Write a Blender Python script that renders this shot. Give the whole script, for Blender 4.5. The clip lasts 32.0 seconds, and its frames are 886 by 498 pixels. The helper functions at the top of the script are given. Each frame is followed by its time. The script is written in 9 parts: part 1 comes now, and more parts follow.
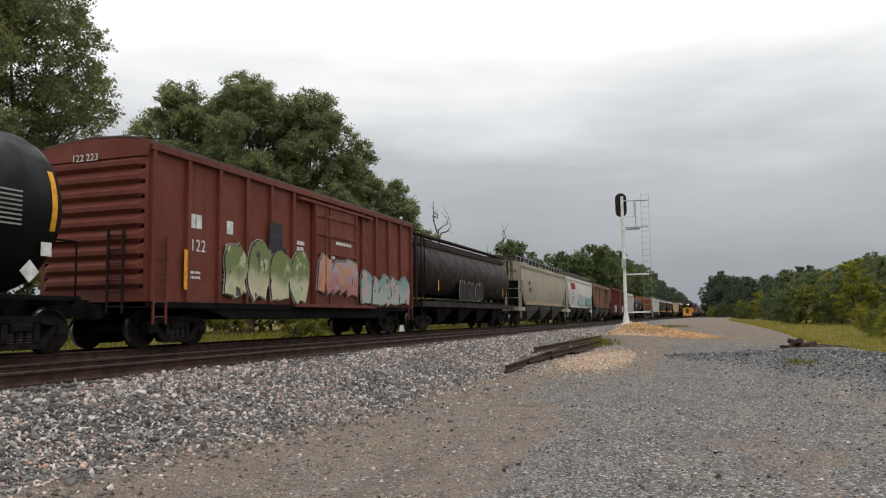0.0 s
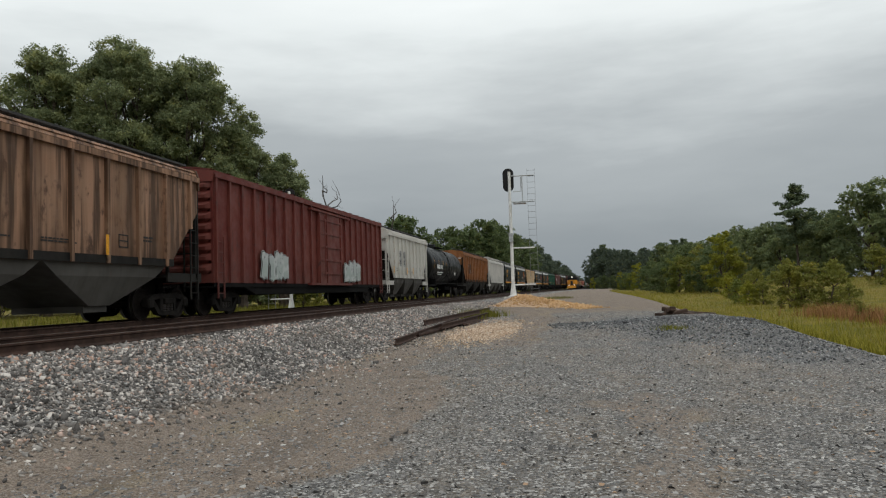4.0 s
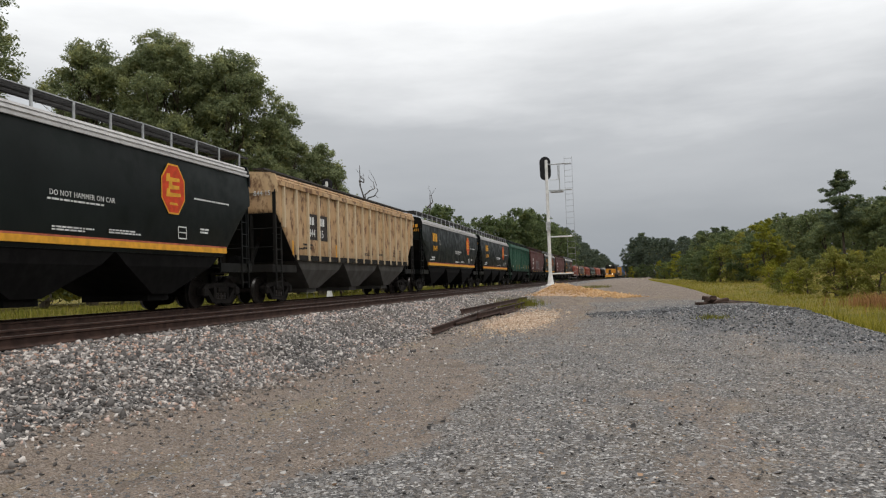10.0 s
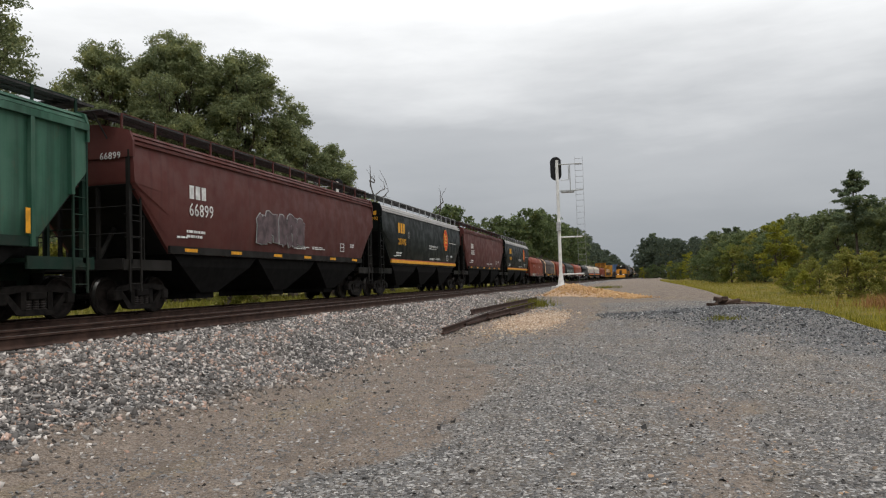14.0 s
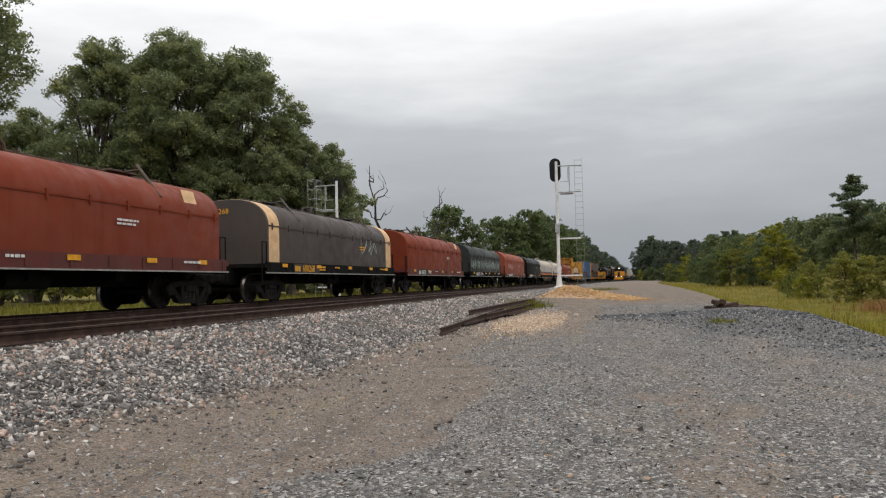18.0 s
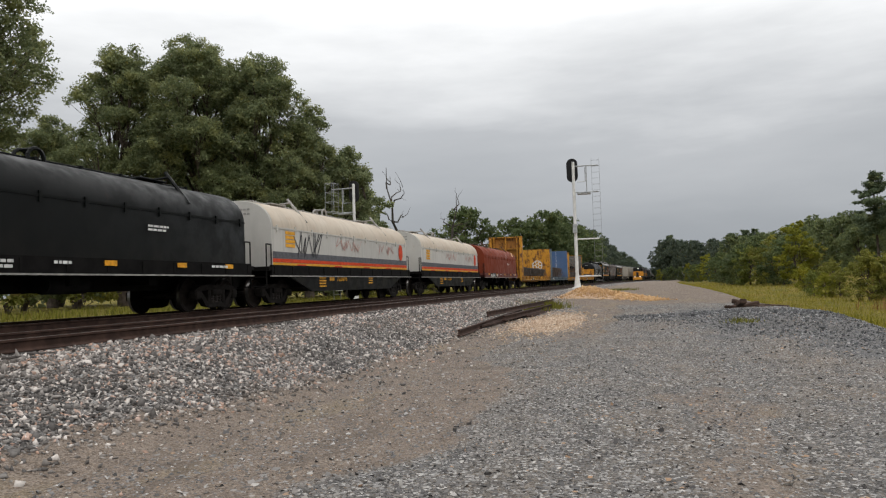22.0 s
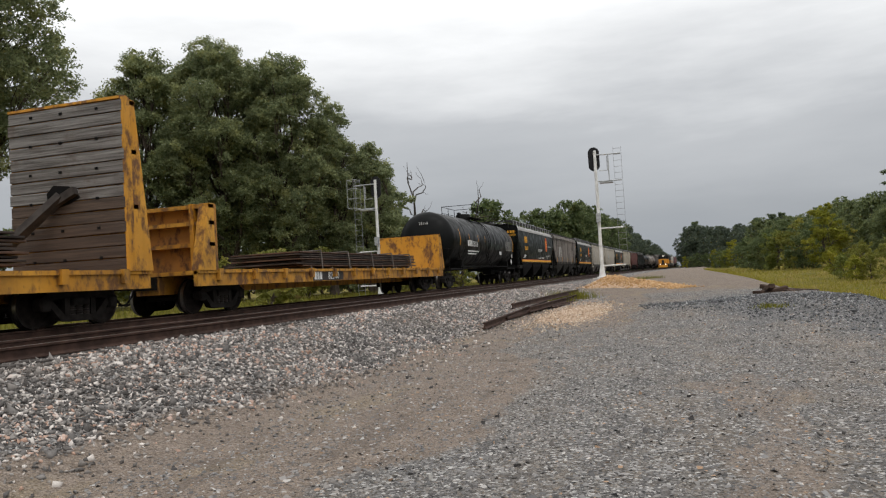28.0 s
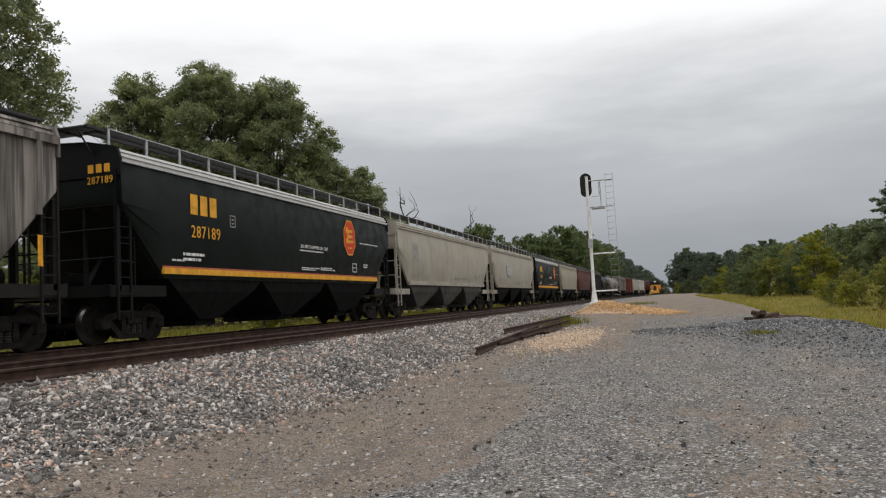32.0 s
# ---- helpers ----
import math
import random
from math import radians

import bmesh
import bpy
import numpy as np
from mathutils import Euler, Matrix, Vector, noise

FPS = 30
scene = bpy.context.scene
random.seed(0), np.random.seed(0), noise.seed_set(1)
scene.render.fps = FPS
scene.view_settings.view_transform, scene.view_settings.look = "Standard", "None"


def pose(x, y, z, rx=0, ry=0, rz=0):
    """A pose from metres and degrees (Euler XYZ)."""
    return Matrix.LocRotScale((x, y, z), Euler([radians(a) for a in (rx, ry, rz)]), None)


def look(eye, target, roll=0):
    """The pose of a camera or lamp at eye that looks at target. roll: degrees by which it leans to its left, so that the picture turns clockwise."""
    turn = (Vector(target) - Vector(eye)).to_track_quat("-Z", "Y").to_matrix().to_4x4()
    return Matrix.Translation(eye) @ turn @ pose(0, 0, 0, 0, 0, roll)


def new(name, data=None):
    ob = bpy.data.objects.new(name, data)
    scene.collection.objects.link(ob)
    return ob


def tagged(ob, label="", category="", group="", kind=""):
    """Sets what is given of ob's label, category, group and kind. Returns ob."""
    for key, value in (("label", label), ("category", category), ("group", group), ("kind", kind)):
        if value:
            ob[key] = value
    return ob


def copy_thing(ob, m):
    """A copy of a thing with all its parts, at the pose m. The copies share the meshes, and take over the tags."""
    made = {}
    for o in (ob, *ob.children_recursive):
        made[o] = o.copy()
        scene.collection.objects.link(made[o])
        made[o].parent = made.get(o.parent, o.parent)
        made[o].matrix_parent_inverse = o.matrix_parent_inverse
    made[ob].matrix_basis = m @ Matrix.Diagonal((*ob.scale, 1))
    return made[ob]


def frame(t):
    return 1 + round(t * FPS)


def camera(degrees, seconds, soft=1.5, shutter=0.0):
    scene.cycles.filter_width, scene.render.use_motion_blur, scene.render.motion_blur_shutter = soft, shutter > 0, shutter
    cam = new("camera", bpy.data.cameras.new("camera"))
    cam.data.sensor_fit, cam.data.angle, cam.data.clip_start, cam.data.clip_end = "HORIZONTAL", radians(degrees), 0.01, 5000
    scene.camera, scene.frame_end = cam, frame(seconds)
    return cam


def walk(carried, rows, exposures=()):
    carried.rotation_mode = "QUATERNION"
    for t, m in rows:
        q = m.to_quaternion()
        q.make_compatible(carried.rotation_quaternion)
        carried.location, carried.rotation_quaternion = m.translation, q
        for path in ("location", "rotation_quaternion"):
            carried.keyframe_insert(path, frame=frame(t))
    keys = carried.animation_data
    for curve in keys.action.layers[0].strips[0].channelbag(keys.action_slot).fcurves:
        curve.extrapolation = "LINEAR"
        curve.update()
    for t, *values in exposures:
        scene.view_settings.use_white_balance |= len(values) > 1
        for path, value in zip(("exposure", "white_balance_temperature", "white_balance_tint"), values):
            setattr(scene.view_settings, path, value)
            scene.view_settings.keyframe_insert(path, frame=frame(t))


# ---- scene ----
cam = camera(61.0, 32.0, 1.2)


def turned(x, y, z, yaw, pitch, roll):
    """A camera pose from its heading to the left of the track, its tilt up and its lean."""
    return pose(x, y, z, 0, 0, yaw) @ pose(0, 0, 0, 90 + pitch) @ pose(0, 0, 0, 0, 0, roll)


PATH = [
    (0.0, turned(-0.050, -0.015, 1.544, 18.56, 5.31, -0.85)),
    (0.5, turned(-0.015, -0.004, 1.513, 10.96, 6.04, -1.73)),
    (1.0, turned(-0.000, -0.000, 1.500, 9.47, 5.71, -1.76)),
    (1.5, turned(-0.000, -0.000, 1.500, 9.83, 5.54, -1.61)),
    (2.0, turned(-0.000, -0.000, 1.500, 10.30, 4.28, -2.37)),
    (2.5, turned(-0.000, -0.000, 1.500, 10.41, 4.36, -2.40)),
    (3.0, turned(-0.000, -0.000, 1.500, 10.47, 3.70, -2.16)),
    (3.5, turned(-0.000, -0.000, 1.500, 10.26, 3.34, -1.91)),
    (5.5, turned(-0.000, -0.000, 1.500, 10.94, 2.98, -1.27)),
    (6.0, turned(-0.000, -0.000, 1.500, 11.35, 2.82, -1.07)),
    (6.5, turned(-0.000, -0.000, 1.500, 11.73, 2.81, -1.35)),
    (7.0, turned(-0.000, -0.000, 1.500, 12.16, 2.77, -1.75)),
    (7.5, turned(-0.000, -0.000, 1.500, 12.49, 2.31, -1.86)),
    (8.0, turned(-0.000, -0.000, 1.500, 12.45, 2.48, -1.49)),
    (8.5, turned(-0.000, -0.000, 1.500, 12.45, 1.97, -1.21)),
    (9.0, turned(-0.000, -0.000, 1.500, 12.70, 2.58, -1.51)),
    (9.5, turned(-0.000, -0.000, 1.500, 13.23, 2.40, -2.00)),
    (10.0, turned(-0.000, -0.000, 1.500, 13.13, 2.51, -1.92)),
    (10.5, turned(-0.000, -0.000, 1.500, 13.22, 2.53, -1.80)),
    (11.0, turned(-0.000, -0.000, 1.500, 13.29, 2.43, -1.80)),
    (11.5, turned(-0.000, -0.000, 1.500, 13.49, 2.53, -1.66)),
    (12.0, turned(-0.000, -0.000, 1.500, 13.63, 2.66, -1.99)),
    (12.5, turned(-0.000, -0.000, 1.500, 13.54, 2.74, -1.93)),
    (13.0, turned(-0.000, -0.000, 1.500, 13.71, 2.37, -1.84)),
    (13.5, turned(-0.000, -0.000, 1.500, 13.74, 2.40, -1.71)),
    (14.0, turned(-0.000, -0.000, 1.500, 13.91, 2.55, -1.81)),
    (14.5, turned(-0.000, -0.000, 1.500, 14.07, 2.39, -1.98)),
    (16.5, turned(-0.000, -0.000, 1.500, 13.80, 2.68, -1.79)),
    (17.0, turned(-0.000, -0.000, 1.500, 14.01, 2.47, -1.93)),
    (17.5, turned(-0.000, -0.000, 1.500, 13.88, 2.24, -1.55)),
    (18.0, turned(-0.000, -0.000, 1.500, 13.80, 2.57, -1.25)),
    (18.5, turned(-0.000, -0.000, 1.500, 14.02, 2.76, -1.37)),
    (19.0, turned(-0.000, -0.000, 1.500, 14.18, 2.95, -1.64)),
    (19.5, turned(-0.000, -0.000, 1.500, 14.16, 3.00, -1.63)),
    (20.0, turned(-0.000, -0.000, 1.500, 14.54, 2.88, -1.81)),
    (20.5, turned(-0.000, -0.000, 1.500, 14.30, 2.84, -1.50)),
    (21.0, turned(-0.000, -0.000, 1.500, 14.63, 2.69, -1.61)),
    (21.5, turned(-0.000, -0.000, 1.500, 14.90, 2.67, -1.52)),
    (22.0, turned(-0.000, -0.000, 1.500, 15.12, 2.74, -1.76)),
    (22.5, turned(-0.000, -0.000, 1.500, 15.07, 2.76, -1.78)),
    (23.0, turned(-0.000, -0.000, 1.500, 15.21, 2.75, -1.80)),
    (23.5, turned(-0.000, -0.000, 1.500, 15.18, 2.80, -1.77)),
    (24.0, turned(-0.000, -0.000, 1.500, 15.40, 2.86, -1.77)),
    (24.5, turned(-0.000, -0.000, 1.500, 15.41, 2.78, -1.59)),
    (26.5, turned(-0.000, -0.000, 1.500, 15.62, 2.56, -1.54)),
    (27.0, turned(-0.000, -0.000, 1.500, 16.83, 2.67, -1.85)),
    (27.5, turned(-0.000, -0.000, 1.500, 17.00, 2.29, -3.48)),
    (28.0, turned(-0.000, -0.000, 1.500, 16.91, 2.32, -3.32)),
    (28.5, turned(-0.000, -0.000, 1.500, 17.05, 3.02, -3.08)),
    (29.0, turned(-0.000, -0.000, 1.500, 17.43, 3.54, -3.07)),
    (29.5, turned(-0.000, -0.000, 1.500, 17.34, 3.32, -3.16)),
    (30.0, turned(-0.000, -0.000, 1.500, 17.31, 3.56, -3.43)),
    (30.5, turned(-0.000, -0.000, 1.500, 16.87, 3.77, -3.19)),
    (31.0, turned(-0.000, -0.000, 1.500, 16.83, 3.82, -2.97)),
    (31.5, turned(-0.000, -0.000, 1.500, 16.41, 4.15, -3.02)),
    (32.0, turned(-0.000, -0.000, 1.500, 16.22, 4.16, -3.03)),
]
walk(cam, PATH, ((0.0, 0.0, 6500, 10), (0.4, -0.05, 6500, 8), (1.0, -0.3, 6300, 4), (2.0, -0.28, 6300, 4), (3.0, -0.27, 6300, 4), (5.0, -0.15, 6450, 7), (7.0, -0.09, 6500, 9), (9.5, 0.03, 6500, 10), (24.0, 0.03, 6500, 10), (29.0, 0.08, 6500, 10), (31.0, 0.08, 6500, 10), (32.0, -0.04, 6500, 10)))


def smooth(a, b, v):
    k = min(1.0, max(0.0, (v - a) / (b - a)))
    return k * k * (3 - 2 * k)


# ---- the lie of the land ----
RAIL = 0.97            # top of rail above the gravel at the tripod's foot
NEAR_X, FAR_X = -8.72, -13.02
GAUGE = 1.435
BEND, BEND_END, RADIUS = 100.0, 270.0, 2150.0


def bend(y):
    """Sideways shift of both tracks: straight, then a long right-hand curve, then straight again."""
    if y < BEND:
        return 0.0
    if y < BEND_END:
        return (y - BEND) ** 2 / (2 * RADIUS)
    return (BEND_END - BEND) ** 2 / (2 * RADIUS) + (y - BEND_END) * (BEND_END - BEND) / RADIUS


def bend_angle(y):
    return math.degrees(math.atan(max(0.0, min(y, BEND_END) - BEND) / RADIUS))


def heap(x, y):
    """The orange stone pile: highest by the signal, running out to a thin tail."""
    ax, ay, bx, by = -3.4, 43.2, 0.6, 37.5
    u = ((x - ax) * (bx - ax) + (y - ay) * (by - ay)) / ((bx - ax) ** 2 + (by - ay) ** 2)
    c = min(1.0, max(0.0, u))
    d = math.hypot(x - ax - c * (bx - ax), (y - ay - c * (by - ay)))
    return 0.60 * (1 - 0.93 * c) ** 1.2 * math.exp(-(d / (1.35 - 0.5 * c)) ** 2)


def lot_edge(y):
    """Where the gravel lot gives way to grass on its right."""
    return 5.2 - 1.3 * smooth(27, 38, y) + 0.3 * smooth(50, 80, y)


def ground(x, y):
    """Height of the ground sheet."""
    b = x - bend(y)
    base = 0.62 * smooth(12, 52, y)
    base += 0.24 * math.exp(-((x - 3.2) / 2.8) ** 2 - ((y - 24.5) / 4.0) ** 2)
    low = -0.55 + 0.75 * smooth(25, 110, y)
    edge = lot_edge(y)
    base += (low - base) * smooth(edge, edge + 2.6, b)
    base += 1.45 * smooth(11, 38, b) * smooth(38, 105, y)
    base += heap(x, y)
    bed = RAIL - 0.20
    rise = smooth(-4.35, -7.5, b)
    z = base + (bed - base) * rise
    z += (0.30 + 0.25 * smooth(-19, -26, b) - z) * smooth(-15.2, -17.0, b)
    z += 0.025 * noise.noise((x * 0.5, y * 0.35, 3.1)) + 0.012 * noise.noise((x * 1.9, y * 1.7, 7.7))
    if b > 7:
        z += min(1.0, (b - 7) / 4) * 0.12 * noise.noise((x * 0.22, y * 0.22, 0.4))
    return z


def travelled(t):
    """Metres that the train has rolled towards the viewer after t seconds."""
    u = t / 32.0
    return t * (21.255 + 2.3803 * u - 6.06 * u * u + 3.2768 * u ** 3)


# ---- world and sun: a bright overcast sky ----
SUN_UP, SUN_ROUND = 52.0, 150.0
world = bpy.data.worlds.new("overcast_sky")
world.use_nodes = True
scene.world = world
wn, wl = world.node_tree.nodes, world.node_tree.links
wn.clear()


def wnode(kind, **sets):
    n = wn.new(kind)
    for k, v in sets.items():
        n.inputs[k].default_value = v
    return n


w_out, w_bg = wn.new("ShaderNodeOutputWorld"), wn.new("ShaderNodeBackground")
w_sky = wn.new("ShaderNodeTexSky")
w_sky.sky_type, w_sky.sun_disc = "NISHITA", False
w_sky.sun_elevation, w_sky.sun_rotation = radians(SUN_UP), radians(SUN_ROUND)
w_sky.air_density, w_sky.dust_density = 1.0, 4.0
w_co, w_sep = wn.new("ShaderNodeTexCoord"), wn.new("ShaderNodeSeparateXYZ")
wl.new(w_co.outputs["Generated"], w_sep.inputs[0])
w_ramp = wn.new("ShaderNodeValToRGB")
els = w_ramp.color_ramp.elements
els[0].position, els[0].color = 0.0, (0.265, 0.288, 0.315, 1)
els[1].position, els[1].color = 1.0, (1.0, 1.0, 1.0, 1)
for p_, c_ in ((0.08, (0.312, 0.330, 0.352, 1)), (0.20, (0.435, 0.450, 0.468, 1)), (0.32, (0.84, 0.85, 0.855, 1)), (0.43, (1.0, 1.0, 1.0, 1))):
    e_ = els.new(p_)
    e_.color = c_
# cloud layers: flattened noise along the direction of view of the dome
w_map = wn.new("ShaderNodeMapping")
w_map.inputs["Scale"].default_value = (1.0, 1.0, 4.5)
w_map.inputs["Rotation"].default_value = (0.06, 0.10, 0.3)
wl.new(w_co.outputs["Generated"], w_map.inputs[0])
w_n1, w_n2 = wnode("ShaderNodeTexNoise", Scale=1.7, Detail=6.0, Roughness=0.55), wnode("ShaderNodeTexNoise", Scale=5.0, Detail=5.0, Roughness=0.5)
for n_ in (w_n1, w_n2):
    wl.new(w_map.outputs[0], n_.inputs["Vector"])
w_a = wn.new("ShaderNodeMath")
w_a.operation = "MULTIPLY_ADD"
w_a.inputs[1].default_value, w_a.inputs[2].default_value = 0.24, -0.12
wl.new(w_n1.outputs["Fac"], w_a.inputs[0])
w_b = wn.new("ShaderNodeMath")
w_b.operation = "MULTIPLY_ADD"
w_b.inputs[1].default_value = 0.06
wl.new(w_n2.outputs["Fac"], w_b.inputs[0])
wl.new(w_a.outputs[0], w_b.inputs[2])
w_c = wn.new("ShaderNodeMath")
wl.new(w_b.outputs[0], w_c.inputs[0])
wl.new(w_sep.outputs["Z"], w_c.inputs[1])
w_d = wn.new("ShaderNodeMath")
w_d.operation = "SUBTRACT"
w_d.inputs[1].default_value = 0.035
wl.new(w_c.outputs[0], w_d.inputs[0])
wl.new(w_d.outputs[0], w_ramp.inputs["Fac"])
w_mix = wn.new("ShaderNodeMix")
w_mix.data_type = "RGBA"
w_mix.inputs["Factor"].default_value = 0.97
w_dim = wn.new("ShaderNodeMix")
w_dim.data_type, w_dim.blend_type = "RGBA", "MULTIPLY"
w_dim.inputs["Factor"].default_value = 1.0
w_dim.inputs["B"].default_value = (0.1, 0.1, 0.1, 1)
wl.new(w_sky.outputs[0], w_dim.inputs["A"])
wl.new(w_dim.outputs["Result"], w_mix.inputs["A"])
wl.new(w_ramp.outputs["Color"], w_mix.inputs["B"])
wl.new(w_mix.outputs["Result"], w_bg.inputs["Color"])
w_bg.inputs["Strength"].default_value = 1.2
wl.new(w_bg.outputs[0], w_out.inputs[0])

sun = new("sun", bpy.data.lights.new("sun", "SUN"))
sun.data.energy, sun.data.angle, sun.data.color = 0.7, radians(25), (1.0, 0.97, 0.93)
sun.matrix_world = look((0, 0, 60), (-18, 26, 0))


# ---- materials ----
def rgb(c):
    return (c[0], c[1], c[2], 1.0)


class Mat:
    """A small wrapper for building node materials."""

    def __init__(self, name, rough=0.7, metal=0.0, spec=0.4):
        self.m = bpy.data.materials.new(name)
        self.m.use_nodes = True
        self.n, self.l = self.m.node_tree.nodes, self.m.node_tree.links
        self.b = self.n["Principled BSDF"]
        self.b.inputs["Roughness"].default_value = rough
        self.b.inputs["Metallic"].default_value = metal
        self.b.inputs["Specular IOR Level"].default_value = spec
        self.co = self.n.new("ShaderNodeTexCoord").outputs["Object"]
        self.info = None

    def rand(self):
        if self.info is None:
            self.info = self.n.new("ShaderNodeObjectInfo")
        return self.info.outputs["Random"]

    def island(self):
        return self.n.new("ShaderNodeNewGeometry").outputs["Random Per Island"]

    def coords(self, scale=(1, 1, 1), shift=True):
        mp = self.n.new("ShaderNodeMapping")
        mp.inputs["Scale"].default_value = scale
        self.l.new(self.co, mp.inputs["Vector"])
        if shift:
            mu = self.n.new("ShaderNodeMath")
            mu.operation = "MULTIPLY"
            mu.inputs[1].default_value = 37.0
            self.l.new(self.rand(), mu.inputs[0])
            self.l.new(mu.outputs[0], mp.inputs["Location"])
        return mp.outputs[0]

    def noise(self, scale, detail=4.0, rough=0.55, stretch=(1, 1, 1), shift=True):
        t = self.n.new("ShaderNodeTexNoise")
        t.inputs["Scale"].default_value, t.inputs["Detail"].default_value, t.inputs["Roughness"].default_value = scale, detail, rough
        self.l.new(self.coords(stretch, shift), t.inputs["Vector"])
        return t.outputs["Fac"]

    def voronoi(self, scale, out="Color", stretch=(1, 1, 1), feature="F1"):
        t = self.n.new("ShaderNodeTexVoronoi")
        t.feature = feature
        t.inputs["Scale"].default_value = scale
        self.l.new(self.coords(stretch, False), t.inputs["Vector"])
        return t.outputs[out]

    def range(self, v, a, b, c=0.0, d=1.0):
        r = self.n.new("ShaderNodeMapRange")
        r.interpolation_type = "SMOOTHSTEP"
        for i, q in enumerate((a, b, c, d)):
            r.inputs[i + 1].default_value = q
        self.l.new(v, r.inputs[0])
        return r.outputs[0]

    def mul(self, a, b, op="MULTIPLY"):
        m = self.n.new("ShaderNodeMath")
        m.operation = op
        for i, q in enumerate((a, b)):
            if isinstance(q, (int, float)):
                m.inputs[i].default_value = q
            else:
                self.l.new(q, m.inputs[i])
        return m.outputs[0]

    def mix(self, fac, a, b, mode="MIX"):
        x = self.n.new("ShaderNodeMix")
        x.data_type, x.blend_type = "RGBA", mode
        for key, q in (("Factor", fac), ("A", a), ("B", b)):
            if isinstance(q, (int, float)):
                x.inputs[key].default_value = q
            elif isinstance(q, tuple):
                x.inputs[key].default_value = rgb(q)
            else:
                self.l.new(q, x.inputs[key])
        return x.outputs["Result"]

    def axis(self, k):
        s = self.n.new("ShaderNodeSeparateXYZ")
        self.l.new(self.co, s.inputs[0])
        return s.outputs[k]

    def attr(self, name):
        a = self.n.new("ShaderNodeVertexColor")
        a.layer_name = name
        s = self.n.new("ShaderNodeSeparateColor")
        self.l.new(a.outputs["Color"], s.inputs[0])
        return s.outputs

    def colour(self, v):
        if isinstance(v, tuple):
            self.b.inputs["Base Color"].default_value = rgb(v)
        else:
            self.l.new(v, self.b.inputs["Base Color"])

    def rough(self, v):
        self.l.new(v, self.b.inputs["Roughness"])

    def bump(self, h, strength=0.3, dist=0.01):
        u = self.n.new("ShaderNodeBump")
        u.inputs["Strength"].default_value, u.inputs["Distance"].default_value = strength, dist
        self.l.new(h, u.inputs["Height"])
        self.l.new(u.outputs[0], self.b.inputs["Normal"])


def paint(name, base, fade=None, rust=0.3, rust_col=(0.13, 0.055, 0.03), grime=0.5, rough=0.62, streak=0.5, spec=0.3, panel=0.0):
    """Weathered wagon paint: sun-faded blotches, vertical streaks, rust spots and road grime thrown up from the wheels."""
    m = Mat(name, rough, 0.0, spec)
    fade = fade or tuple(min(0.9, c * 1.25 + 0.02) for c in base)
    big = m.range(m.noise(0.45, 5.0), 0.35, 0.7)
    c = m.mix(big, base, fade)
    runs = m.range(m.noise(1.0, 5.0, 0.6, (1.0, 5.5, 0.28)), 0.48, 0.72)
    c = m.mix(m.mul(runs, streak * 0.7), c, tuple(x * 0.45 for x in base))
    if panel:
        c = m.mix(m.mul(m.range(m.noise(1.0, 3.0, 0.7, (1.0, 1.7, 0.10)), 0.40, 0.62), panel), c, tuple(min(0.8, x * 1.9 + 0.03) for x in base))
        c = m.mix(m.mul(m.range(m.noise(1.3, 3.0, 0.7, (1.0, 2.3, 0.13)), 0.45, 0.62), panel), c, tuple(x * 0.35 for x in base))
    spots = m.range(m.noise(3.2, 8.0, 0.68, (1.0, 1.0, 0.55)), 0.60 - 0.12 * rust, 0.72 - 0.08 * rust)
    c = m.mix(m.mul(spots, min(1.0, rust * 1.6)), c, rust_col)
    splash = m.range(m.noise(1.3, 5.0, 0.6), 0.3, 0.75)
    low = m.range(m.axis(2), 0.9, 2.6, 1.0, 0.0)
    c = m.mix(m.mul(m.mul(splash, low), grime), c, (0.045, 0.038, 0.032))
    c = m.mix(m.mul(m.noise(22.0, 3.0), 0.25), c, tuple(x * 0.8 for x in base))
    m.colour(c)
    m.rough(m.range(m.noise(2.0, 4.0), 0.3, 0.7, rough - 0.12, min(1.0, rough + 0.15)))
    m.bump(m.noise(14.0, 5.0), 0.12, 0.01)
    return m.m


def plain(name, base, rough=0.6, metal=0.0, var=0.25, scale=6.0, spec=0.25, bump=0.1):
    m = Mat(name, rough, metal, spec)
    c = m.mix(m.range(m.noise(scale, 5.0), 0.3, 0.7), tuple(x * (1 - var) for x in base), tuple(min(0.95, x * (1 + var)) for x in base))
    m.colour(c)
    m.bump(m.noise(scale * 5, 4.0), bump, 0.008)
    return m.m


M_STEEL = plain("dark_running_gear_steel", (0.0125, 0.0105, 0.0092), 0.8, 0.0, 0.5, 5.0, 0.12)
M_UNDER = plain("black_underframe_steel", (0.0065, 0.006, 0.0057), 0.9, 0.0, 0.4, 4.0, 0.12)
M_BRIGHT = plain("polished_wheel_tread", (0.22, 0.21, 0.20), 0.35, 1.0, 0.15, 20.0)
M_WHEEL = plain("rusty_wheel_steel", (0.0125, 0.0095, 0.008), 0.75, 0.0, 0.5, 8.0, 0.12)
M_SPRING = plain("coil_spring_steel", (0.030, 0.025, 0.022), 0.6, 0.2, 0.4, 9.0)
M_GALV = plain("galvanised_steel", (0.42, 0.43, 0.43), 0.45, 0.6, 0.2, 8.0)
M_WHITE = plain("white_stencil_paint", (0.66, 0.66, 0.64), 0.7, 0, 0.22, 5.0)
M_GOLD = plain("golden_yellow_paint", (0.70, 0.34, 0.03), 0.6, 0, 0.15, 5.0)
M_YELLOW = plain("yellow_reflective_strip", (0.72, 0.33, 0.02), 0.5, 0, 0.2, 9.0)
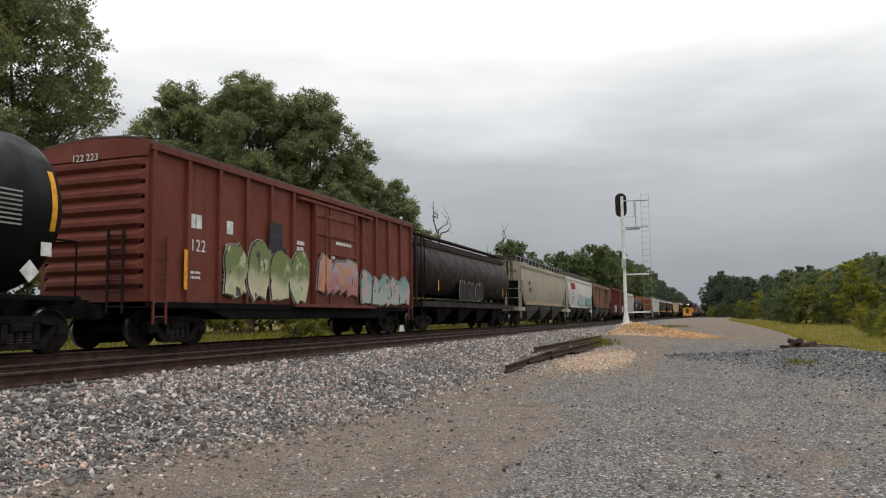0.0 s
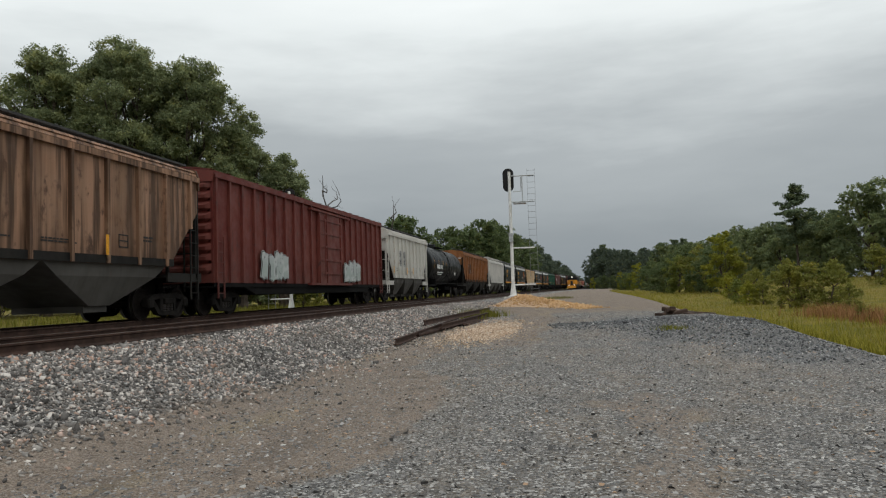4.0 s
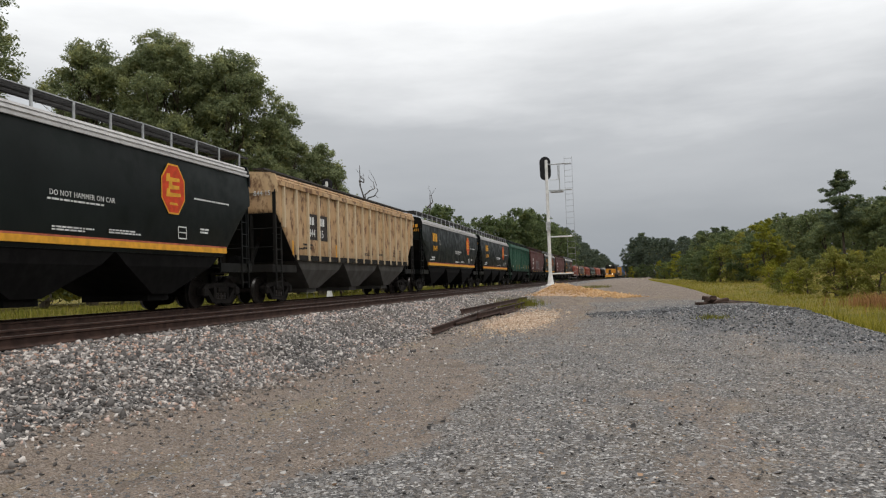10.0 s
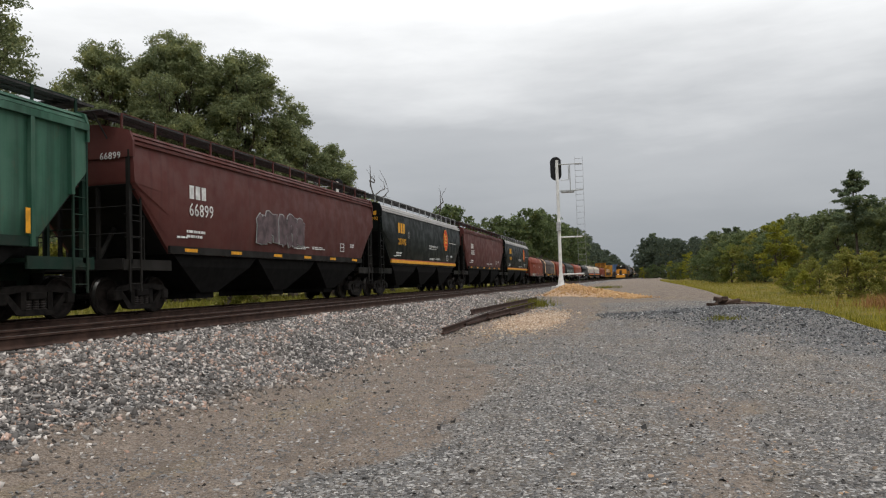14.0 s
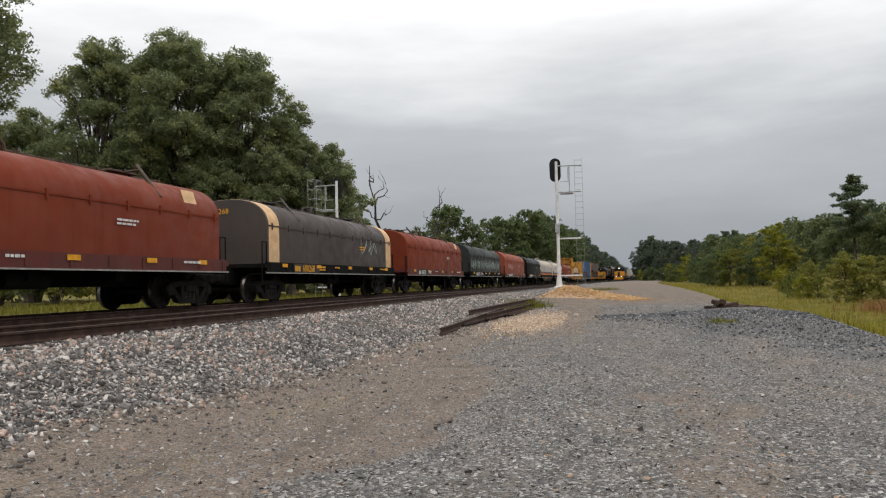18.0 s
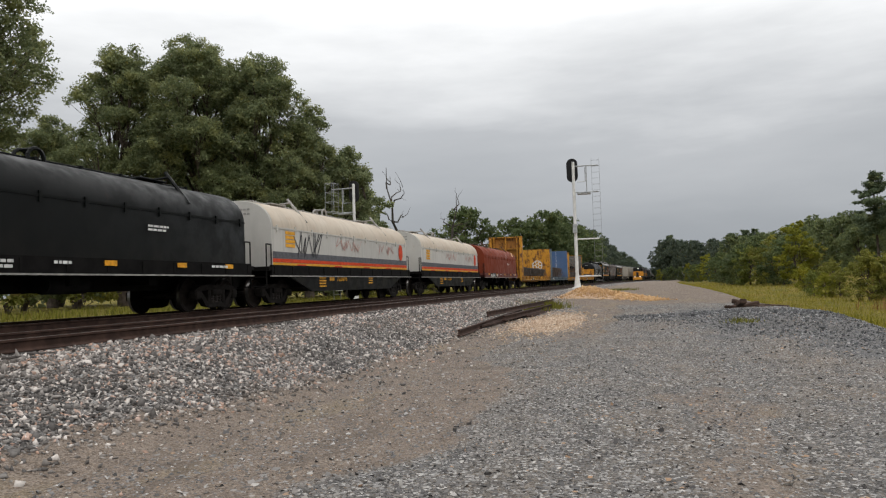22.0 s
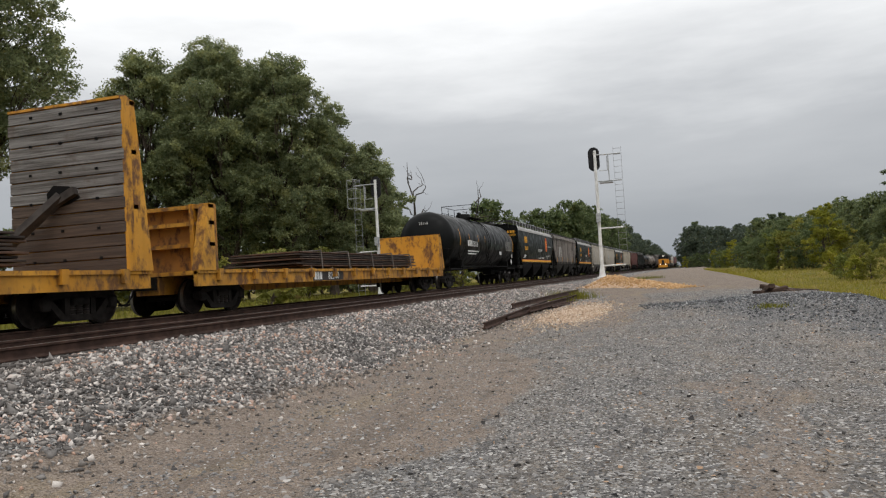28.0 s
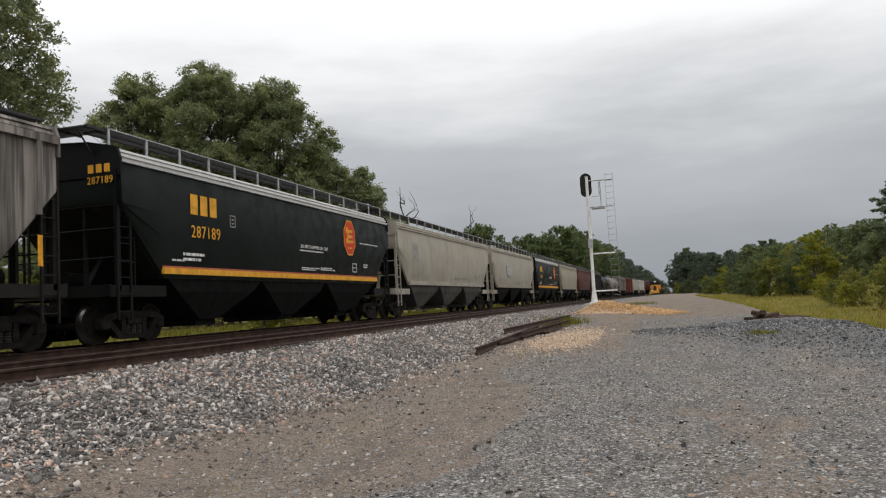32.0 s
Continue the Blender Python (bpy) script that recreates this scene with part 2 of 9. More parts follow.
M_RED = plain("red_emblem_paint", (0.58, 0.055, 0.014), 0.6, 0, 0.2, 5.0)
M_BLACKTXT = plain("black_stencil_paint", (0.03, 0.03, 0.03), 0.7, 0, 0.2, 5.0)
M_GREYTXT = plain("grey_faded_stencil", (0.30, 0.29, 0.27), 0.75, 0, 0.2, 5.0)


# ---- mesh helpers ----
CACHE = {}


def finish(name, bm, smooth_angle=None):
    me = bpy.data.meshes.new(name)
    bm.to_mesh(me)
    bm.free()
    if smooth_angle is not None:
        me.polygons.foreach_set("use_smooth", [True] * len(me.polygons))
        me.set_sharp_from_angle(angle=radians(smooth_angle))
    me.materials.append(None)
    return me


def part(name, source, material, parent, label="", at=None):
    """One mesh object under a thing or part. source: a bmesh or a shared mesh."""
    me = source if isinstance(source, bpy.types.Mesh) else finish(name, source)
    ob = new(name, me)
    ob.material_slots[0].link = "OBJECT"
    ob.material_slots[0].material = material
    if parent is not None:
        ob.parent = parent
    if at is not None:
        ob.matrix_basis = at
    if label:
        tagged(ob, label)
    if name in ("stencil_data", "stencil_line"):
        tagged(ob, kind="stuff")
    return ob


def cached(key, maker, smooth_angle=None):
    if key not in CACHE:
        bm = bmesh.new()
        maker(bm)
        bmesh.ops.recalc_face_normals(bm, faces=bm.faces)
        CACHE[key] = finish(str(key[0]), bm, smooth_angle)
    return CACHE[key]


def thing(name, label, category, group="", kind="", m=None):
    ob = new(name)
    ob.empty_display_size = 0.3
    tagged(ob, label, category, group, kind)
    if m is not None:
        ob.matrix_basis = m
    return ob


def box(bm, x0, x1, y0, y1, z0, z1, bev=0.0):
    v = [bm.verts.new((x, y, z)) for x in (x0, x1) for y in (y0, y1) for z in (z0, z1)]
    fs = [bm.faces.new([v[i] for i in q]) for q in ((0, 1, 3, 2), (4, 6, 7, 5), (0, 4, 5, 1), (2, 3, 7, 6), (0, 2, 6, 4), (1, 5, 7, 3))]
    if bev:
        es = list({e for f in fs for e in f.edges})
        bmesh.ops.bevel(bm, geom=es, offset=bev, segments=1, affect="EDGES")


def loft(bm, rings, closed=True, caps=True):
    rows = [[bm.verts.new(p) for p in r] for r in rings]
    n = len(rows[0])
    for a, b in zip(rows, rows[1:]):
        for i in range(n if closed else n - 1):
            j = (i + 1) % n
            bm.faces.new((a[i], a[j], b[j], b[i]))
    if caps and closed:
        bm.faces.new(rows[0])
        bm.faces.new(list(reversed(rows[-1])))
    return rows


def tube(bm, p, q, r=0.02, n=6, r2=None):
    p, q = Vector(p), Vector(q)
    d = (q - p).normalized()
    a = d.orthogonal().normalized()
    b = d.cross(a)
    r2 = r if r2 is None else r2
    loft(bm, [[c + (a * math.cos(2 * math.pi * i / n) + b * math.sin(2 * math.pi * i / n)) * k for i in range(n)] for c, k in ((p, r), (q, r2))])


def pipe(bm, pts, r=0.02, n=5):
    for p, q in zip(pts, pts[1:]):
        tube(bm, p, q, r, n)


def slab(bm, pts, x0, x1):
    """A plate: outline pts in (y, z), from x0 to x1."""
    loft(bm, [[(x, y, z) for y, z in pts] for x in (x0, x1)])


def lathe_x(bm, prof, n=24):
    """Rings about the x axis: prof of (x, radius)."""
    loft(bm, [[(x, r * math.cos(2 * math.pi * i / n), r * math.sin(2 * math.pi * i / n)) for i in range(n)] for x, r in prof])


def lathe_y(bm, prof, n=32, zc=0.0, xc=0.0):
    loft(bm, [[(xc + r * math.cos(2 * math.pi * i / n), y, zc + r * math.sin(2 * math.pi * i / n)) for i in range(n)] for y, r in prof])


def lathe_z(bm, prof, n=12, xc=0.0, yc=0.0):
    loft(bm, [[(xc + r * math.cos(2 * math.pi * i / n), yc + r * math.sin(2 * math.pi * i / n), z) for i in range(n)] for z, r in prof])


SIDEWAYS = Matrix(((0, 0, 1, 0), (1, 0, 0, 0), (0, 1, 0, 0), (0, 0, 0, 1)))   # text that faces +x, reads along +y
ENDWAYS = Matrix(((1, 0, 0, 0), (0, 0, -1, 0), (0, 1, 0, 0), (0, 0, 0, 1)))   # text that faces -y, reads along +x


def text_mesh(words, size, wide=0.92):
    key = ("lettering", words, size, wide)
    if key not in CACHE:
        cu = bpy.data.curves.new("lettering", "FONT")
        cu.body, cu.size, cu.extrude, cu.resolution_u, cu.space_character = words, size, 0.004, 2, 1.08
        tmp = new("lettering", cu)
        me = bpy.data.meshes.new_from_object(tmp.evaluated_get(bpy.context.evaluated_depsgraph_get()))
        bpy.data.objects.remove(tmp)
        me.transform(Matrix.Diagonal((wide, 1, 1, 1)))
        me.materials.clear()
        me.materials.append(None)
        CACHE[key] = me
    return CACHE[key]


def words_on(car, words, size, at, material, name):
    """Each word is a part of its own, one after the other."""
    ob, run = None, 0.0
    for word in words.split() if name == "car_number" else [words]:
        me = text_mesh(word, size)
        ob = part(name, me, material, car, at=at @ pose(run, 0, 0))
        run += max(v.co.x for v in me.vertices) + 0.32 * size
    return ob


def side_text(car, words, size, x, y, z, material, name="lettering"):
    return words_on(car, words, size, pose(x, y, z) @ SIDEWAYS, material, name)


def end_text(car, words, size, x, y, z, material, name="lettering"):
    return words_on(car, words, size, pose(x, y, z) @ ENDWAYS, material, name)


def bars(bm, x, y, z, rows, seed=0):
    """Unreadable stencil lines: rows of (length, height, drop) as small plain bars on the side at x."""
    rnd = random.Random(seed)
    for length, height, drop in rows:
        y0 = y
        while y0 < y + length - 0.02:
            w = min(rnd.uniform(0.06, 0.22), y + length - y0)
            box(bm, x, x + 0.004, y0, y0 + w, z - drop, z - drop + height)
            y0 += w + 0.03


# ---- running gear, shared by all wagons ----
def mk_wheelset(bm):
    for s in (-1, 1):
        prof = [(0.70, 0.08), (0.71, 0.30), (0.69, 0.40), (0.69, 0.482), (0.725, 0.478), (0.735, 0.462), (0.825, 0.455), (0.83, 0.40), (0.80, 0.38), (0.775, 0.30), (0.83, 0.12), (0.83, 0.0)]
        before = len(bm.faces)
        lathe_x(bm, [(s * x, r) for x, r in prof], 22)
        bm.faces.ensure_lookup_table()
        for k in range(22):
            for q in (5,):
                bm.faces[before + q * 22 + k].material_index = 1
    lathe_x(bm, [(-0.95, 0.06), (-0.83, 0.08), (0.83, 0.08), (0.95, 0.06)], 8)
    for s in (-1, 1):
        for k in range(3):
            a = k * 2.094
            box(bm, s * 0.95 - 0.02, s * 0.95 + 0.02, 0.03 * math.cos(a) - 0.012, 0.03 * math.cos(a) + 0.012, 0.03 * math.sin(a) - 0.012, 0.03 * math.sin(a) + 0.012)


def mk_sideframe(bm):
    for s in (1,):
        x0, x1 = 0.93, 1.10
        slab(bm, [(-1.08, 0.58), (-0.85, 0.70), (-0.42, 0.74), (0.42, 0.74), (0.85, 0.70), (1.08, 0.58), (1.08, 0.46), (0.80, 0.55), (0.45, 0.60), (-0.45, 0.60), (-0.80, 0.55), (-1.08, 0.46)], x0, x1)
        slab(bm, [(-0.92, 0.56), (-0.76, 0.57), (-0.42, 0.24), (0.42, 0.24), (0.76, 0.57), (0.92, 0.56), (0.55, 0.15), (0.30, 0.11), (-0.30, 0.11), (-0.55, 0.15)], x0, x1)
        for c in (-1, 1):
            box(bm, x0, x1, c * 0.36 - 0.07, c * 0.36 + 0.07, 0.22, 0.62)
            box(bm, x0 - 0.05, x1 + 0.04, c * 0.93 - 0.13, c * 0.93 + 0.13, 0.34, 0.60, 0.03)
    box(bm, 0.55, 1.14, -0.24, 0.24, 0.44, 0.60, 0.02)


def mk_spring(bm):
    lathe_z(bm, [(0.24 + k * 0.025, 0.075 if k % 2 else 0.095) for k in range(9)], 7, 1.03, 0.0)


def mk_bolster(bm):
    box(bm, -0.95, 0.95, -0.2, 0.2, 0.46, 0.70, 0.03)
    box(bm, -0.3, 0.3, -0.3, 0.3, 0.66, 0.86)
    for y in (-0.5, 0.5):
        box(bm, -0.75, 0.75, y - 0.05, y + 0.05, 0.36, 0.48)


WHEELS = []      # (wheelset, its wagon, its place along the wagon)


def truck(car, y):
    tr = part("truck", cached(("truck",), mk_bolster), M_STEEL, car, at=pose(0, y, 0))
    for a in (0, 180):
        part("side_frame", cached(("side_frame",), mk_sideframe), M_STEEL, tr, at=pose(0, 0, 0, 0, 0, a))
        for y2 in (-0.2, 0.0, 0.2):
            part("spring", cached(("spring",), mk_spring, 50), M_SPRING, tr, at=pose(0, 0, 0, 0, 0, a) @ pose(0, y2, 0))
    axle = cached(("wheelset",), mk_wheelset, 40)
    if len(axle.materials) == 1:
        axle.materials.append(M_BRIGHT)
    for dy in (-0.93, 0.93):
        ws = part("wheelset", axle, M_WHEEL, tr, at=pose(0, dy, 0.46))
        WHEELS.append((ws, car, y + dy))
    return tr


def mk_coupler(bm):
    box(bm, -0.1, 0.1, 0.0, 0.62, 0.74, 0.94, 0.02)
    box(bm, -0.17, 0.17, 0.55, 0.82, 0.70, 0.98, 0.04)
    box(bm, -0.3, 0.3, -0.25, 0.05, 0.68, 1.02)


def mk_hose(bm):
    pts = [(0.35, 0.0, 0.78), (0.36, 0.12, 0.55), (0.36, 0.3, 0.38), (0.36, 0.5, 0.33), (0.36, 0.62, 0.36)]
    pipe(bm, pts, 0.025, 6)


def couplings(car, y0, y1):
    for y, a in ((y0, 180), (y1, 0)):
        part("coupler", cached(("coupler",), mk_coupler), M_STEEL, car, at=pose(0, y, 0, 0, 0, a))
        part("brake_hose", cached(("brake_hose",), mk_hose, 50), M_UNDER, car, at=pose(0, y, 0, 0, 0, a))


def mk_ladder(bm, h, w, n):
    for s in (0, 1):
        box(bm, -0.02, 0.02, s * w - 0.025, s * w + 0.025, 0, h)
    for k in range(n):
        z = h * (k + 0.5) / n
        tube(bm, (0, 0, z), (0, w, z), 0.014, 5)


def ladder(car, x, y, z, h, w=0.42, n=7, turn=0, material=None):
    return part("ladder", cached(("ladder", round(h, 2), w, n), lambda bm: mk_ladder(bm, h, w, n)), material or M_UNDER, car, at=pose(x, y, z, 0, 0, turn))


# ---- covered hoppers ----
ROUND_SIDE = [(1.50, 1.50), (1.54, 1.75), (1.60, 2.4), (1.62, 3.0), (1.60, 3.6), (1.55, 4.08)]
FLAT_SIDE = [(1.50, 1.50), (1.52, 1.6), (1.53, 2.3), (1.53, 2.9), (1.53, 3.6), (1.53, 4.16)]


def side_x(z0, z1):
    """How far out the curved side reaches between two heights."""
    zs = [z for _, z in ROUND_SIDE]
    xs_ = [x for x, _ in ROUND_SIDE]
    return max(float(np.interp(z0 + (z1 - z0) * k / 6, zs, xs_)) for k in range(7)) + 0.002


def mk_hopper_body(bm, L, side, slant, kink):
    def ring(y, zb):
        pts = [(x, max(z, zb)) for x, z in side]
        return [(x, y, z) for x, z in pts] + [(-x, y, z) for x, z in reversed(pts)]
    h = L / 2
    ys = [(-h, kink), (-h + 0.02, kink - 0.05), (-h + slant, 1.5), (0, 1.5), (h - slant, 1.5), (h - 0.02, kink - 0.05), (h, kink)]
    loft(bm, [ring(y, zb) for y, zb in ys])


def mk_hopper_roof(bm, L, side):
    x0, z0 = side[-1]
    ring = [(x0, z0), (x0 + 0.06, z0), (x0 + 0.06, z0 + 0.07), (x0 - 0.04, z0 + 0.10), (x0 - 0.04, z0 + 0.13), (x0 + 0.01, z0 + 0.13), (x0 - 0.01, z0 + 0.20), (x0 - 0.09, z0 + 0.22), (x0 - 0.09, z0 + 0.25), (x0 - 0.05, z0 + 0.25), (x0 - 0.08, z0 + 0.31), (x0 - 0.22, z0 + 0.36), (0.75, 4.57), (0, 4.62)]
    full = ring + [(-x, z) for x, z in reversed(ring[:-1])]
    loft(bm, [[(x, y, z) for x, z in full] for y in (-L / 2 - 0.02, L / 2 + 0.02)])


def mk_end_cap(bm, side):
    x0, z0 = side[-1]
    ring = [(x0 + 0.065, z0 - 0.3), (x0 + 0.065, z0 + 0.08), (x0 - 0.02, z0 + 0.33), (x0 - 0.2, z0 + 0.39), (0.75, 4.60), (0, 4.65)]
    full = ring + [(-x, z) for x, z in reversed(ring[:-1])]
    loft(bm, [[(x, y, z) for x, z in full] for y in (-0.05, 0.02)])


def mk_crossover(bm):
    for k in range(6):
        box(bm, -1.27, 1.27, -0.60 + k * 0.125, -0.50 + k * 0.125, 4.81, 4.835)
    for x in (-1.25, -0.4, 0.4, 1.25):
        box(bm, x - 0.02, x + 0.02, -0.60, 0.15, 4.77, 4.81)
    for x in (-0.9, 0.9):
        tube(bm, (x, -0.52, 4.78), (x, -0.03, 4.25), 0.022, 5)


def mk_hatch(bm, L):
    box(bm, -0.3, 0.3, -L / 2 + 0.7, L / 2 - 0.7, 4.58, 4.69, 0.02)
    k = int(L / 2.2)
    for i in range(k):
        y = -L / 2 + 1.2 + i * (L - 2.4) / (k - 1)
        box(bm, -0.38, 0.38, y - 0.04, y + 0.04, 4.62, 4.73)


def mk_walk(bm, L, z=4.68, x0=0.72, x1=1.12):
    for s in (-1, 1):
        y = -L / 2 - 0.1
        while y < L / 2 + 0.05:
            box(bm, min(s * x0, s * x1), max(s * x0, s * x1), y, y + 0.075, z, z + 0.025)
            y += 0.115
        for x in (x0, (x0 + x1) / 2, x1):
            box(bm, s * x - 0.012, s * x + 0.012, -L / 2 - 0.1, L / 2 + 0.1, z - 0.02, z + 0.04)


def mk_edge_rail(bm, L):
    h = L / 2
    tube(bm, (1.28, -h, 4.85), (1.28, h, 4.85), 0.014, 5)


def mk_rail_post(bm):
    box(bm, 1.262, 1.298, -0.03, 0.03, 4.30, 4.85)


def mk_slope(bm, L, slant, kink, w):
    y0, z0, y1, z1 = -L / 2, kink - 0.06, -L / 2 + slant, 1.5
    loft(bm, [[(sx * w, y - k * 0.012, z - k * 0.012) for sx, k in ((-1, 0), (1, 0), (1, 1), (-1, 1))] for y, z in ((y0, z0), (y1, z1))])


def mk_chute(bm, w):
    quad = ((-1, -1), (1, -1), (1, 1), (-1, 1))
    loft(bm, [[(sx * 1.47, sy * w * 0.99, 1.5) for sx, sy in quad], [(sx * 1.44, sy * w * 0.80, 1.18) for sx, sy in quad], [(sx * 1.12, sy * 0.42, 0.46) for sx, sy in quad]])
    box(bm, -1.0, 1.0, -0.46, 0.46, 0.30, 0.46)


def mk_platform(bm):
    box(bm, -1.45, 1.45, -0.15, 1.75, 1.20, 1.28)
    box(bm, -1.48, 1.48, -0.18, -0.10, 1.08, 1.34)
    box(bm, -0.22, 0.22, -0.1, 1.9, 0.70, 1.22)
    for s in (-1, 1):
        box(bm, s * 1.46 - 0.03, s * 1.46 + 0.03, -0.15, 1.75, 1.06, 1.32)


def mk_end_frame(bm, top):
    for s in (-1, 1):
        box(bm, s * 1.44 - 0.05, s * 1.44 + 0.05, -0.05, 0.05, 1.2, top)
        box(bm, s * 0.55 - 0.04, s * 0.55 + 0.04, 0.0, 0.08, 1.2, top)
    for z in (1.95, 2.6):
        tube(bm, (-1.44, -0.03, z), (1.44, -0.03, z), 0.018, 5)
    tube(bm, (1.44, 0.02, 1.3), (1.44, 1.25, 1.3), 0.02, 5)


def mk_brace(bm):
    pipe(bm, [(1.40, 0.0, 2.4), (1.40, 0.75, 2.4), (1.40, 0.75, 1.25)], 0.02, 5)
    pipe(bm, [(1.40, 0.0, 1.85), (1.40, 0.75, 1.85)], 0.016, 5)


def mk_strut(bm):
    tube(bm, (0.35, 1.5, 2.8), (0.35, 0.35, 1.25), 0.06, 6)


def mk_cylinder(bm):
    lathe_y(bm, [(0.4, 0.02), (0.4, 0.22), (1.3, 0.22), (1.3, 0.02)], 14, 1.5, -0.3)


def mk_stripe(bm, L, z0, z1, x):
    box(bm, x - 0.06, x + 0.012, -L / 2, L / 2, z0, z1)


def mk_rib(bm, zb, zt):
    box(bm, 1.53, 1.625, -0.05, 0.05, zb, zt)


def emblem(bm, x, y, z, r):
    """A plain eight-sided shield with no lettering."""
    pts = [(y + r * 0.80 * math.cos(a), z + r * math.sin(a)) for a in [math.pi / 8 + k * math.pi / 4 for k in range(8)]]
    slab(bm, pts, x, x + 0.005)


def mark_shapes(bm, x, y, z, h, widths, gap=0.3):
    """A name that stays unlettered: upright blocks of its letters' size."""
    for w in widths:
        box(bm, x, x + 0.004, y, y + h * w, z, z + h)
        y += h * (w + gap)


def hopper(spec, F, B):
    L = B - F
    kind = spec.get("kind", "round")
    side = ROUND_SIDE if kind == "round" else FLAT_SIDE
    slant, kink = spec.get("slant", 1.55), spec.get("kink", 3.2)
    car = thing("covered_hopper", spec["label"], "freight car", "cars of the freight train")
    Lk = round(L, 1)
    body, trim = spec["paint"], spec.get("trim", spec["paint"])
    part("body", cached(("body", kind, Lk, slant, kink), lambda bm: mk_hopper_body(bm, L, side, slant, kink), 32), body, car)
    part("roof", cached(("roof", kind, Lk), lambda bm: mk_hopper_roof(bm, L, side), 28), spec.get("roof", body), car, spec.get("roof_label", ""))
    part("hatch_cover", cached(("hatch_cover", Lk), lambda bm: mk_hatch(bm, L)), spec.get("roof", body), car)
    railed = spec.get("rail", True)
    part("running_board", cached(("running_board", Lk, railed), lambda bm: mk_walk(bm, L, 4.81, 0.66, 1.27) if railed else mk_walk(bm, L)), spec.get("walk", M_WALK), car, "steel grating walkway")
    if railed:
        part("handrail", cached(("handrail", Lk), lambda bm: mk_edge_rail(bm, L)), spec.get("post", M_GALV), car)
        n = int(L / 1.25)
        for i in range(n + 1):
            part("rail_post", cached(("rail_post",), mk_rail_post), spec.get("post", M_GALV), car, at=pose(0, -L / 2 + i * L / n, 0))
    for a in (0, 180):
        turn = pose(0, 0, 0, 0, 0, a) @ pose(0, -L / 2, 0)
        part("end_cap", cached(("end_cap", kind), lambda bm: mk_end_cap(bm, side)), trim if spec.get("stripe2") else body, car, at=turn)
        if railed:
            part("crossover_board", cached(("crossover_board",), mk_crossover), M_WALK, car, at=turn)
        # overlaid sheet: its dark colour carries the end recess's shade as well as soot
        part("slope_sheet", cached(("slope_sheet", Lk, kind), lambda bm: mk_slope(bm, L, slant, kink, 1.50 if kind == "rib" else 1.42)), P_SOOTSHADE, car, "slanting end sheet with soot and painted-in shade", at=pose(0, 0, 0, 0, 0, a))
    nch = spec.get("chutes", 3)
    span = L - 2 * slant - 0.3
    for i in range(nch):
        w = span / nch / 2
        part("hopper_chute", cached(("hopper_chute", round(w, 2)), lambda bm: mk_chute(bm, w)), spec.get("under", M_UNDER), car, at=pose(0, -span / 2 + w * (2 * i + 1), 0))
    for s, a in ((-1, 0), (1, 180)):
        at = pose(0, s * (L / 2 + 0.12), 0, 0, 0, a)
        part("end_platform", cached(("end_platform",), mk_platform), trim, car, at=at)
        part("end_frame", cached(("end_frame", kink), lambda bm: mk_end_frame(bm, 3.95)), trim, car, at=pose(0, s * (L / 2 - 0.02), 0, 0, 0, a))
        part("grab_rail", cached(("grab_rail",), mk_brace), trim, car, at=at)
        part("strut", cached(("strut",), mk_strut), trim, car, at=at)
        part("brake_cylinder", cached(("brake_cylinder",), mk_cylinder, 40), M_UNDER, car, at=at)
        for xs in (-1, 1):
            ladder(car, xs * 1.50, s * (L / 2 + 0.05) - (0.0 if s > 0 else 0.42) + (-0.42 if s > 0 else 0.42), 0.55, 3.4, 0.42, 9, 0, trim)
        ladder(car, -0.9, s * (L / 2 + 0.08), 1.25, 3.4, 0.42, 9, 90, trim)
    if kind == "rib":
        n = spec.get("ribs", 15)
        for i in range(n):
            y = -L / 2 + 0.5 + i * (L - 1.0) / (n - 1)
            d = min(y + L / 2, L / 2 - y)
            zb = 1.5 if d >= slant else kink + (1.5 - kink) * d / slant
            for a in (0, 180):
                part("side_post", cached(("side_post", round(zb, 2)), lambda bm: mk_rib(bm, zb, 4.2)), spec.get("rib_paint", body), car, at=pose(0, y if a == 0 else y, 0, 0, 0, 0) @ pose(0, 0, 0, 0, 0, a))
        for a in (0, 180):
            part("top_chord", cached(("top_chord", Lk), lambda bm: box(bm, 1.5, 1.63, -L / 2, L / 2, 4.10, 4.25)), body, car, at=pose(0, 0, 0, 0, 0, a))
    ls = L - 2 * slant
    for a in (0, 180):
        part("side_sill", cached(("side_sill", Lk, slant, kind, spec.get("stripe2", False)), lambda bm: mk_stripe(bm, ls + 0.2, 1.60, 1.75, 1.57) if spec.get("stripe2") else mk_stripe(bm, ls + 0.2, 1.50, 1.70, 1.57)), spec.get("sill", trim), car, spec.get("sill_label", ""), at=pose(0, 0, 0, 0, 0, a))
    truck(car, -L / 2 + 0.95)
    truck(car, L / 2 - 0.95)
    couplings(car, -L / 2 - 0.05, L / 2 + 0.05)
    x = 1.625 if kind == "round" else 1.632
    if spec.get("stripe2"):
        part("pinstripe", cached(("pinstripe", Lk), lambda bm: box(bm, 1.5, 1.575, -ls / 2 - 0.1, ls / 2 + 0.1, 1.752, 1.795)), M_PINK, car)
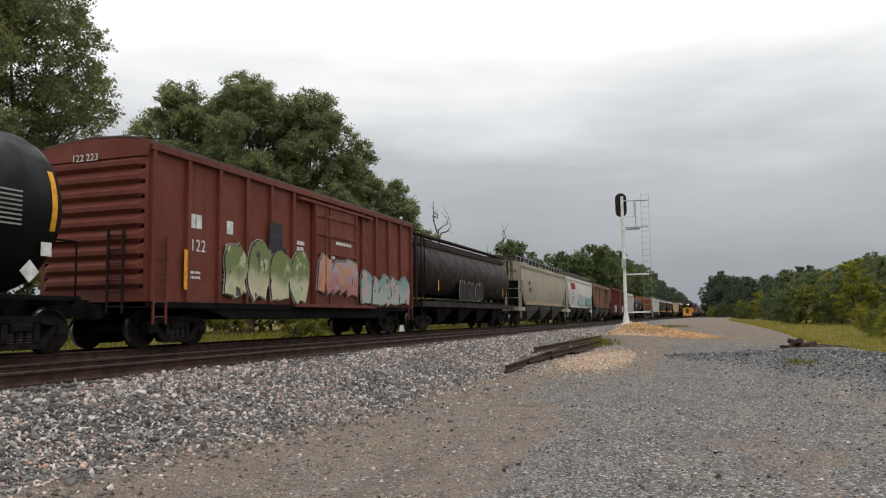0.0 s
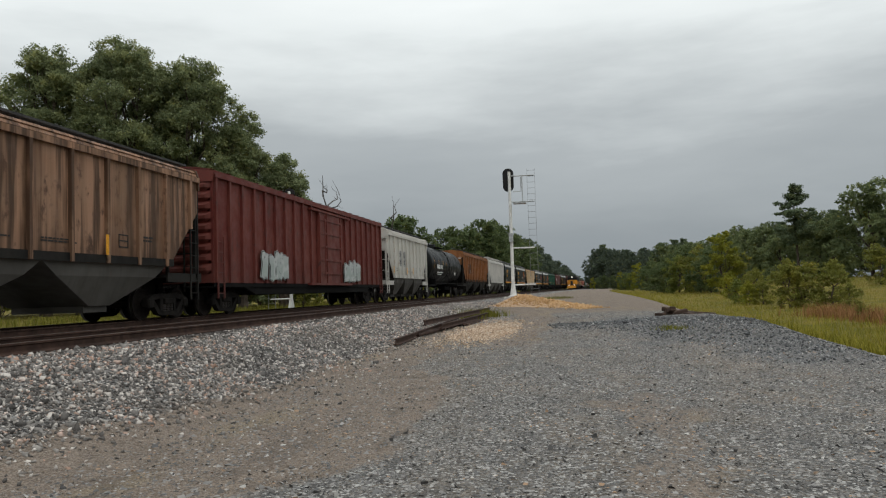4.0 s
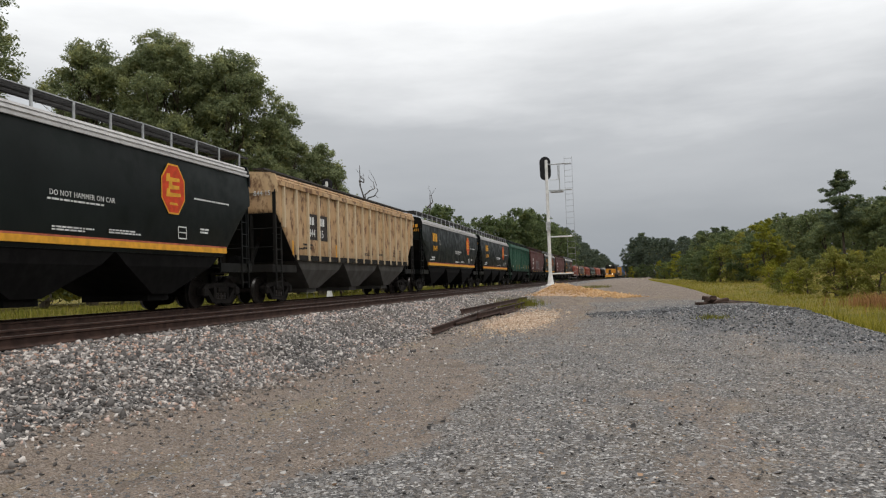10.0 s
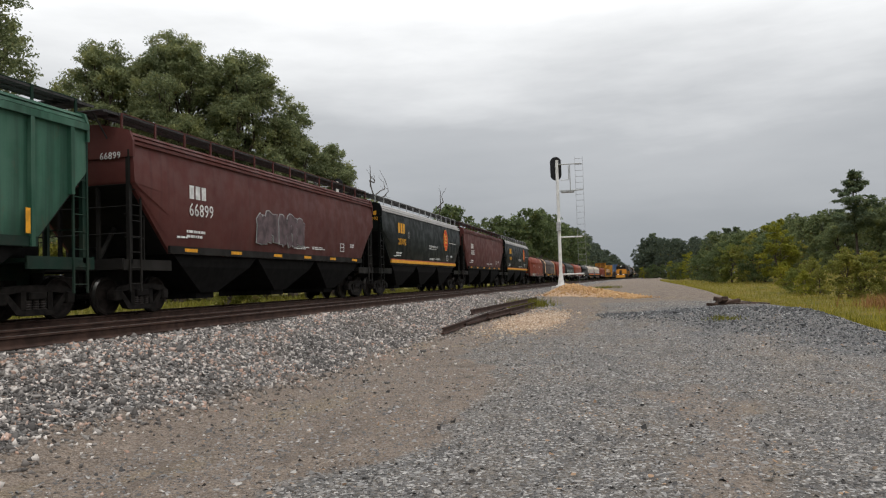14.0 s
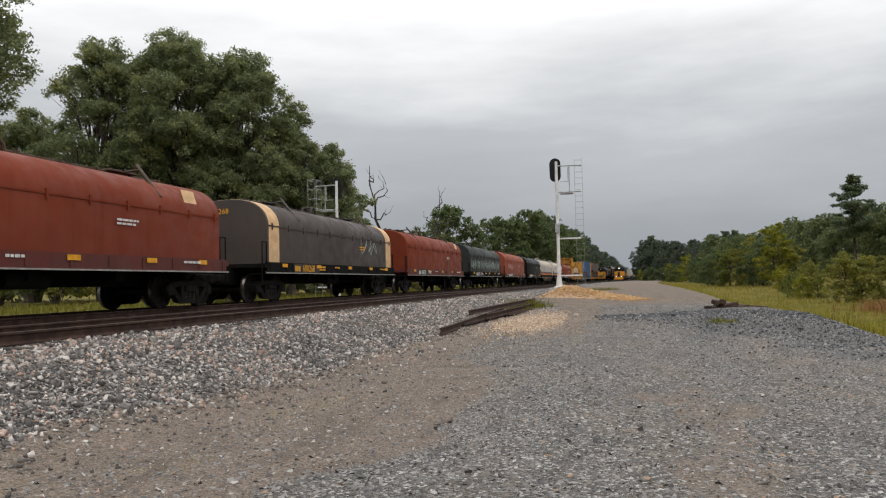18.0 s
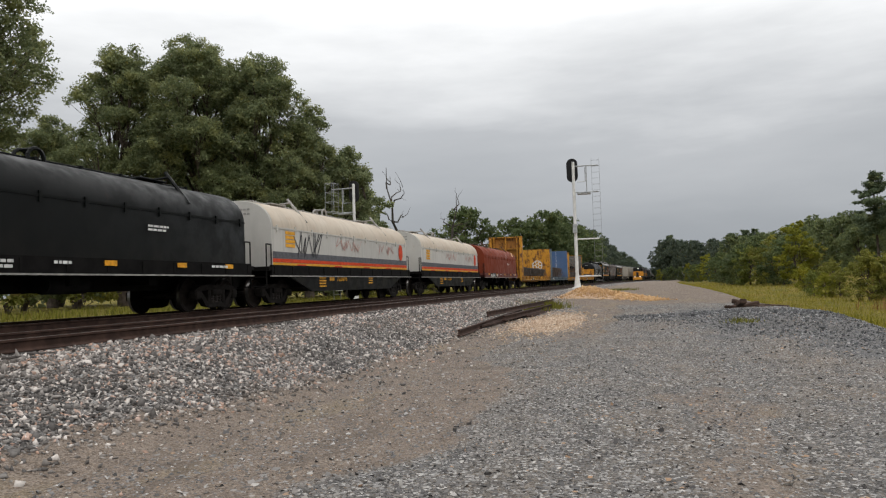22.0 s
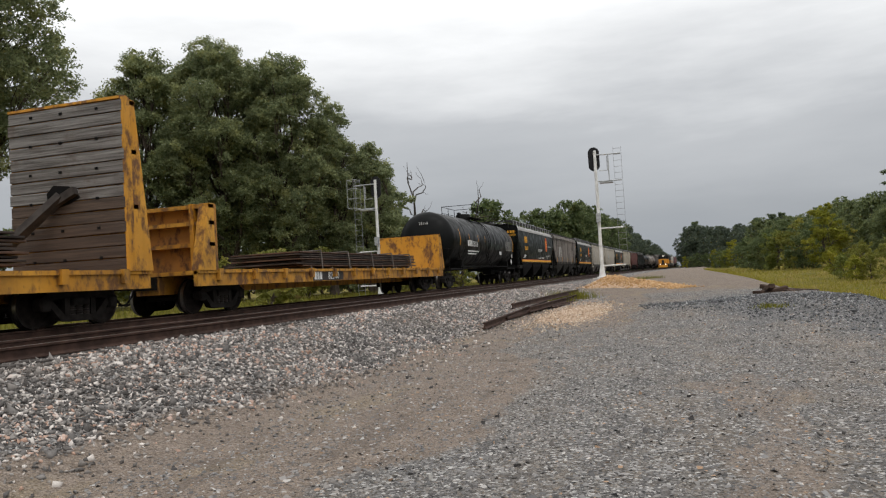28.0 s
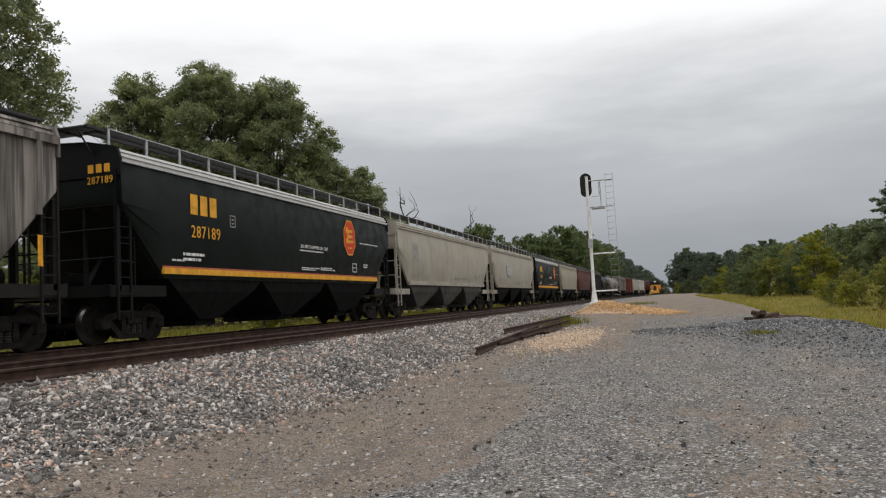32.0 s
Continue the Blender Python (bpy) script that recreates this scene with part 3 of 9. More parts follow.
    if spec.get("data", True):
        ink = spec.get("ink", M_WHITE)
        xd = side_x(1.9, 2.2) if kind == "round" else x - 0.098
        def mk_data(bm):
            bars(bm, xd, -L / 2 + 2.2, 2.08, [(0.9, 0.07, 0), (0.75, 0.07, 0.13)], 1)
            bars(bm, xd, L / 2 - 2.9, 2.22, [(0.45, 0.05, 0), (0.4, 0.05, 0.09)], 2)
            bars(bm, xd, 0.2, 1.95, [(1.3, 0.035, 0), (1.0, 0.035, 0.06)], 3)
            bars(bm, xd, L / 2 - 6.8, 1.98, [(1.0, 0.035, 0), (1.2, 0.035, 0.06)], 4)
            bars(bm, xd, -L / 2 + 1.75, 1.92, [(0.5, 0.05, 0)], 5)
            for yy in (L / 2 - 4.0, L / 2 - 3.62):
                box(bm, xd, xd + 0.005, yy, yy + 0.03, 1.92, 2.26)
            for zz in (1.92, 2.23, 2.08):
                box(bm, xd, xd + 0.005, L / 2 - 4.0, L / 2 - 3.6, zz, zz + 0.03)
        part("stencil_data", cached(("stencil_data", Lk, kind), mk_data), ink, car)
    spec["marks"](car, L, x) if "marks" in spec else None
    return car


# ---- ground sheet ----
def quick_mesh(name, verts, faces, material, smooth_it=False):
    """A mesh from arrays; faces is an (n, k) index array."""
    verts, faces = np.asarray(verts, np.float32), np.asarray(faces, np.int32)
    me = bpy.data.meshes.new(name)
    n, k = faces.shape
    me.vertices.add(len(verts))
    me.vertices.foreach_set("co", verts.ravel())
    me.loops.add(n * k)
    me.loops.foreach_set("vertex_index", faces.ravel())
    me.polygons.add(n)
    me.polygons.foreach_set("loop_start", np.arange(n, dtype=np.int32) * k)
    me.update(calc_edges=True)
    if smooth_it:
        me.polygons.foreach_set("use_smooth", np.ones(n, bool))
    me.materials.append(material)
    return me


def steps(*spans):
    out = []
    for a, b, d in spans:
        n = max(1, round((b - a) / d))
        out += [a + (b - a) * i / n for i in range(n)]
    return out + [spans[-1][1]]


def zones(x, y):
    """How much of the surface is ballast, brown dirt, pale or orange stone, grass."""
    b = x - bend(y)
    wob = 0.5 * noise.noise((x * 0.6, y * 0.4, 1.5)) + 0.25 * noise.noise((x * 2.1, y * 1.6, 9.5))
    toe = -5.0 - 0.5 * smooth(9, 5, y)
    ballast = smooth(toe + 0.35, toe - 0.35, b + 0.7 * wob) * smooth(-17.5, -15.8, b)
    ballast = max(ballast, 0.8 * smooth(1.0, 0.45, math.hypot((b + 4.5) / 1.3, (y - 33) / 9)))
    wear = -2.1 - 1.5 * smooth(8.5, 16, y)
    dirt = smooth(wear + 0.7, wear - 0.5, b + 1.3 * wob) * smooth(toe - 0.8, toe + 0.1, b) * smooth(34, 20, y) * 0.95
    dirt = max(dirt, 0.55 * smooth(0.9, 0.2, abs(b - 0.4 - 0.035 * y + 1.6 * wob)) * smooth(20, 8, y))
    dirt = max(dirt, 0.75 * smooth(1.0, 0.3, abs((b + 1.9 + wob) / 1.5)) * smooth(70, 30, y) * smooth(12, 24, y))
    far_road = smooth(28, 40, y) * smooth(-6.5, -3.5, b) * smooth(7.5, 4, b)
    dirt = max(dirt, far_road * 0.85)
    orange = smooth(0.02, 0.10, heap(x, y) + 0.05 * wob)
    orange = max(orange, 0.92 * smooth(1.0, 0.35, math.hypot((b + 3.1) / 1.3, (y - 25) / 5.5) + 0.7 * wob))
    edge = lot_edge(y) + 0.4
    grass = max(smooth(edge + 0.2, edge + 1.3, b + wob), smooth(-15.8, -17.4, b + wob))
    grass = max(grass, smooth(9, 25, abs(b + 4)) if y > 150 else 0.0)
    dark = smooth(-1.5, 2.0, b + wob) * smooth(12, 24, y + 4 * wob) * smooth(33, 28, y) + 0.6 * smooth(1.5, 4, b + wob) * smooth(10, 16, y)
    return ballast, dirt, orange, grass, min(0.8, dark * 0.75)


M_GROUND = Mat("gravel_ballast_dirt_and_grass", 0.95, 0, 0.25)
_m = M_GROUND
_z = _m.attr("zones")
_g = _m.n.new("ShaderNodeVertexColor")
_g.layer_name = "grass"
_gs = _m.n.new("ShaderNodeSeparateColor")
_m.l.new(_g.outputs["Color"], _gs.inputs[0])


def stones(scale, dark, pale, warm):
    sep = _m.n.new("ShaderNodeSeparateColor")
    _m.l.new(_m.voronoi(scale), sep.inputs[0])
    v = _m.mix(_m.range(sep.outputs[0], 0.1, 0.95), dark, pale)
    return _m.mix(_m.range(sep.outputs[1], 0.72, 0.95, 0.0, 0.6), v, warm)


_fine = _m.mix(0.4, stones(40.0, (0.026, 0.0255, 0.025), (0.335, 0.323, 0.308), (0.33, 0.255, 0.18)), stones(95.0, (0.032, 0.0312, 0.0305), (0.335, 0.323, 0.308), (0.30, 0.24, 0.18)))
_fine = _m.mix(_m.range(_m.noise(0.55, 6.0, 0.65, (1.0, 0.4, 1.0), shift=False), 0.42, 0.66, 0.0, 0.62), _fine, (0.245, 0.20, 0.155))
_fine = _m.mix(_m.range(_m.noise(2.6, 5.0, 0.65, (1.0, 0.5, 1.0), shift=False), 0.46, 0.66, 0.0, 0.5), _fine, (0.085, 0.084, 0.086))
_speck = _m.n.new("ShaderNodeSeparateColor")
_m.l.new(_m.voronoi(36.0), _speck.inputs[0])
_fine = _m.mix(_m.range(_speck.outputs[2], 0.88, 0.91, 0.0, 0.85), _fine, (0.52, 0.505, 0.485))
_bal = stones(26.0, (0.030, 0.029, 0.028), (0.26, 0.25, 0.24), (0.40, 0.30, 0.24))
_bal = _m.mix(_m.range(_speck.outputs[0], 0.84, 0.90, 0.0, 0.85), _bal, (0.50, 0.49, 0.475))
_dirtc = _m.mix(_m.range(_m.noise(3.0, 6.0, 0.65, shift=False), 0.3, 0.7), (0.235, 0.182, 0.143), (0.315, 0.246, 0.188))
_dirtc = _m.mix(_m.range(_m.noise(1.1, 5.0, 0.6, (1.0, 0.35, 1.0), shift=False), 0.52, 0.64, 0.0, 0.6), _dirtc, (0.335, 0.262, 0.158))
_dirtc = _m.mix(0.42, _dirtc, stones(60.0, (0.045, 0.041, 0.038), (0.37, 0.33, 0.30), (0.30, 0.22, 0.14)))
_dirtc = _m.mix(_m.range(_m.noise(2.2, 6.0, 0.7, (1.0, 0.5, 1.0), shift=False), 0.5, 0.66, 0.0, 0.6), _dirtc, (0.135, 0.110, 0.092))
_or = stones(22.0, (0.42, 0.28, 0.17), (0.68, 0.50, 0.36), (0.60, 0.36, 0.19))
_gr = _m.mix(_m.range(_m.noise(0.5, 6.0, 0.65, shift=False), 0.3, 0.7), (0.105, 0.105, 0.014), (0.24, 0.18, 0.034))
_brk = _m.noise(2.2, 6.0, 0.7, shift=False)


def edge_mask(v):
    return _m.range(_m.mul(_m.mul(_brk, 0.5), v, "ADD"), 0.62, 0.86)


_fine = _m.mix(_m.mul(edge_mask(_gs.outputs[1]), 0.75), _fine, stones(30.0, (0.040, 0.042, 0.044), (0.255, 0.258, 0.264), (0.2, 0.19, 0.18)))
_c = _m.mix(edge_mask(_z[1]), _fine, _dirtc)
_c = _m.mix(_m.range(_m.noise(0.75, 6.0, 0.68, (1.0, 0.3, 1.0), shift=False), 0.55, 0.68, 0.0, 0.5), _c, _m.mix(0.5, _c, (0.075, 0.066, 0.06)))
_c = _m.mix(edge_mask(_z[0]), _c, _bal)
_c = _m.mix(edge_mask(_z[2]), _c, _or)
_c = _m.mix(edge_mask(_gs.outputs[0]), _c, _gr)
_m.colour(_c)
_h = _m.mul(_m.mul(_m.voronoi(38.0, "Distance"), -0.7), _m.mul(_m.voronoi(20.0, "Distance"), -0.8), "ADD")
_m.bump(_h, 1.0, 0.05)

xs = steps((-3000, -400, 650), (-400, -60, 60), (-60, -22, 4), (-22, -16, 0.8), (-16, -7.6, 0.6), (-7.6, 9, 0.16), (9, 30, 1.2), (30, 90, 6), (90, 400, 60), (400, 3000, 650))
ys = steps((-1500, -300, 200), (-300, -20, 20), (-20, 1, 1.5), (1, 42, 0.2), (42, 80, 0.6), (80, 200, 4), (200, 700, 12), (700, 4000, 300))
verts = [(x, y, ground(x, y)) for y in ys for x in xs]
nx_ = len(xs)
faces = [(j * nx_ + i, j * nx_ + i + 1, (j + 1) * nx_ + i + 1, (j + 1) * nx_ + i) for j in range(len(ys) - 1) for i in range(nx_ - 1)]
gm = quick_mesh("ground", verts, faces, M_GROUND.m, True)
zcol, gcol = np.ones((len(verts), 4), np.float32), np.ones((len(verts), 4), np.float32)
for i_, (x_, y_, _) in enumerate(verts):
    ba, di, og, gr_, dk_ = zones(x_, y_)
    zcol[i_, :3] = ba, di, og
    gcol[i_, :3] = gr_, dk_, 0
for nm_, arr_ in (("zones", zcol), ("grass", gcol)):
    at_ = gm.color_attributes.new(nm_, "FLOAT_COLOR", "POINT")
    at_.data.foreach_set("color", arr_.ravel())
tagged(new("ground", gm), "grey gravel lot with brown dirt tracks, stone ballast and grass", "ground", kind="structure")

# ---- the two tracks ----
M_RAILTOP = plain("worn_rail_steel", (0.15, 0.13, 0.115), 0.42, 0.7, 0.2, 6.0)
M_RUST = plain("deep_brown_rail_rust", (0.047, 0.026, 0.019), 0.85, 0, 0.4, 5.0)
M_TIE = Mat("creosoted_timber", 0.9)
M_TIE.colour(M_TIE.mix(M_TIE.range(M_TIE.noise(2.0, 6.0, 0.6, (1, 9, 9)), 0.3, 0.7), (0.022, 0.018, 0.016), (0.070, 0.059, 0.051)))
M_TIE.bump(M_TIE.noise(3.0, 6.0, 0.6, (1, 14, 14)), 0.4, 0.01)
M_TIE = M_TIE.m
RAIL_PROFILE = [(-0.072, 0), (0.072, 0), (0.072, 0.012), (0.020, 0.032), (0.011, 0.05), (0.011, 0.125), (0.036, 0.14), (0.036, 0.165), (0.028, 0.172), (-0.028, 0.172), (-0.036, 0.165), (-0.036, 0.14), (-0.011, 0.125), (-0.011, 0.05), (-0.020, 0.032), (-0.072, 0.012)]


def along(track_x, off, y):
    a = radians(bend_angle(y))
    return track_x + bend(y) + off * math.cos(a), y - off * math.sin(a)


def mk_rail(bm, track_x, off, y0, y1):
    ys_ = [y for y in steps((y0, BEND, 40), (BEND, BEND_END, 10), (BEND_END, y1, 60))] if y1 > BEND else [y0, y1]
    rings = []
    for y in ys_:
        cx, cy = along(track_x, off, y)
        rings.append([(cx + px, cy, RAIL - 0.172 + pz) for px, pz in RAIL_PROFILE])
    loft(bm, rings)


def mk_tie(bm):
    box(bm, -1.3, 1.3, -0.115, 0.115, -0.17, 0.0, 0.012)


tie_mesh = cached(("tie",), mk_tie)
for nm_, tx_, lab_ in (("track_near", NEAR_X, "empty rusty railway track on grey stone ballast"), ("track_far", FAR_X, "railway track carrying the freight train")):
    tr_ = thing(nm_, lab_, "railway track", kind="structure")
    for off_ in (-0.755, 0.755):
        bm_ = bmesh.new()
        mk_rail(bm_, tx_, off_, -700.0, 980.0)
        bmesh.ops.recalc_face_normals(bm_, faces=bm_.faces)
        me_ = finish("rail", bm_)
        me_.materials.append(M_RAILTOP)
        for p_ in me_.polygons:
            if abs(p_.center.z - RAIL) < 0.003:
                p_.material_index = 1
        part("rail", me_, M_RUST, tr_)
    k_ = 0
    spare = []
    y_ = -160.0
    while y_ < 420:
        cx_, cy_ = along(tx_, random.uniform(-0.04, 0.04), y_)
        m_ = pose(cx_, cy_, RAIL - 0.176, 0, 0, -bend_angle(y_) + random.uniform(-0.8, 0.8))
        if -10 < y_ < 110:
            part("tie", tie_mesh, M_TIE, tr_, at=m_)
        else:
            spare.append(m_)
        y_ += 0.53
    bm_ = bmesh.new()
    for m_ in spare:
        v_ = [bm_.verts.new(m_ @ Vector((sx * 1.3, sy * 0.115, sz))) for sx in (-1, 1) for sy in (-1, 1) for sz in (-0.17, 0)]
        for q_ in ((0, 1, 3, 2), (4, 6, 7, 5), (0, 4, 5, 1), (2, 3, 7, 6), (1, 5, 7, 3)):
            bm_.faces.new([v_[i] for i in q_])
    tagged(part("distant_ties", bm_, M_TIE, tr_), kind="stuff")


# ---- loose stone: thousands of angular pieces on the slope and the lot ----
def rubble(name, label, count, sampler, sizes, material, seed, sink=0.35, chips=False):
    rng = np.random.default_rng(seed)
    pts = sampler(rng, count)
    n = len(pts)
    if chips:
        cube = np.array(((-1, -1, -0.6), (1, -1, -0.6), (1, 1, -0.6), (-1, 1, -0.6), (0.1, 0, 0.9)), np.float32) * 0.5
        quads = np.array(((0, 1, 4), (1, 2, 4), (2, 3, 4), (3, 0, 4)), np.int32)
    else:
        cube = np.array(((1, 0.1, 0), (0.15, 1, 0.1), (-1, -0.1, 0), (-0.1, -1, 0), (0.3, 0.15, 0.8), (-0.35, -0.1, 0.75), (0, 0, -0.8)), np.float32) * 0.6
        quads = np.array(((0, 1, 4), (1, 2, 5), (1, 5, 4), (2, 3, 5), (3, 4, 5), (3, 0, 4), (1, 0, 6), (2, 1, 6), (3, 2, 6), (0, 3, 6)), np.int32)
    nv = len(cube)
    v = cube[None] * rng.uniform(0.55, 1.25, (n, nv, 1)) + rng.uniform(-0.16, 0.16, (n, nv, 3))
    size = rng.uniform(sizes[0], sizes[1], (n, 1, 1)) * np.exp(rng.normal(0, 0.30, (n, 1, 1)))
    v = v * size * rng.uniform((0.75, 0.75, 0.28 if chips else 0.38), (1.5, 1.1, 0.58 if chips else 0.8), (n, 1, 3)).reshape(n, 1, 3)
    q = rng.normal(size=(n, 4))
    q[:, 1:3] *= 0.15 if chips else 0.5
    q /= np.linalg.norm(q, axis=1)[:, None]
    w, x, y, z = q.T
    R = np.stack([1 - 2 * (y * y + z * z), 2 * (x * y - z * w), 2 * (x * z + y * w), 2 * (x * y + z * w), 1 - 2 * (x * x + z * z), 2 * (y * z - x * w), 2 * (x * z - y * w), 2 * (y * z + x * w), 1 - 2 * (x * x + y * y)], 1).reshape(n, 3, 3)
    v = np.einsum("nij,nkj->nki", R, v)
    zz = np.array([ground(a, b) for a, b in pts])
    v += np.concatenate([pts, zz[:, None]], 1)[:, None, :]
    v[:, :, 2] += size[:, :, 0] * (0.5 - sink) * 0.6
    f = quads[None] + (np.arange(n) * nv)[:, None, None]
    ob = new(name, quick_mesh(name, v.reshape(-1, 3), f.reshape(-1, quads.shape[1]), material))
    return tagged(ob, label, "gravel", kind="stuff")


def stone_mat(name, stops, patch=0.0, grit=(0.16, 0.13, 0.105), dust=0.35):
    """Crushed stone: each piece takes its shade from a run of stops; patches of paler or darker pieces; some dust."""
    m = Mat(name, 0.92, 0, 0.25)
    v = m.island()
    if patch:
        v = m.mul(v, m.range(m.noise(0.8, 4.0, 0.6, shift=False), 0.34, 0.66, -patch, patch), "ADD")
    ramp = m.n.new("ShaderNodeValToRGB")
    e = ramp.color_ramp.elements
    e[0].position, e[0].color = stops[0][0], rgb(stops[0][1])
    e[1].position, e[1].color = stops[-1][0], rgb(stops[-1][1])
    for q, c in stops[1:-1]:
        e.new(q).color = rgb(c)
    m.l.new(v, ramp.inputs["Fac"])
    c = m.mix(m.range(m.noise(0.9, 5.0, 0.6, (1.0, 0.4, 1.0), shift=False), 0.46, 0.68, 0.0, dust), ramp.outputs["Color"], grit)
    m.colour(m.mix(m.mul(m.noise(60.0, 4.0, shift=False), 0.4), c, m.mix(0.5, c, (0.03, 0.03, 0.03))))
    m.bump(m.noise(80.0, 4.0, shift=False), 0.3, 0.004)
    return m.m


M_STONE = stone_mat("crushed_ballast_stone", ((0.0, (0.076, 0.070, 0.066)), (0.32, (0.148, 0.138, 0.131)), (0.58, (0.275, 0.254, 0.236)), (0.72, (0.39, 0.36, 0.33)), (0.76, (0.66, 0.605, 0.56)), (0.90, (0.74, 0.68, 0.63)), (0.93, (0.60, 0.44, 0.37)), (1.0, (0.50, 0.33, 0.25))), 0.14, (0.17, 0.135, 0.105), 0.3)
M_CHIP = stone_mat("fine_grey_gravel_chips", ((0.0, (0.092, 0.088, 0.087)), (0.38, (0.160, 0.156, 0.155)), (0.72, (0.30, 0.29, 0.28)), (0.87, (0.41, 0.39, 0.37)), (0.925, (0.52, 0.50, 0.475)), (0.96, (0.60, 0.575, 0.54)), (0.97, (0.36, 0.25, 0.17)), (1.0, (0.42, 0.28, 0.18))), 0.10, (0.20, 0.165, 0.135), 0.4)
M_DARKSTONE = stone_mat("dark_blue_grey_stone", ((0.0, (0.050, 0.051, 0.054)), (0.55, (0.128, 0.130, 0.134)), (0.86, (0.21, 0.215, 0.222)), (0.93, (0.36, 0.36, 0.36)), (1.0, (0.46, 0.455, 0.445))), 0.08, (0.10, 0.10, 0.10), 0.2)
M_PALESTONE = stone_mat("pale_tan_stone", ((0.0, (0.36, 0.25, 0.165)), (0.5, (0.58, 0.43, 0.31)), (1.0, (0.74, 0.62, 0.49))), 0.1, (0.36, 0.26, 0.17), 0.3)
M_ORANGE = stone_mat("orange_tan_stone", ((0.0, (0.40, 0.22, 0.09)), (0.6, (0.58, 0.36, 0.17)), (1.0, (0.66, 0.46, 0.26))), 0.1, (0.40, 0.25, 0.12), 0.3)


def on_slope(rng, n):
    y = 2.0 + 46.0 * rng.random(n) ** 1.9
    x = -7.85 + 2.9 * rng.random(n) ** 1.05 + rng.normal(0, 1, n) * np.where(rng.random(n) < 0.2, 0.75, 0.25) - 0.45 * np.clip((9 - y) / 4, 0, 1)
    return np.stack([x + np.array([bend(v) for v in y]), y], 1)[(x < -3.0) & (x > -8.0)]


def between_rails(rng, n):
    y = 3.0 + 60.0 * rng.random(n) ** 1.5
    x = rng.uniform(-11.6, -7.2, n)
    keep = (np.abs(x - NEAR_X - 0.755) > 0.14) & (np.abs(x - NEAR_X + 0.755) > 0.14)
    return np.stack([x, y], 1)[keep]


def on_lot(rng, n):
    y = 2.6 + 30.0 * rng.random(n) ** 2.1
    x = rng.uniform(-4.6, 6.0, n)
    brown = np.array([zones(a, b)[1] for a, b in zip(x, y)])
    return np.stack([x, y], 1)[rng.random(n) > brown * 0.45]


def on_mound(rng, n):
    u, s = rng.random(n) ** 1.4, rng.normal(0, 0.5, n)
    w = (1.5 - 0.7 * u)
    return np.stack([-3.4 + 4.0 * u + 0.80 * s * w, 43.2 - 5.7 * u + 0.6 * s * w], 1)


def by_rails(rng, n):
    return np.stack([-3.2 + 0.55 * rng.normal(0, 1, n), 25 + 2.4 * rng.normal(0, 1, n)], 1)


def on_crest(rng, n):
    x = rng.uniform(-1.2, 5.6, n)
    y = 26.6 - 12.0 * rng.random(n) ** 3.0 + rng.normal(0, 0.4, n)
    keep = (x > -0.5 + 0.42 * (26 - y) + rng.normal(0, 0.6, n))
    return np.stack([x, y], 1)[keep]


rubble("ballast_stones", "grey and tan crushed stone ballast on the embankment", 62000, on_slope, (0.029, 0.058), M_STONE, 1)
rubble("track_ballast", "grey crushed stone between the rails and ties", 9000, between_rails, (0.035, 0.055), M_STONE, 2)
rubble("gravel_chips", "fine grey gravel strewn over the lot", 118000, on_lot, (0.013, 0.032), M_CHIP, 3, 0.36, True)
rubble("orange_stone_pile", "orange and tan broken stone heaped beside the signal", 4000, on_mound, (0.05, 0.11), M_ORANGE, 4)
rubble("pale_stones", "pale tan stones scattered beside the scrap rails", 7500, by_rails, (0.025, 0.055), M_PALESTONE, 5)
rubble("dark_stone_heap", "dark blue-grey stones along the edge of the lot", 12000, on_crest, (0.03, 0.06), M_DARKSTONE, 6, 0.3)


M_WALK = plain("weathered_grating_steel", (0.045, 0.044, 0.043), 0.6, 0.3, 0.3, 8.0)
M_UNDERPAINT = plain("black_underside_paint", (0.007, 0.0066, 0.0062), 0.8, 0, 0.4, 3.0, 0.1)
M_PINK = plain("faded_red_pinstripe", (0.45, 0.12, 0.07), 0.6)
P_GLOSSBLACK = paint("black_green_gloss_paint", (0.0080, 0.0108, 0.0100), (0.013, 0.0175, 0.016), 0.0, grime=0.15, rough=0.42, streak=0.1, spec=0.10)
P_PALEROOF = paint("grey_roof_paint", (0.50, 0.49, 0.485), (0.58, 0.57, 0.56), 0.10, grime=0.2)
P_BLACK = paint("black_wagon_paint", (0.0048, 0.0056, 0.0055), (0.0070, 0.0080, 0.0078), 0.03, grime=0.25, rough=0.42, streak=0.15, spec=0.11)
P_BROWNDARK = paint("very_dark_brown_paint", (0.018, 0.0125, 0.0115), (0.028, 0.017, 0.0145), 0.12, spec=0.22)
P_BEIGE = paint("weathered_beige_paint", (0.34, 0.295, 0.225), (0.40, 0.355, 0.28), 0.08, grime=0.5)
P_BEIGE2 = paint("pale_grey_beige_paint", (0.37, 0.335, 0.275), (0.43, 0.395, 0.335), 0.06, grime=0.45)
P_WHITE = paint("white_wagon_paint", (0.56, 0.54, 0.505), (0.63, 0.61, 0.575), 0.10, grime=0.4)
P_WHITEDIRTY = paint("dirty_white_paint", (0.50, 0.48, 0.44), (0.60, 0.58, 0.54), 0.35, (0.33, 0.17, 0.08), 0.5, streak=0.3)
P_RUSTBROWN = paint("rust_streaked_brown_paint", (0.175, 0.092, 0.052), (0.29, 0.175, 0.11), 0.6, (0.08, 0.04, 0.025), 0.6, streak=0.9, panel=1.0)
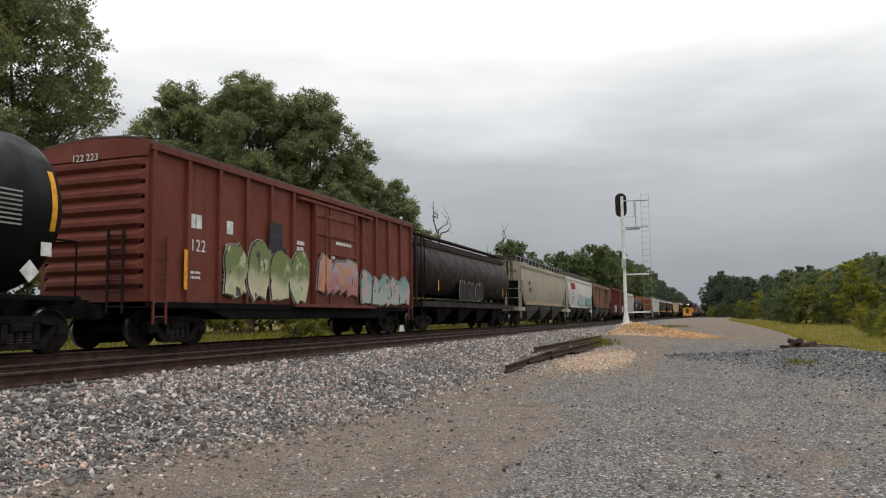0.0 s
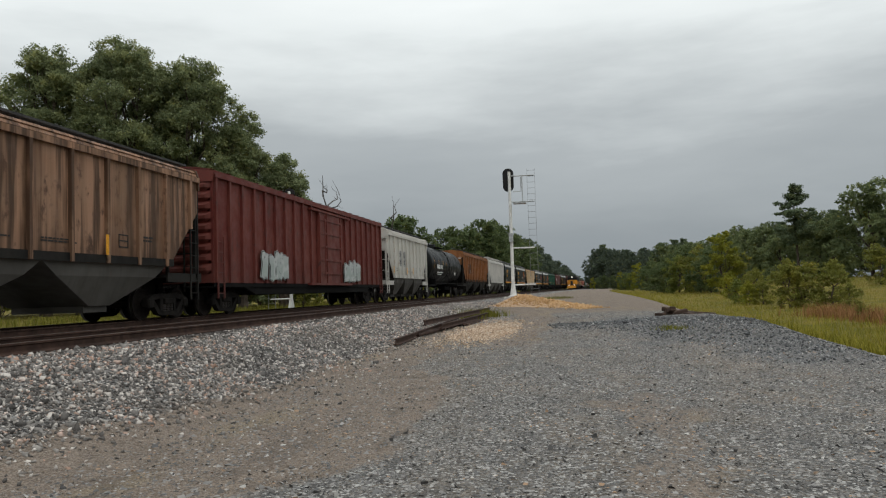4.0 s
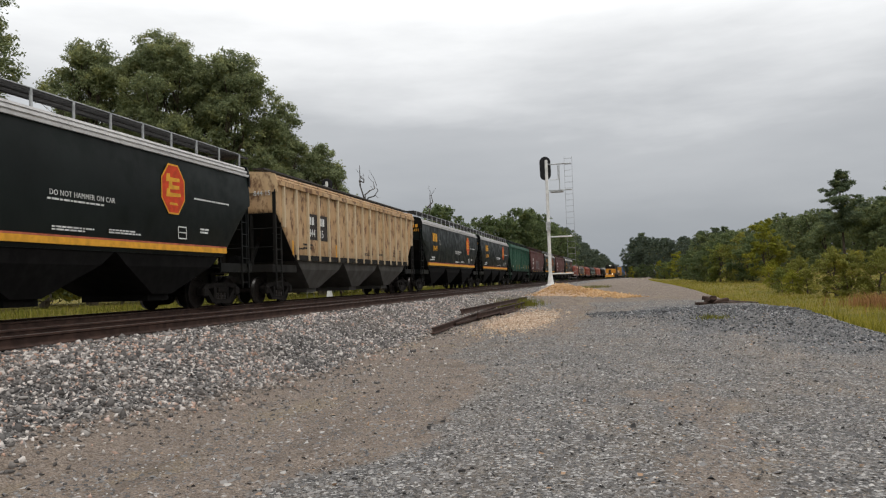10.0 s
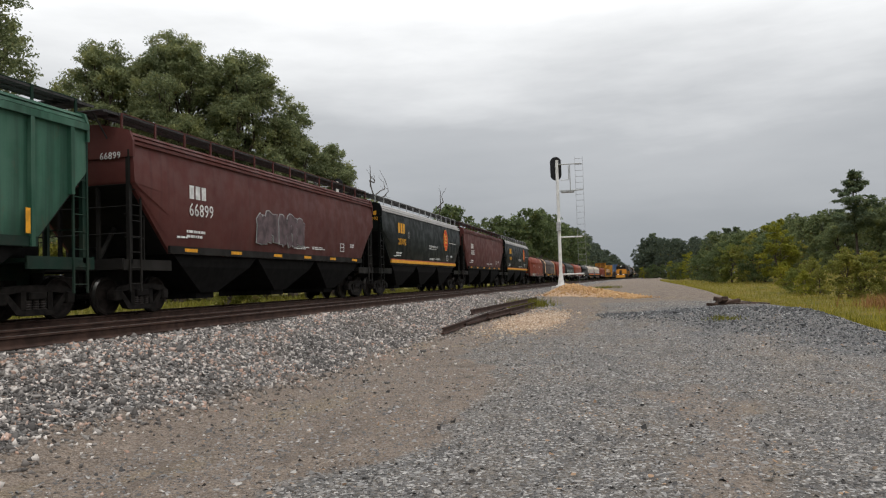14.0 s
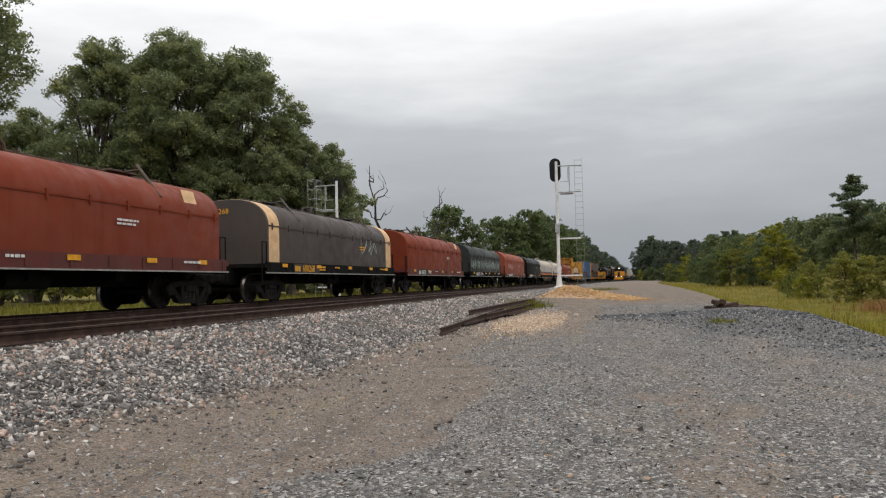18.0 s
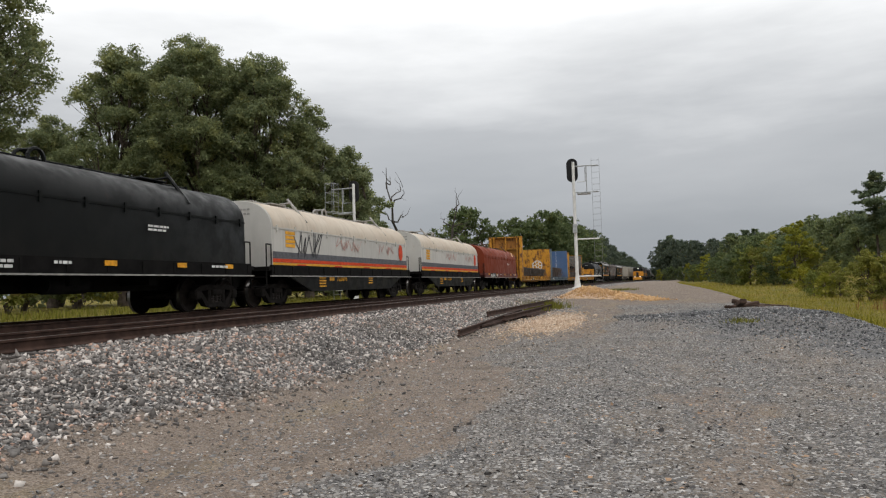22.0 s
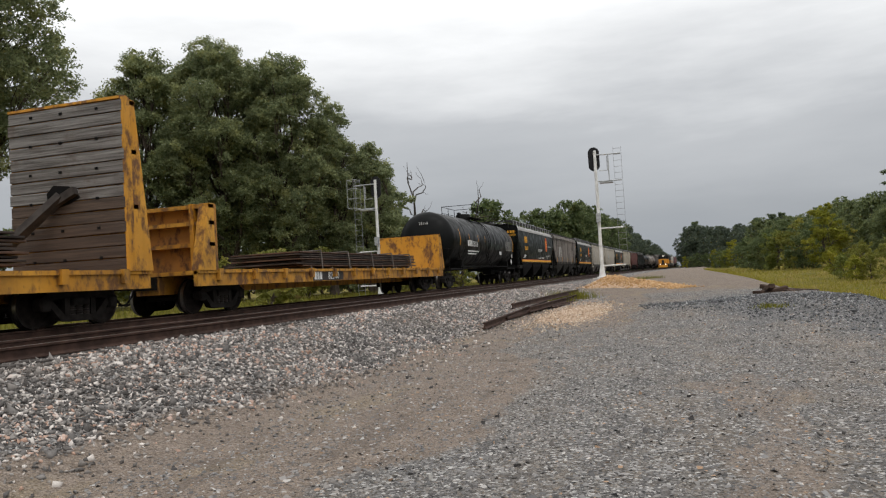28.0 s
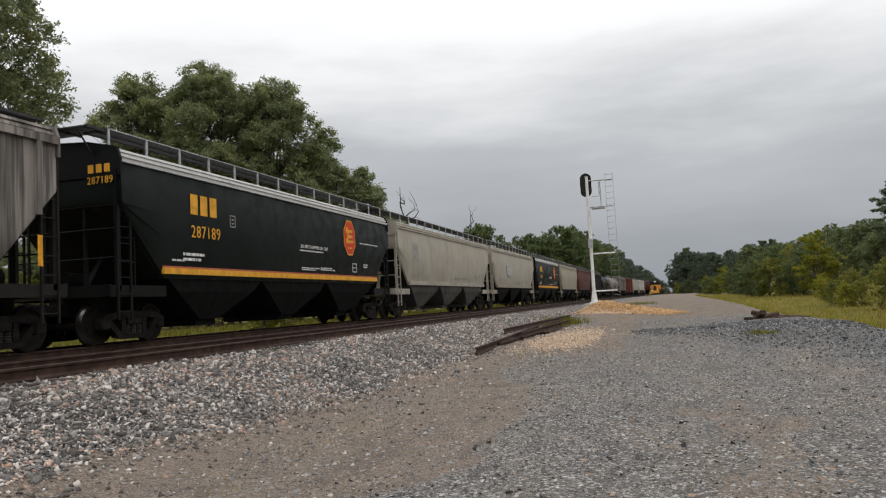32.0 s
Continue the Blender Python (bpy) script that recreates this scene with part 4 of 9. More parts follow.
P_ORANGE = paint("rusty_orange_brown_paint", (0.195, 0.072, 0.020), (0.245, 0.095, 0.030), 0.45, (0.12, 0.05, 0.025), 0.5, panel=0.35)
P_TAN = paint("tan_paint_with_rust_scabs", (0.50, 0.31, 0.155), (0.60, 0.42, 0.25), 0.95, (0.10, 0.042, 0.022), 0.5, streak=0.35, panel=0.15)
P_TANPOST = paint("pale_cream_post_paint", (0.58, 0.45, 0.29), (0.66, 0.54, 0.37), 0.35, (0.16, 0.075, 0.035), 0.5, streak=0.4)
P_GREEN = paint("faded_green_paint", (0.024, 0.088, 0.055), (0.060, 0.130, 0.092), 0.12, grime=0.35, panel=0.4)
P_MAROON = paint("maroon_wagon_paint", (0.085, 0.022, 0.018), (0.11, 0.032, 0.026), 0.08, grime=0.45)
P_GREY = paint("mottled_grey_paint", (0.165, 0.145, 0.130), (0.26, 0.235, 0.212), 0.30, (0.075, 0.058, 0.048), 0.5, streak=0.9, panel=0.9)
P_BOXRED = paint("oxide_red_boxcar_paint", (0.135, 0.030, 0.018), (0.175, 0.046, 0.028), 0.25, (0.085, 0.03, 0.022), 0.4)
P_DUSTY = paint("dusty_grey_underside_paint", (0.075, 0.070, 0.064), (0.115, 0.108, 0.098), 0.15, grime=0.5, spec=0.15)
# near-black: soot plus the shade of recessed ends and undersides, put into the colour
P_SOOTSHADE = paint("soot_and_shade_paint", (0.010, 0.0095, 0.009), (0.019, 0.018, 0.016), 0.1, grime=0.4, spec=0.12)
P_DARKGREEN = paint("grimy_dark_green_paint", (0.008, 0.026, 0.018), (0.016, 0.045, 0.030), 0.1, grime=0.5, spec=0.15)
P_ROOFRUST = paint("rust_blotched_galvanised_roof", (0.10, 0.06, 0.05), (0.15, 0.10, 0.085), 0.5, (0.06, 0.03, 0.022), 0.0)
P_BOXRED2 = paint("rusty_red_boxcar_paint", (0.115, 0.021, 0.016), (0.155, 0.040, 0.029), 0.5, (0.07, 0.03, 0.025), 0.5)
P_COILRED = paint("orange_red_hood_paint", (0.178, 0.029, 0.010), (0.212, 0.040, 0.015), 0.12, (0.13, 0.03, 0.015), 0.25, spec=0.2)
P_COILRED2 = paint("faded_red_hood_paint", (0.25, 0.052, 0.024), (0.29, 0.075, 0.040), 0.15, (0.15, 0.05, 0.035), 0.25)
P_COILGREY = paint("brown_grey_hood_paint", (0.056, 0.043, 0.038), (0.076, 0.060, 0.053), 0.25)
P_COILGREEN = paint("dark_green_grey_hood_paint", (0.022, 0.026, 0.024), (0.034, 0.037, 0.035), 0.1)
P_COILPALE = paint("pale_cream_grey_hood_paint", (0.50, 0.485, 0.45), (0.57, 0.55, 0.51), 0.2, (0.34, 0.24, 0.16), 0.15)
P_COILTOP = paint("rust_tinted_cream_paint", (0.50, 0.42, 0.33), (0.57, 0.50, 0.41), 0.25, (0.36, 0.22, 0.13), 0.0)
P_CREAM = plain("cream_yellow_band_paint", (0.66, 0.43, 0.23), 0.6, 0, 0.15, 4.0)
P_YELLOW = paint("worn_yellow_flatcar_paint", (0.55, 0.245, 0.020), (0.62, 0.31, 0.04), 1.2, (0.10, 0.045, 0.025), 0.5, streak=0.4)
P_RUSTYEL = paint("rust_eaten_yellow_paint", (0.34, 0.15, 0.03), (0.44, 0.20, 0.04), 1.0, (0.075, 0.034, 0.02), 0.7, streak=0.8)
P_BLUE = paint("scuffed_blue_paint", (0.062, 0.115, 0.235), (0.10, 0.15, 0.26), 0.35, (0.16, 0.13, 0.11), 0.7, streak=0.3)
P_BLUEGREY = paint("blue_grey_deck_paint", (0.10, 0.14, 0.17), (0.14, 0.18, 0.21), 0.15)
P_DECK = paint("brown_dirty_deck", (0.06, 0.04, 0.028), (0.09, 0.06, 0.04), 0.5)
M_PLATE = plain("stacked_dark_steel_plate", (0.045, 0.033, 0.027), 0.6, 0.2, 0.5, 2.0)
M_PLATE2 = plain("rust_brown_steel_plate", (0.075, 0.042, 0.028), 0.65, 0.1, 0.5, 2.0)
M_OLDWOOD = Mat("grey_weathered_boards", 0.85)
_c = M_OLDWOOD.mix(M_OLDWOOD.range(M_OLDWOOD.noise(2.0, 8.0, 0.7, (0.3, 1, 10.0)), 0.32, 0.68), (0.06, 0.052, 0.046), (0.27, 0.255, 0.24))
_c = M_OLDWOOD.mix(M_OLDWOOD.range(M_OLDWOOD.noise(0.9, 5.0, 0.7), 0.52, 0.7, 0.0, 0.7), _c, (0.085, 0.06, 0.045))
M_OLDWOOD.colour(M_OLDWOOD.mix(M_OLDWOOD.mul(M_OLDWOOD.rand(), 0.55), _c, (0.07, 0.058, 0.05)))
M_OLDWOOD.bump(M_OLDWOOD.noise(3.0, 8.0, 0.65, (0.3, 1, 14.0)), 0.9, 0.02)
M_BROWNWOOD = Mat("brown_lower_boards", 0.85)
_c = M_BROWNWOOD.mix(M_BROWNWOOD.range(M_BROWNWOOD.noise(2.0, 8.0, 0.7, (0.3, 1, 10.0)), 0.32, 0.68), (0.035, 0.024, 0.018), (0.13, 0.09, 0.065))
M_BROWNWOOD.colour(M_BROWNWOOD.mix(M_BROWNWOOD.mul(M_BROWNWOOD.rand(), 0.5), _c, (0.05, 0.032, 0.024)))
M_BROWNWOOD.bump(M_BROWNWOOD.noise(3.0, 8.0, 0.65, (0.3, 1, 14.0)), 0.8, 0.02)
M_BROWNWOOD = M_BROWNWOOD.m
M_OLDWOOD = M_OLDWOOD.m


# ---- spray-painted shapes on the wagons (no letters, only their colours and forms) ----
def stroke(bm, pts, w, x):
    """A flat brush line through pts (y, z): one ribbon with squared ends."""
    rows = []
    for k, (y, z) in enumerate(pts):
        (ya, za), (yb, zb) = pts[max(0, k - 1)], pts[min(len(pts) - 1, k + 1)]
        d = math.hypot(yb - ya, zb - za) or 1.0
        ty, tz = (yb - ya) / d, (zb - za) / d
        e = -0.5 * w if k == 0 else 0.5 * w if k == len(pts) - 1 else 0.0
        rows.append([bm.verts.new((x + 0.0001 * k, y + e * ty - o * tz * w, z + e * tz + o * ty * w)) for o in (1, -1)])
    for p, q in zip(rows, rows[1:]):
        bm.faces.new((p[0], p[1], q[1], q[0]))


def curve_pts(ctrl, n=5):
    out = []
    for k in range(len(ctrl) - 1):
        p0, p1, p2, p3 = (ctrl[max(0, min(len(ctrl) - 1, k + d))] for d in (-1, 0, 1, 2))
        for s in range(n):
            t = s / n
            out.append(tuple(0.5 * (2 * b + (c - a) * t + (2 * a - 5 * b + 4 * c - d) * t * t + (3 * b - 3 * c + d - a) * t ** 3) for a, b, c, d in zip(p0, p1, p2, p3)))
    return out + [ctrl[-1]]


def mk_tag(bm, w, h, seed, n):
    """A quick tangled scrawl in one thin line."""
    rnd = random.Random(seed)
    step = w / n
    for i in range(n):
        zig = [(step * (i + 0.5 + rnd.uniform(-0.75, 0.75)), h * (0.5 + 0.5 * (-1) ** k * rnd.uniform(0.3, 1.0))) for k in range(rnd.choice((3, 4, 5)))]
        stroke(bm, curve_pts(zig), 0.018 + 0.008 * h, 0.007 * (i % 3))


def mk_fat(bm, w, h, seed, n, grow, x):
    """A row of fat overlapping brush forms; grow widens the brush for the outlines beneath."""
    rnd = random.Random(seed)
    step = w / n
    for i in range(n):
        brush = min(0.26 * step, 0.22 * h) * rnd.uniform(0.85, 1.2)
        top, low = h * rnd.uniform(0.8, 1.0), h * rnd.uniform(0.0, 0.08)
        for k in range(2):
            a = step * (i + 0.28 + 0.42 * k + rnd.uniform(-0.08, 0.08))
            pts = [(a + step * rnd.uniform(-0.12, 0.12), low + brush), (a + step * rnd.uniform(-0.2, 0.2), h * rnd.uniform(0.4, 0.6)), (a + step * rnd.uniform(-0.15, 0.15), top - brush)]
            if k == 0:
                pts += [(a + step * 0.40, top - brush - h * rnd.uniform(0.05, 0.2)), (a + step * 0.34, h * rnd.uniform(0.35, 0.55))]
            stroke(bm, curve_pts(pts, 4), brush + grow, x + 0.0012 * (2 * i + k))


def graffiti(car, x, y, z, w, h, material, seed, n, thin=False, rim=None):
    if thin:
        part("graffiti", cached(("graffiti", w, h, seed, n), lambda bm: mk_tag(bm, w, h, seed, n)), material, car, at=pose(x + 0.001, y, z))
        return
    part("graffiti_outline", cached(("graffiti", w, h, seed, n, "edge"), lambda bm: mk_fat(bm, w, h, seed, n, 0.055, 0.001)), rim or S_EDGE, car, "pale graffiti outline", at=pose(x, y, z))
    if rim is None:
        part("graffiti_shadow", cached(("graffiti", w, h, seed, n, "dark"), lambda bm: mk_fat(bm, w, h, seed, n, 0.028, 0.014)), S_BLACK, car, "black graffiti outline", at=pose(x, y, z))
    part("graffiti", cached(("graffiti", w, h, seed, n, "fill"), lambda bm: mk_fat(bm, w, h, seed, n, 0.0, 0.028)), material, car, at=pose(x, y, z))


def bubble(car, x, y, z, w, h, seed, n, fill=None):
    """Hollow outlined forms: a silver line round a dark fill."""
    part("graffiti_outline", cached(("bubble", w, h, seed, n, "edge"), lambda bm: mk_fat(bm, w, h, seed, n, 0.035, 0.001)), S_SILVER, car, "silver graffiti outline", at=pose(x, y, z))
    part("graffiti", cached(("bubble", w, h, seed, n, "fill"), lambda bm: mk_fat(bm, w, h, seed, n, 0.0, 0.016)), fill or S_DIM, car, at=pose(x, y, z))


def spray(name, cols, scale=2.6):
    """Four sprayed colours: one low, one high, with patches of the other two."""
    m = Mat(name, 0.6)
    c = m.mix(m.range(m.mul(m.axis(2), m.noise(scale, 3.0), "ADD"), 0.95, 1.6), cols[1], cols[0])
    c = m.mix(m.range(m.noise(scale * 0.9, 3.0), 0.52, 0.58), c, cols[2])
    m.colour(m.mix(m.range(m.noise(scale * 1.3, 3.0), 0.62, 0.66), c, cols[3]))
    return m.m


S_YELLOWGREEN = spray("spray_paint_olive_and_cream", ((0.16, 0.20, 0.07), (0.55, 0.50, 0.34), (0.42, 0.46, 0.28), (0.05, 0.05, 0.05)), 1.6)
S_PINK = spray("spray_paint_pink_and_orange", ((0.40, 0.30, 0.32), (0.38, 0.16, 0.15), (0.50, 0.24, 0.12), (0.30, 0.30, 0.33)), 1.6)
S_TEAL = spray("spray_paint_teal_and_grey", ((0.20, 0.30, 0.30), (0.36, 0.40, 0.36), (0.45, 0.34, 0.32), (0.07, 0.09, 0.09)), 1.6)
S_PALE = spray("spray_paint_pale_blue", ((0.46, 0.56, 0.56), (0.38, 0.50, 0.50), (0.26, 0.42, 0.42), (0.12, 0.27, 0.28)), 2.0)
S_SEAGREEN = spray("spray_paint_sea_green", ((0.16, 0.29, 0.24), (0.25, 0.38, 0.32), (0.11, 0.22, 0.19), (0.40, 0.48, 0.45)), 2.0)
S_SILVER = spray("spray_paint_silver", ((0.40, 0.42, 0.42), (0.34, 0.38, 0.36), (0.45, 0.47, 0.46), (0.20, 0.21, 0.21)), 3.0)
S_GREENISH = spray("spray_paint_faint_green", ((0.20, 0.26, 0.22), (0.30, 0.37, 0.32), (0.38, 0.43, 0.39), (0.12, 0.15, 0.13)), 3.0)
S_FAINT = plain("faint_grey_green_spray_paint", (0.055, 0.07, 0.062), 0.6, 0, 0.4, 3.0)
S_REDFAINT = spray("spray_paint_faint_red", ((0.40, 0.16, 0.13), (0.46, 0.26, 0.22), (0.5, 0.36, 0.32), (0.42, 0.2, 0.17)), 3.0)
S_PLUM = plain("plum_grey_spray_paint", (0.10, 0.07, 0.075), 0.6, 0, 0.5, 3.0)
S_DIM = plain("dim_brown_spray_paint", (0.022, 0.017, 0.016), 0.6, 0, 0.3, 3.0)
S_EDGE = plain("pale_spray_outline", (0.40, 0.41, 0.40), 0.6, 0, 0.4, 3.0)
S_BLACK = plain("spray_paint_black", (0.03, 0.03, 0.035), 0.6)


# ---- tank cars ----
def mk_tank(bm, L, r):
    h = L / 2
    prof = [(-h, 0.02)] + [(-h + 0.75 * (1 - math.cos(a)), r * math.sin(a)) for a in [math.pi / 2 * k / 6 for k in range(1, 7)]]
    prof += [(y, r) for y in (-h * 0.5, 0.0, h * 0.5)]
    prof += [(h - 0.75 * (1 - math.cos(a)), r * math.sin(a)) for a in [math.pi / 2 * k / 6 for k in range(6, 0, -1)]] + [(h, 0.02)]
    lathe_y(bm, prof, 40, 2.76)


def mk_tank_band(bm, r):
    lathe_y(bm, [(-0.05, r - 0.01), (-0.05, r + 0.012), (0.05, r + 0.012), (0.05, r - 0.01)], 40, 2.76)


def mk_tank_platform(bm):
    for s in (-1, 1):
        box(bm, s * 0.55, s * 1.0, -1.5, 1.5, 4.36, 4.40)
        for y in (-1.45, 0, 1.45):
            tube(bm, (s * 1.0, y, 4.3), (s * 1.0, y, 5.2), 0.02, 5)
        for z in (4.8, 5.2):
            tube(bm, (s * 1.0, -1.45, z), (s * 1.0, 1.45, z), 0.018, 5)
    for y in (-1.45, 1.45):
        tube(bm, (-1.0, y, 5.2), (1.0, y, 5.2), 0.018, 5)


def mk_dome(bm):
    lathe_z(bm, [(4.2, 0.5), (4.62, 0.5), (4.72, 0.44), (4.78, 0.1)], 18)
    lathe_z(bm, [(4.2, 0.14), (4.75, 0.14), (4.8, 0.05)], 10, 0.0, -1.0)
    lathe_z(bm, [(4.2, 0.12), (4.68, 0.12)], 10, 0.0, 1.1)


def mk_tank_frame(bm, L):
    h = L / 2
    for s in (-1, 1):
        box(bm, -1.45, 1.45, s * h - 0.1, s * h + 0.1, 0.95, 1.12)
        box(bm, -1.48, 1.48, s * (h - 2.5) - 0.12, s * (h - 2.5) + 0.12, 1.0, 1.6)
        box(bm, -0.3, 0.3, s * h - 1.5 - 1.4 * (s > 0), s * h + 1.5 + 1.4 * (s < 0), 0.72, 1.1)
        for x in (-1.45, 1.45):
            box(bm, x - 0.04, x + 0.04, min(s * h, s * (h - 2.6)), max(s * h, s * (h - 2.6)), 1.04, 1.12)
    for x in (-1.42, 1.42):
        tube(bm, (x, -h + 2.2, 1.22), (x, h - 2.2, 1.22), 0.035, 6)


def mk_tank_rails(bm, L):
    h = L / 2
    for x in (-1.4, 1.4):
        pipe(bm, [(x, -h, 1.1), (x, -h, 2.2), (x, -(h - 1.9), 2.2), (x * 1.02, -(h - 2.3), 1.5), (x, -(h - 2.3), 1.1)], 0.022, 5)
    tube(bm, (-1.4, -h, 2.2), (1.4, -h, 2.2), 0.022, 5)


def mk_strip(bm, r, a0, a1, dx=0.03):
    n = 5
    pts = []
    for k in range(n + 1):
        a = radians(a0 + (a1 - a0) * k / n)
        pts.append((math.cos(a), math.sin(a)))
    ring = lambda rr, y: [(rr * c, y, 2.76 + rr * s) for c, s in pts]
    loft(bm, [ring(r + 0.006, -dx), ring(r + 0.006, dx)], closed=False, caps=False)
    loft(bm, [ring(r + 0.002, -dx), ring(r + 0.002, dx)], closed=False, caps=False)


def mk_side_stairs(bm, r):
    for dy in (-0.22, 0.22):
        pts = [(r + 0.10, dy, 1.2)] + [((r + 0.10) * math.cos(radians(a)), dy, 2.76 + (r + 0.10) * math.sin(radians(a))) for a in range(-30, 80, 12)]
        pipe(bm, pts, 0.02, 5)
    for a in range(-30, 75, 9):
        p = ((r + 0.10) * math.cos(radians(a)), 2.76 + (r + 0.10) * math.sin(radians(a)))
        tube(bm, (p[0], -0.22, p[1]), (p[0], 0.22, p[1]), 0.014, 5)


def tank(spec, F, B):
    L = B - F
    r = spec.get("r", 1.60)
    car = thing("tank_car", spec["label"], "tank car", "cars of the freight train")
    k = (round(L, 1), r)
    part("tank_shell", cached(("tank_shell",) + k, lambda bm: mk_tank(bm, L, r), 35), spec["paint"], car)
    for y in (-L * 0.32, -L * 0.11, L * 0.11, L * 0.32):
        part("weld_band", cached(("weld_band", r), lambda bm: mk_tank_band(bm, r), 35), spec["paint"], car, at=pose(0, y, 0))
    part("frame", cached(("tank_frame",) + k, lambda bm: mk_tank_frame(bm, L)), M_UNDER, car)
    for a in (0, 180):
        part("end_railing", cached(("end_railing",) + k, lambda bm: mk_tank_rails(bm, L)), spec.get("trim", M_UNDER), car, at=pose(0, 0, 0, 0, 0, a))
    part("dome", cached(("dome",), mk_dome, 35), spec["paint"], car)
    part("platform", cached(("tank_platform",), mk_tank_platform), spec.get("trim", M_UNDER), car)
    for s in (0, 180):
        part("ladder", cached(("tank_ladder", r), lambda bm: mk_side_stairs(bm, r)), spec.get("trim", M_UNDER), car, at=pose(0, 0, 0, 0, 0, s))
    for i, f in enumerate((-0.39, -0.27, -0.15, -0.03 - 0.02, 0.12, 0.24, 0.35)):
        lo, hi = (-12, 22) if i == 0 else (0, 14)
        part("reflector_strip", cached(("reflector_strip", r, lo, hi), lambda bm: mk_strip(bm, r, lo, hi)), M_YELLOW if i < 4 else M_GREYTXT, car, "reflective strip", at=pose(0, f * L, 0))
    truck(car, -L / 2 + 0.95)
    truck(car, L / 2 - 0.95)
    couplings(car, -L / 2 - 0.2, L / 2 + 0.2)
    if "marks" in spec:
        spec["marks"](car, L, r)
    return car


# ---- boxcars ----
def mk_box_shell(bm, L, H):
    box(bm, -1.48, 1.48, -L / 2, L / 2, 0.95, H)


def mk_box_roof(bm, L, H):
    ring = [(-1.58, H - 0.06), (-1.58, H + 0.05), (-0.8, H + 0.17), (0, H + 0.21), (0.8, H + 0.17), (1.58, H + 0.05), (1.58, H - 0.06)]
    loft(bm, [[(x, y, z) for x, z in ring] for y in (-L / 2 - 0.05, L / 2 + 0.05)])
    n = int(L / 1.1)
    for i in range(n + 1):
        y = -L / 2 + i * L / n
        r2 = [(x, z + 0.04) for x, z in ring[1:-1]]
        loft(bm, [[(x, yy, z) for x, z in r2] for yy in (y - 0.05, y + 0.05)])


def mk_box_door(bm, w, H):
    box(bm, 1.50, 1.60, -w / 2, w / 2, 1.1, H - 0.35)
    for k in range(5):
        z = 1.5 + k * (H - 2.2) / 4
        box(bm, 1.59, 1.64, -w / 2 + 0.05, w / 2 - 0.05, z, z + 0.09)
    for y in (-w / 2 + 0.02, w / 2 - 0.12, -w * 0.18):
        box(bm, 1.59, 1.65, y, y + 0.08, 1.1, H - 0.35)


def mk_door_rail(bm, w, H):
    box(bm, 1.48, 1.66, -w / 2 - 1.2, w / 2 + 1.6, 1.0, 1.10)
    box(bm, 1.48, 1.66, -w / 2 - 1.0, w / 2 + 1.4, H - 0.34, H - 0.26)
    tube(bm, (1.68, -w * 0.3, 1.3), (1.68, -w * 0.3, H - 0.5), 0.02, 6)


def mk_end_corrugation(bm, H):
    n = 9
    for k in range(n):
        z = 1.35 + k * (H - 1.6) / n
        pts = [(-1.40, 0), (-1.25, -0.085), (1.25, -0.085), (1.40, 0)]
        loft(bm, [[(x, y * m, z + dz) for x, y in pts] for dz, m in ((0, 0.0), (0.10, 1.0), (0.20, 1.0), (0.30, 0.0))])


def mk_box_sill(bm, L):
    box(bm, -1.50, 1.50, -L / 2, L / 2, 0.92, 1.06)
    slab(bm, [(-L / 2 + 2.2, 0.93), (-L / 2 + 3.2, 0.66), (L / 2 - 3.2, 0.66), (L / 2 - 2.2, 0.93)], 1.38, 1.46)
    slab(bm, [(-L / 2 + 2.2, 0.93), (-L / 2 + 3.2, 0.66), (L / 2 - 3.2, 0.66), (L / 2 - 2.2, 0.93)], -1.46, -1.38)
    box(bm, -0.25, 0.25, -L / 2 - 0.1, L / 2 + 0.1, 0.66, 0.95)


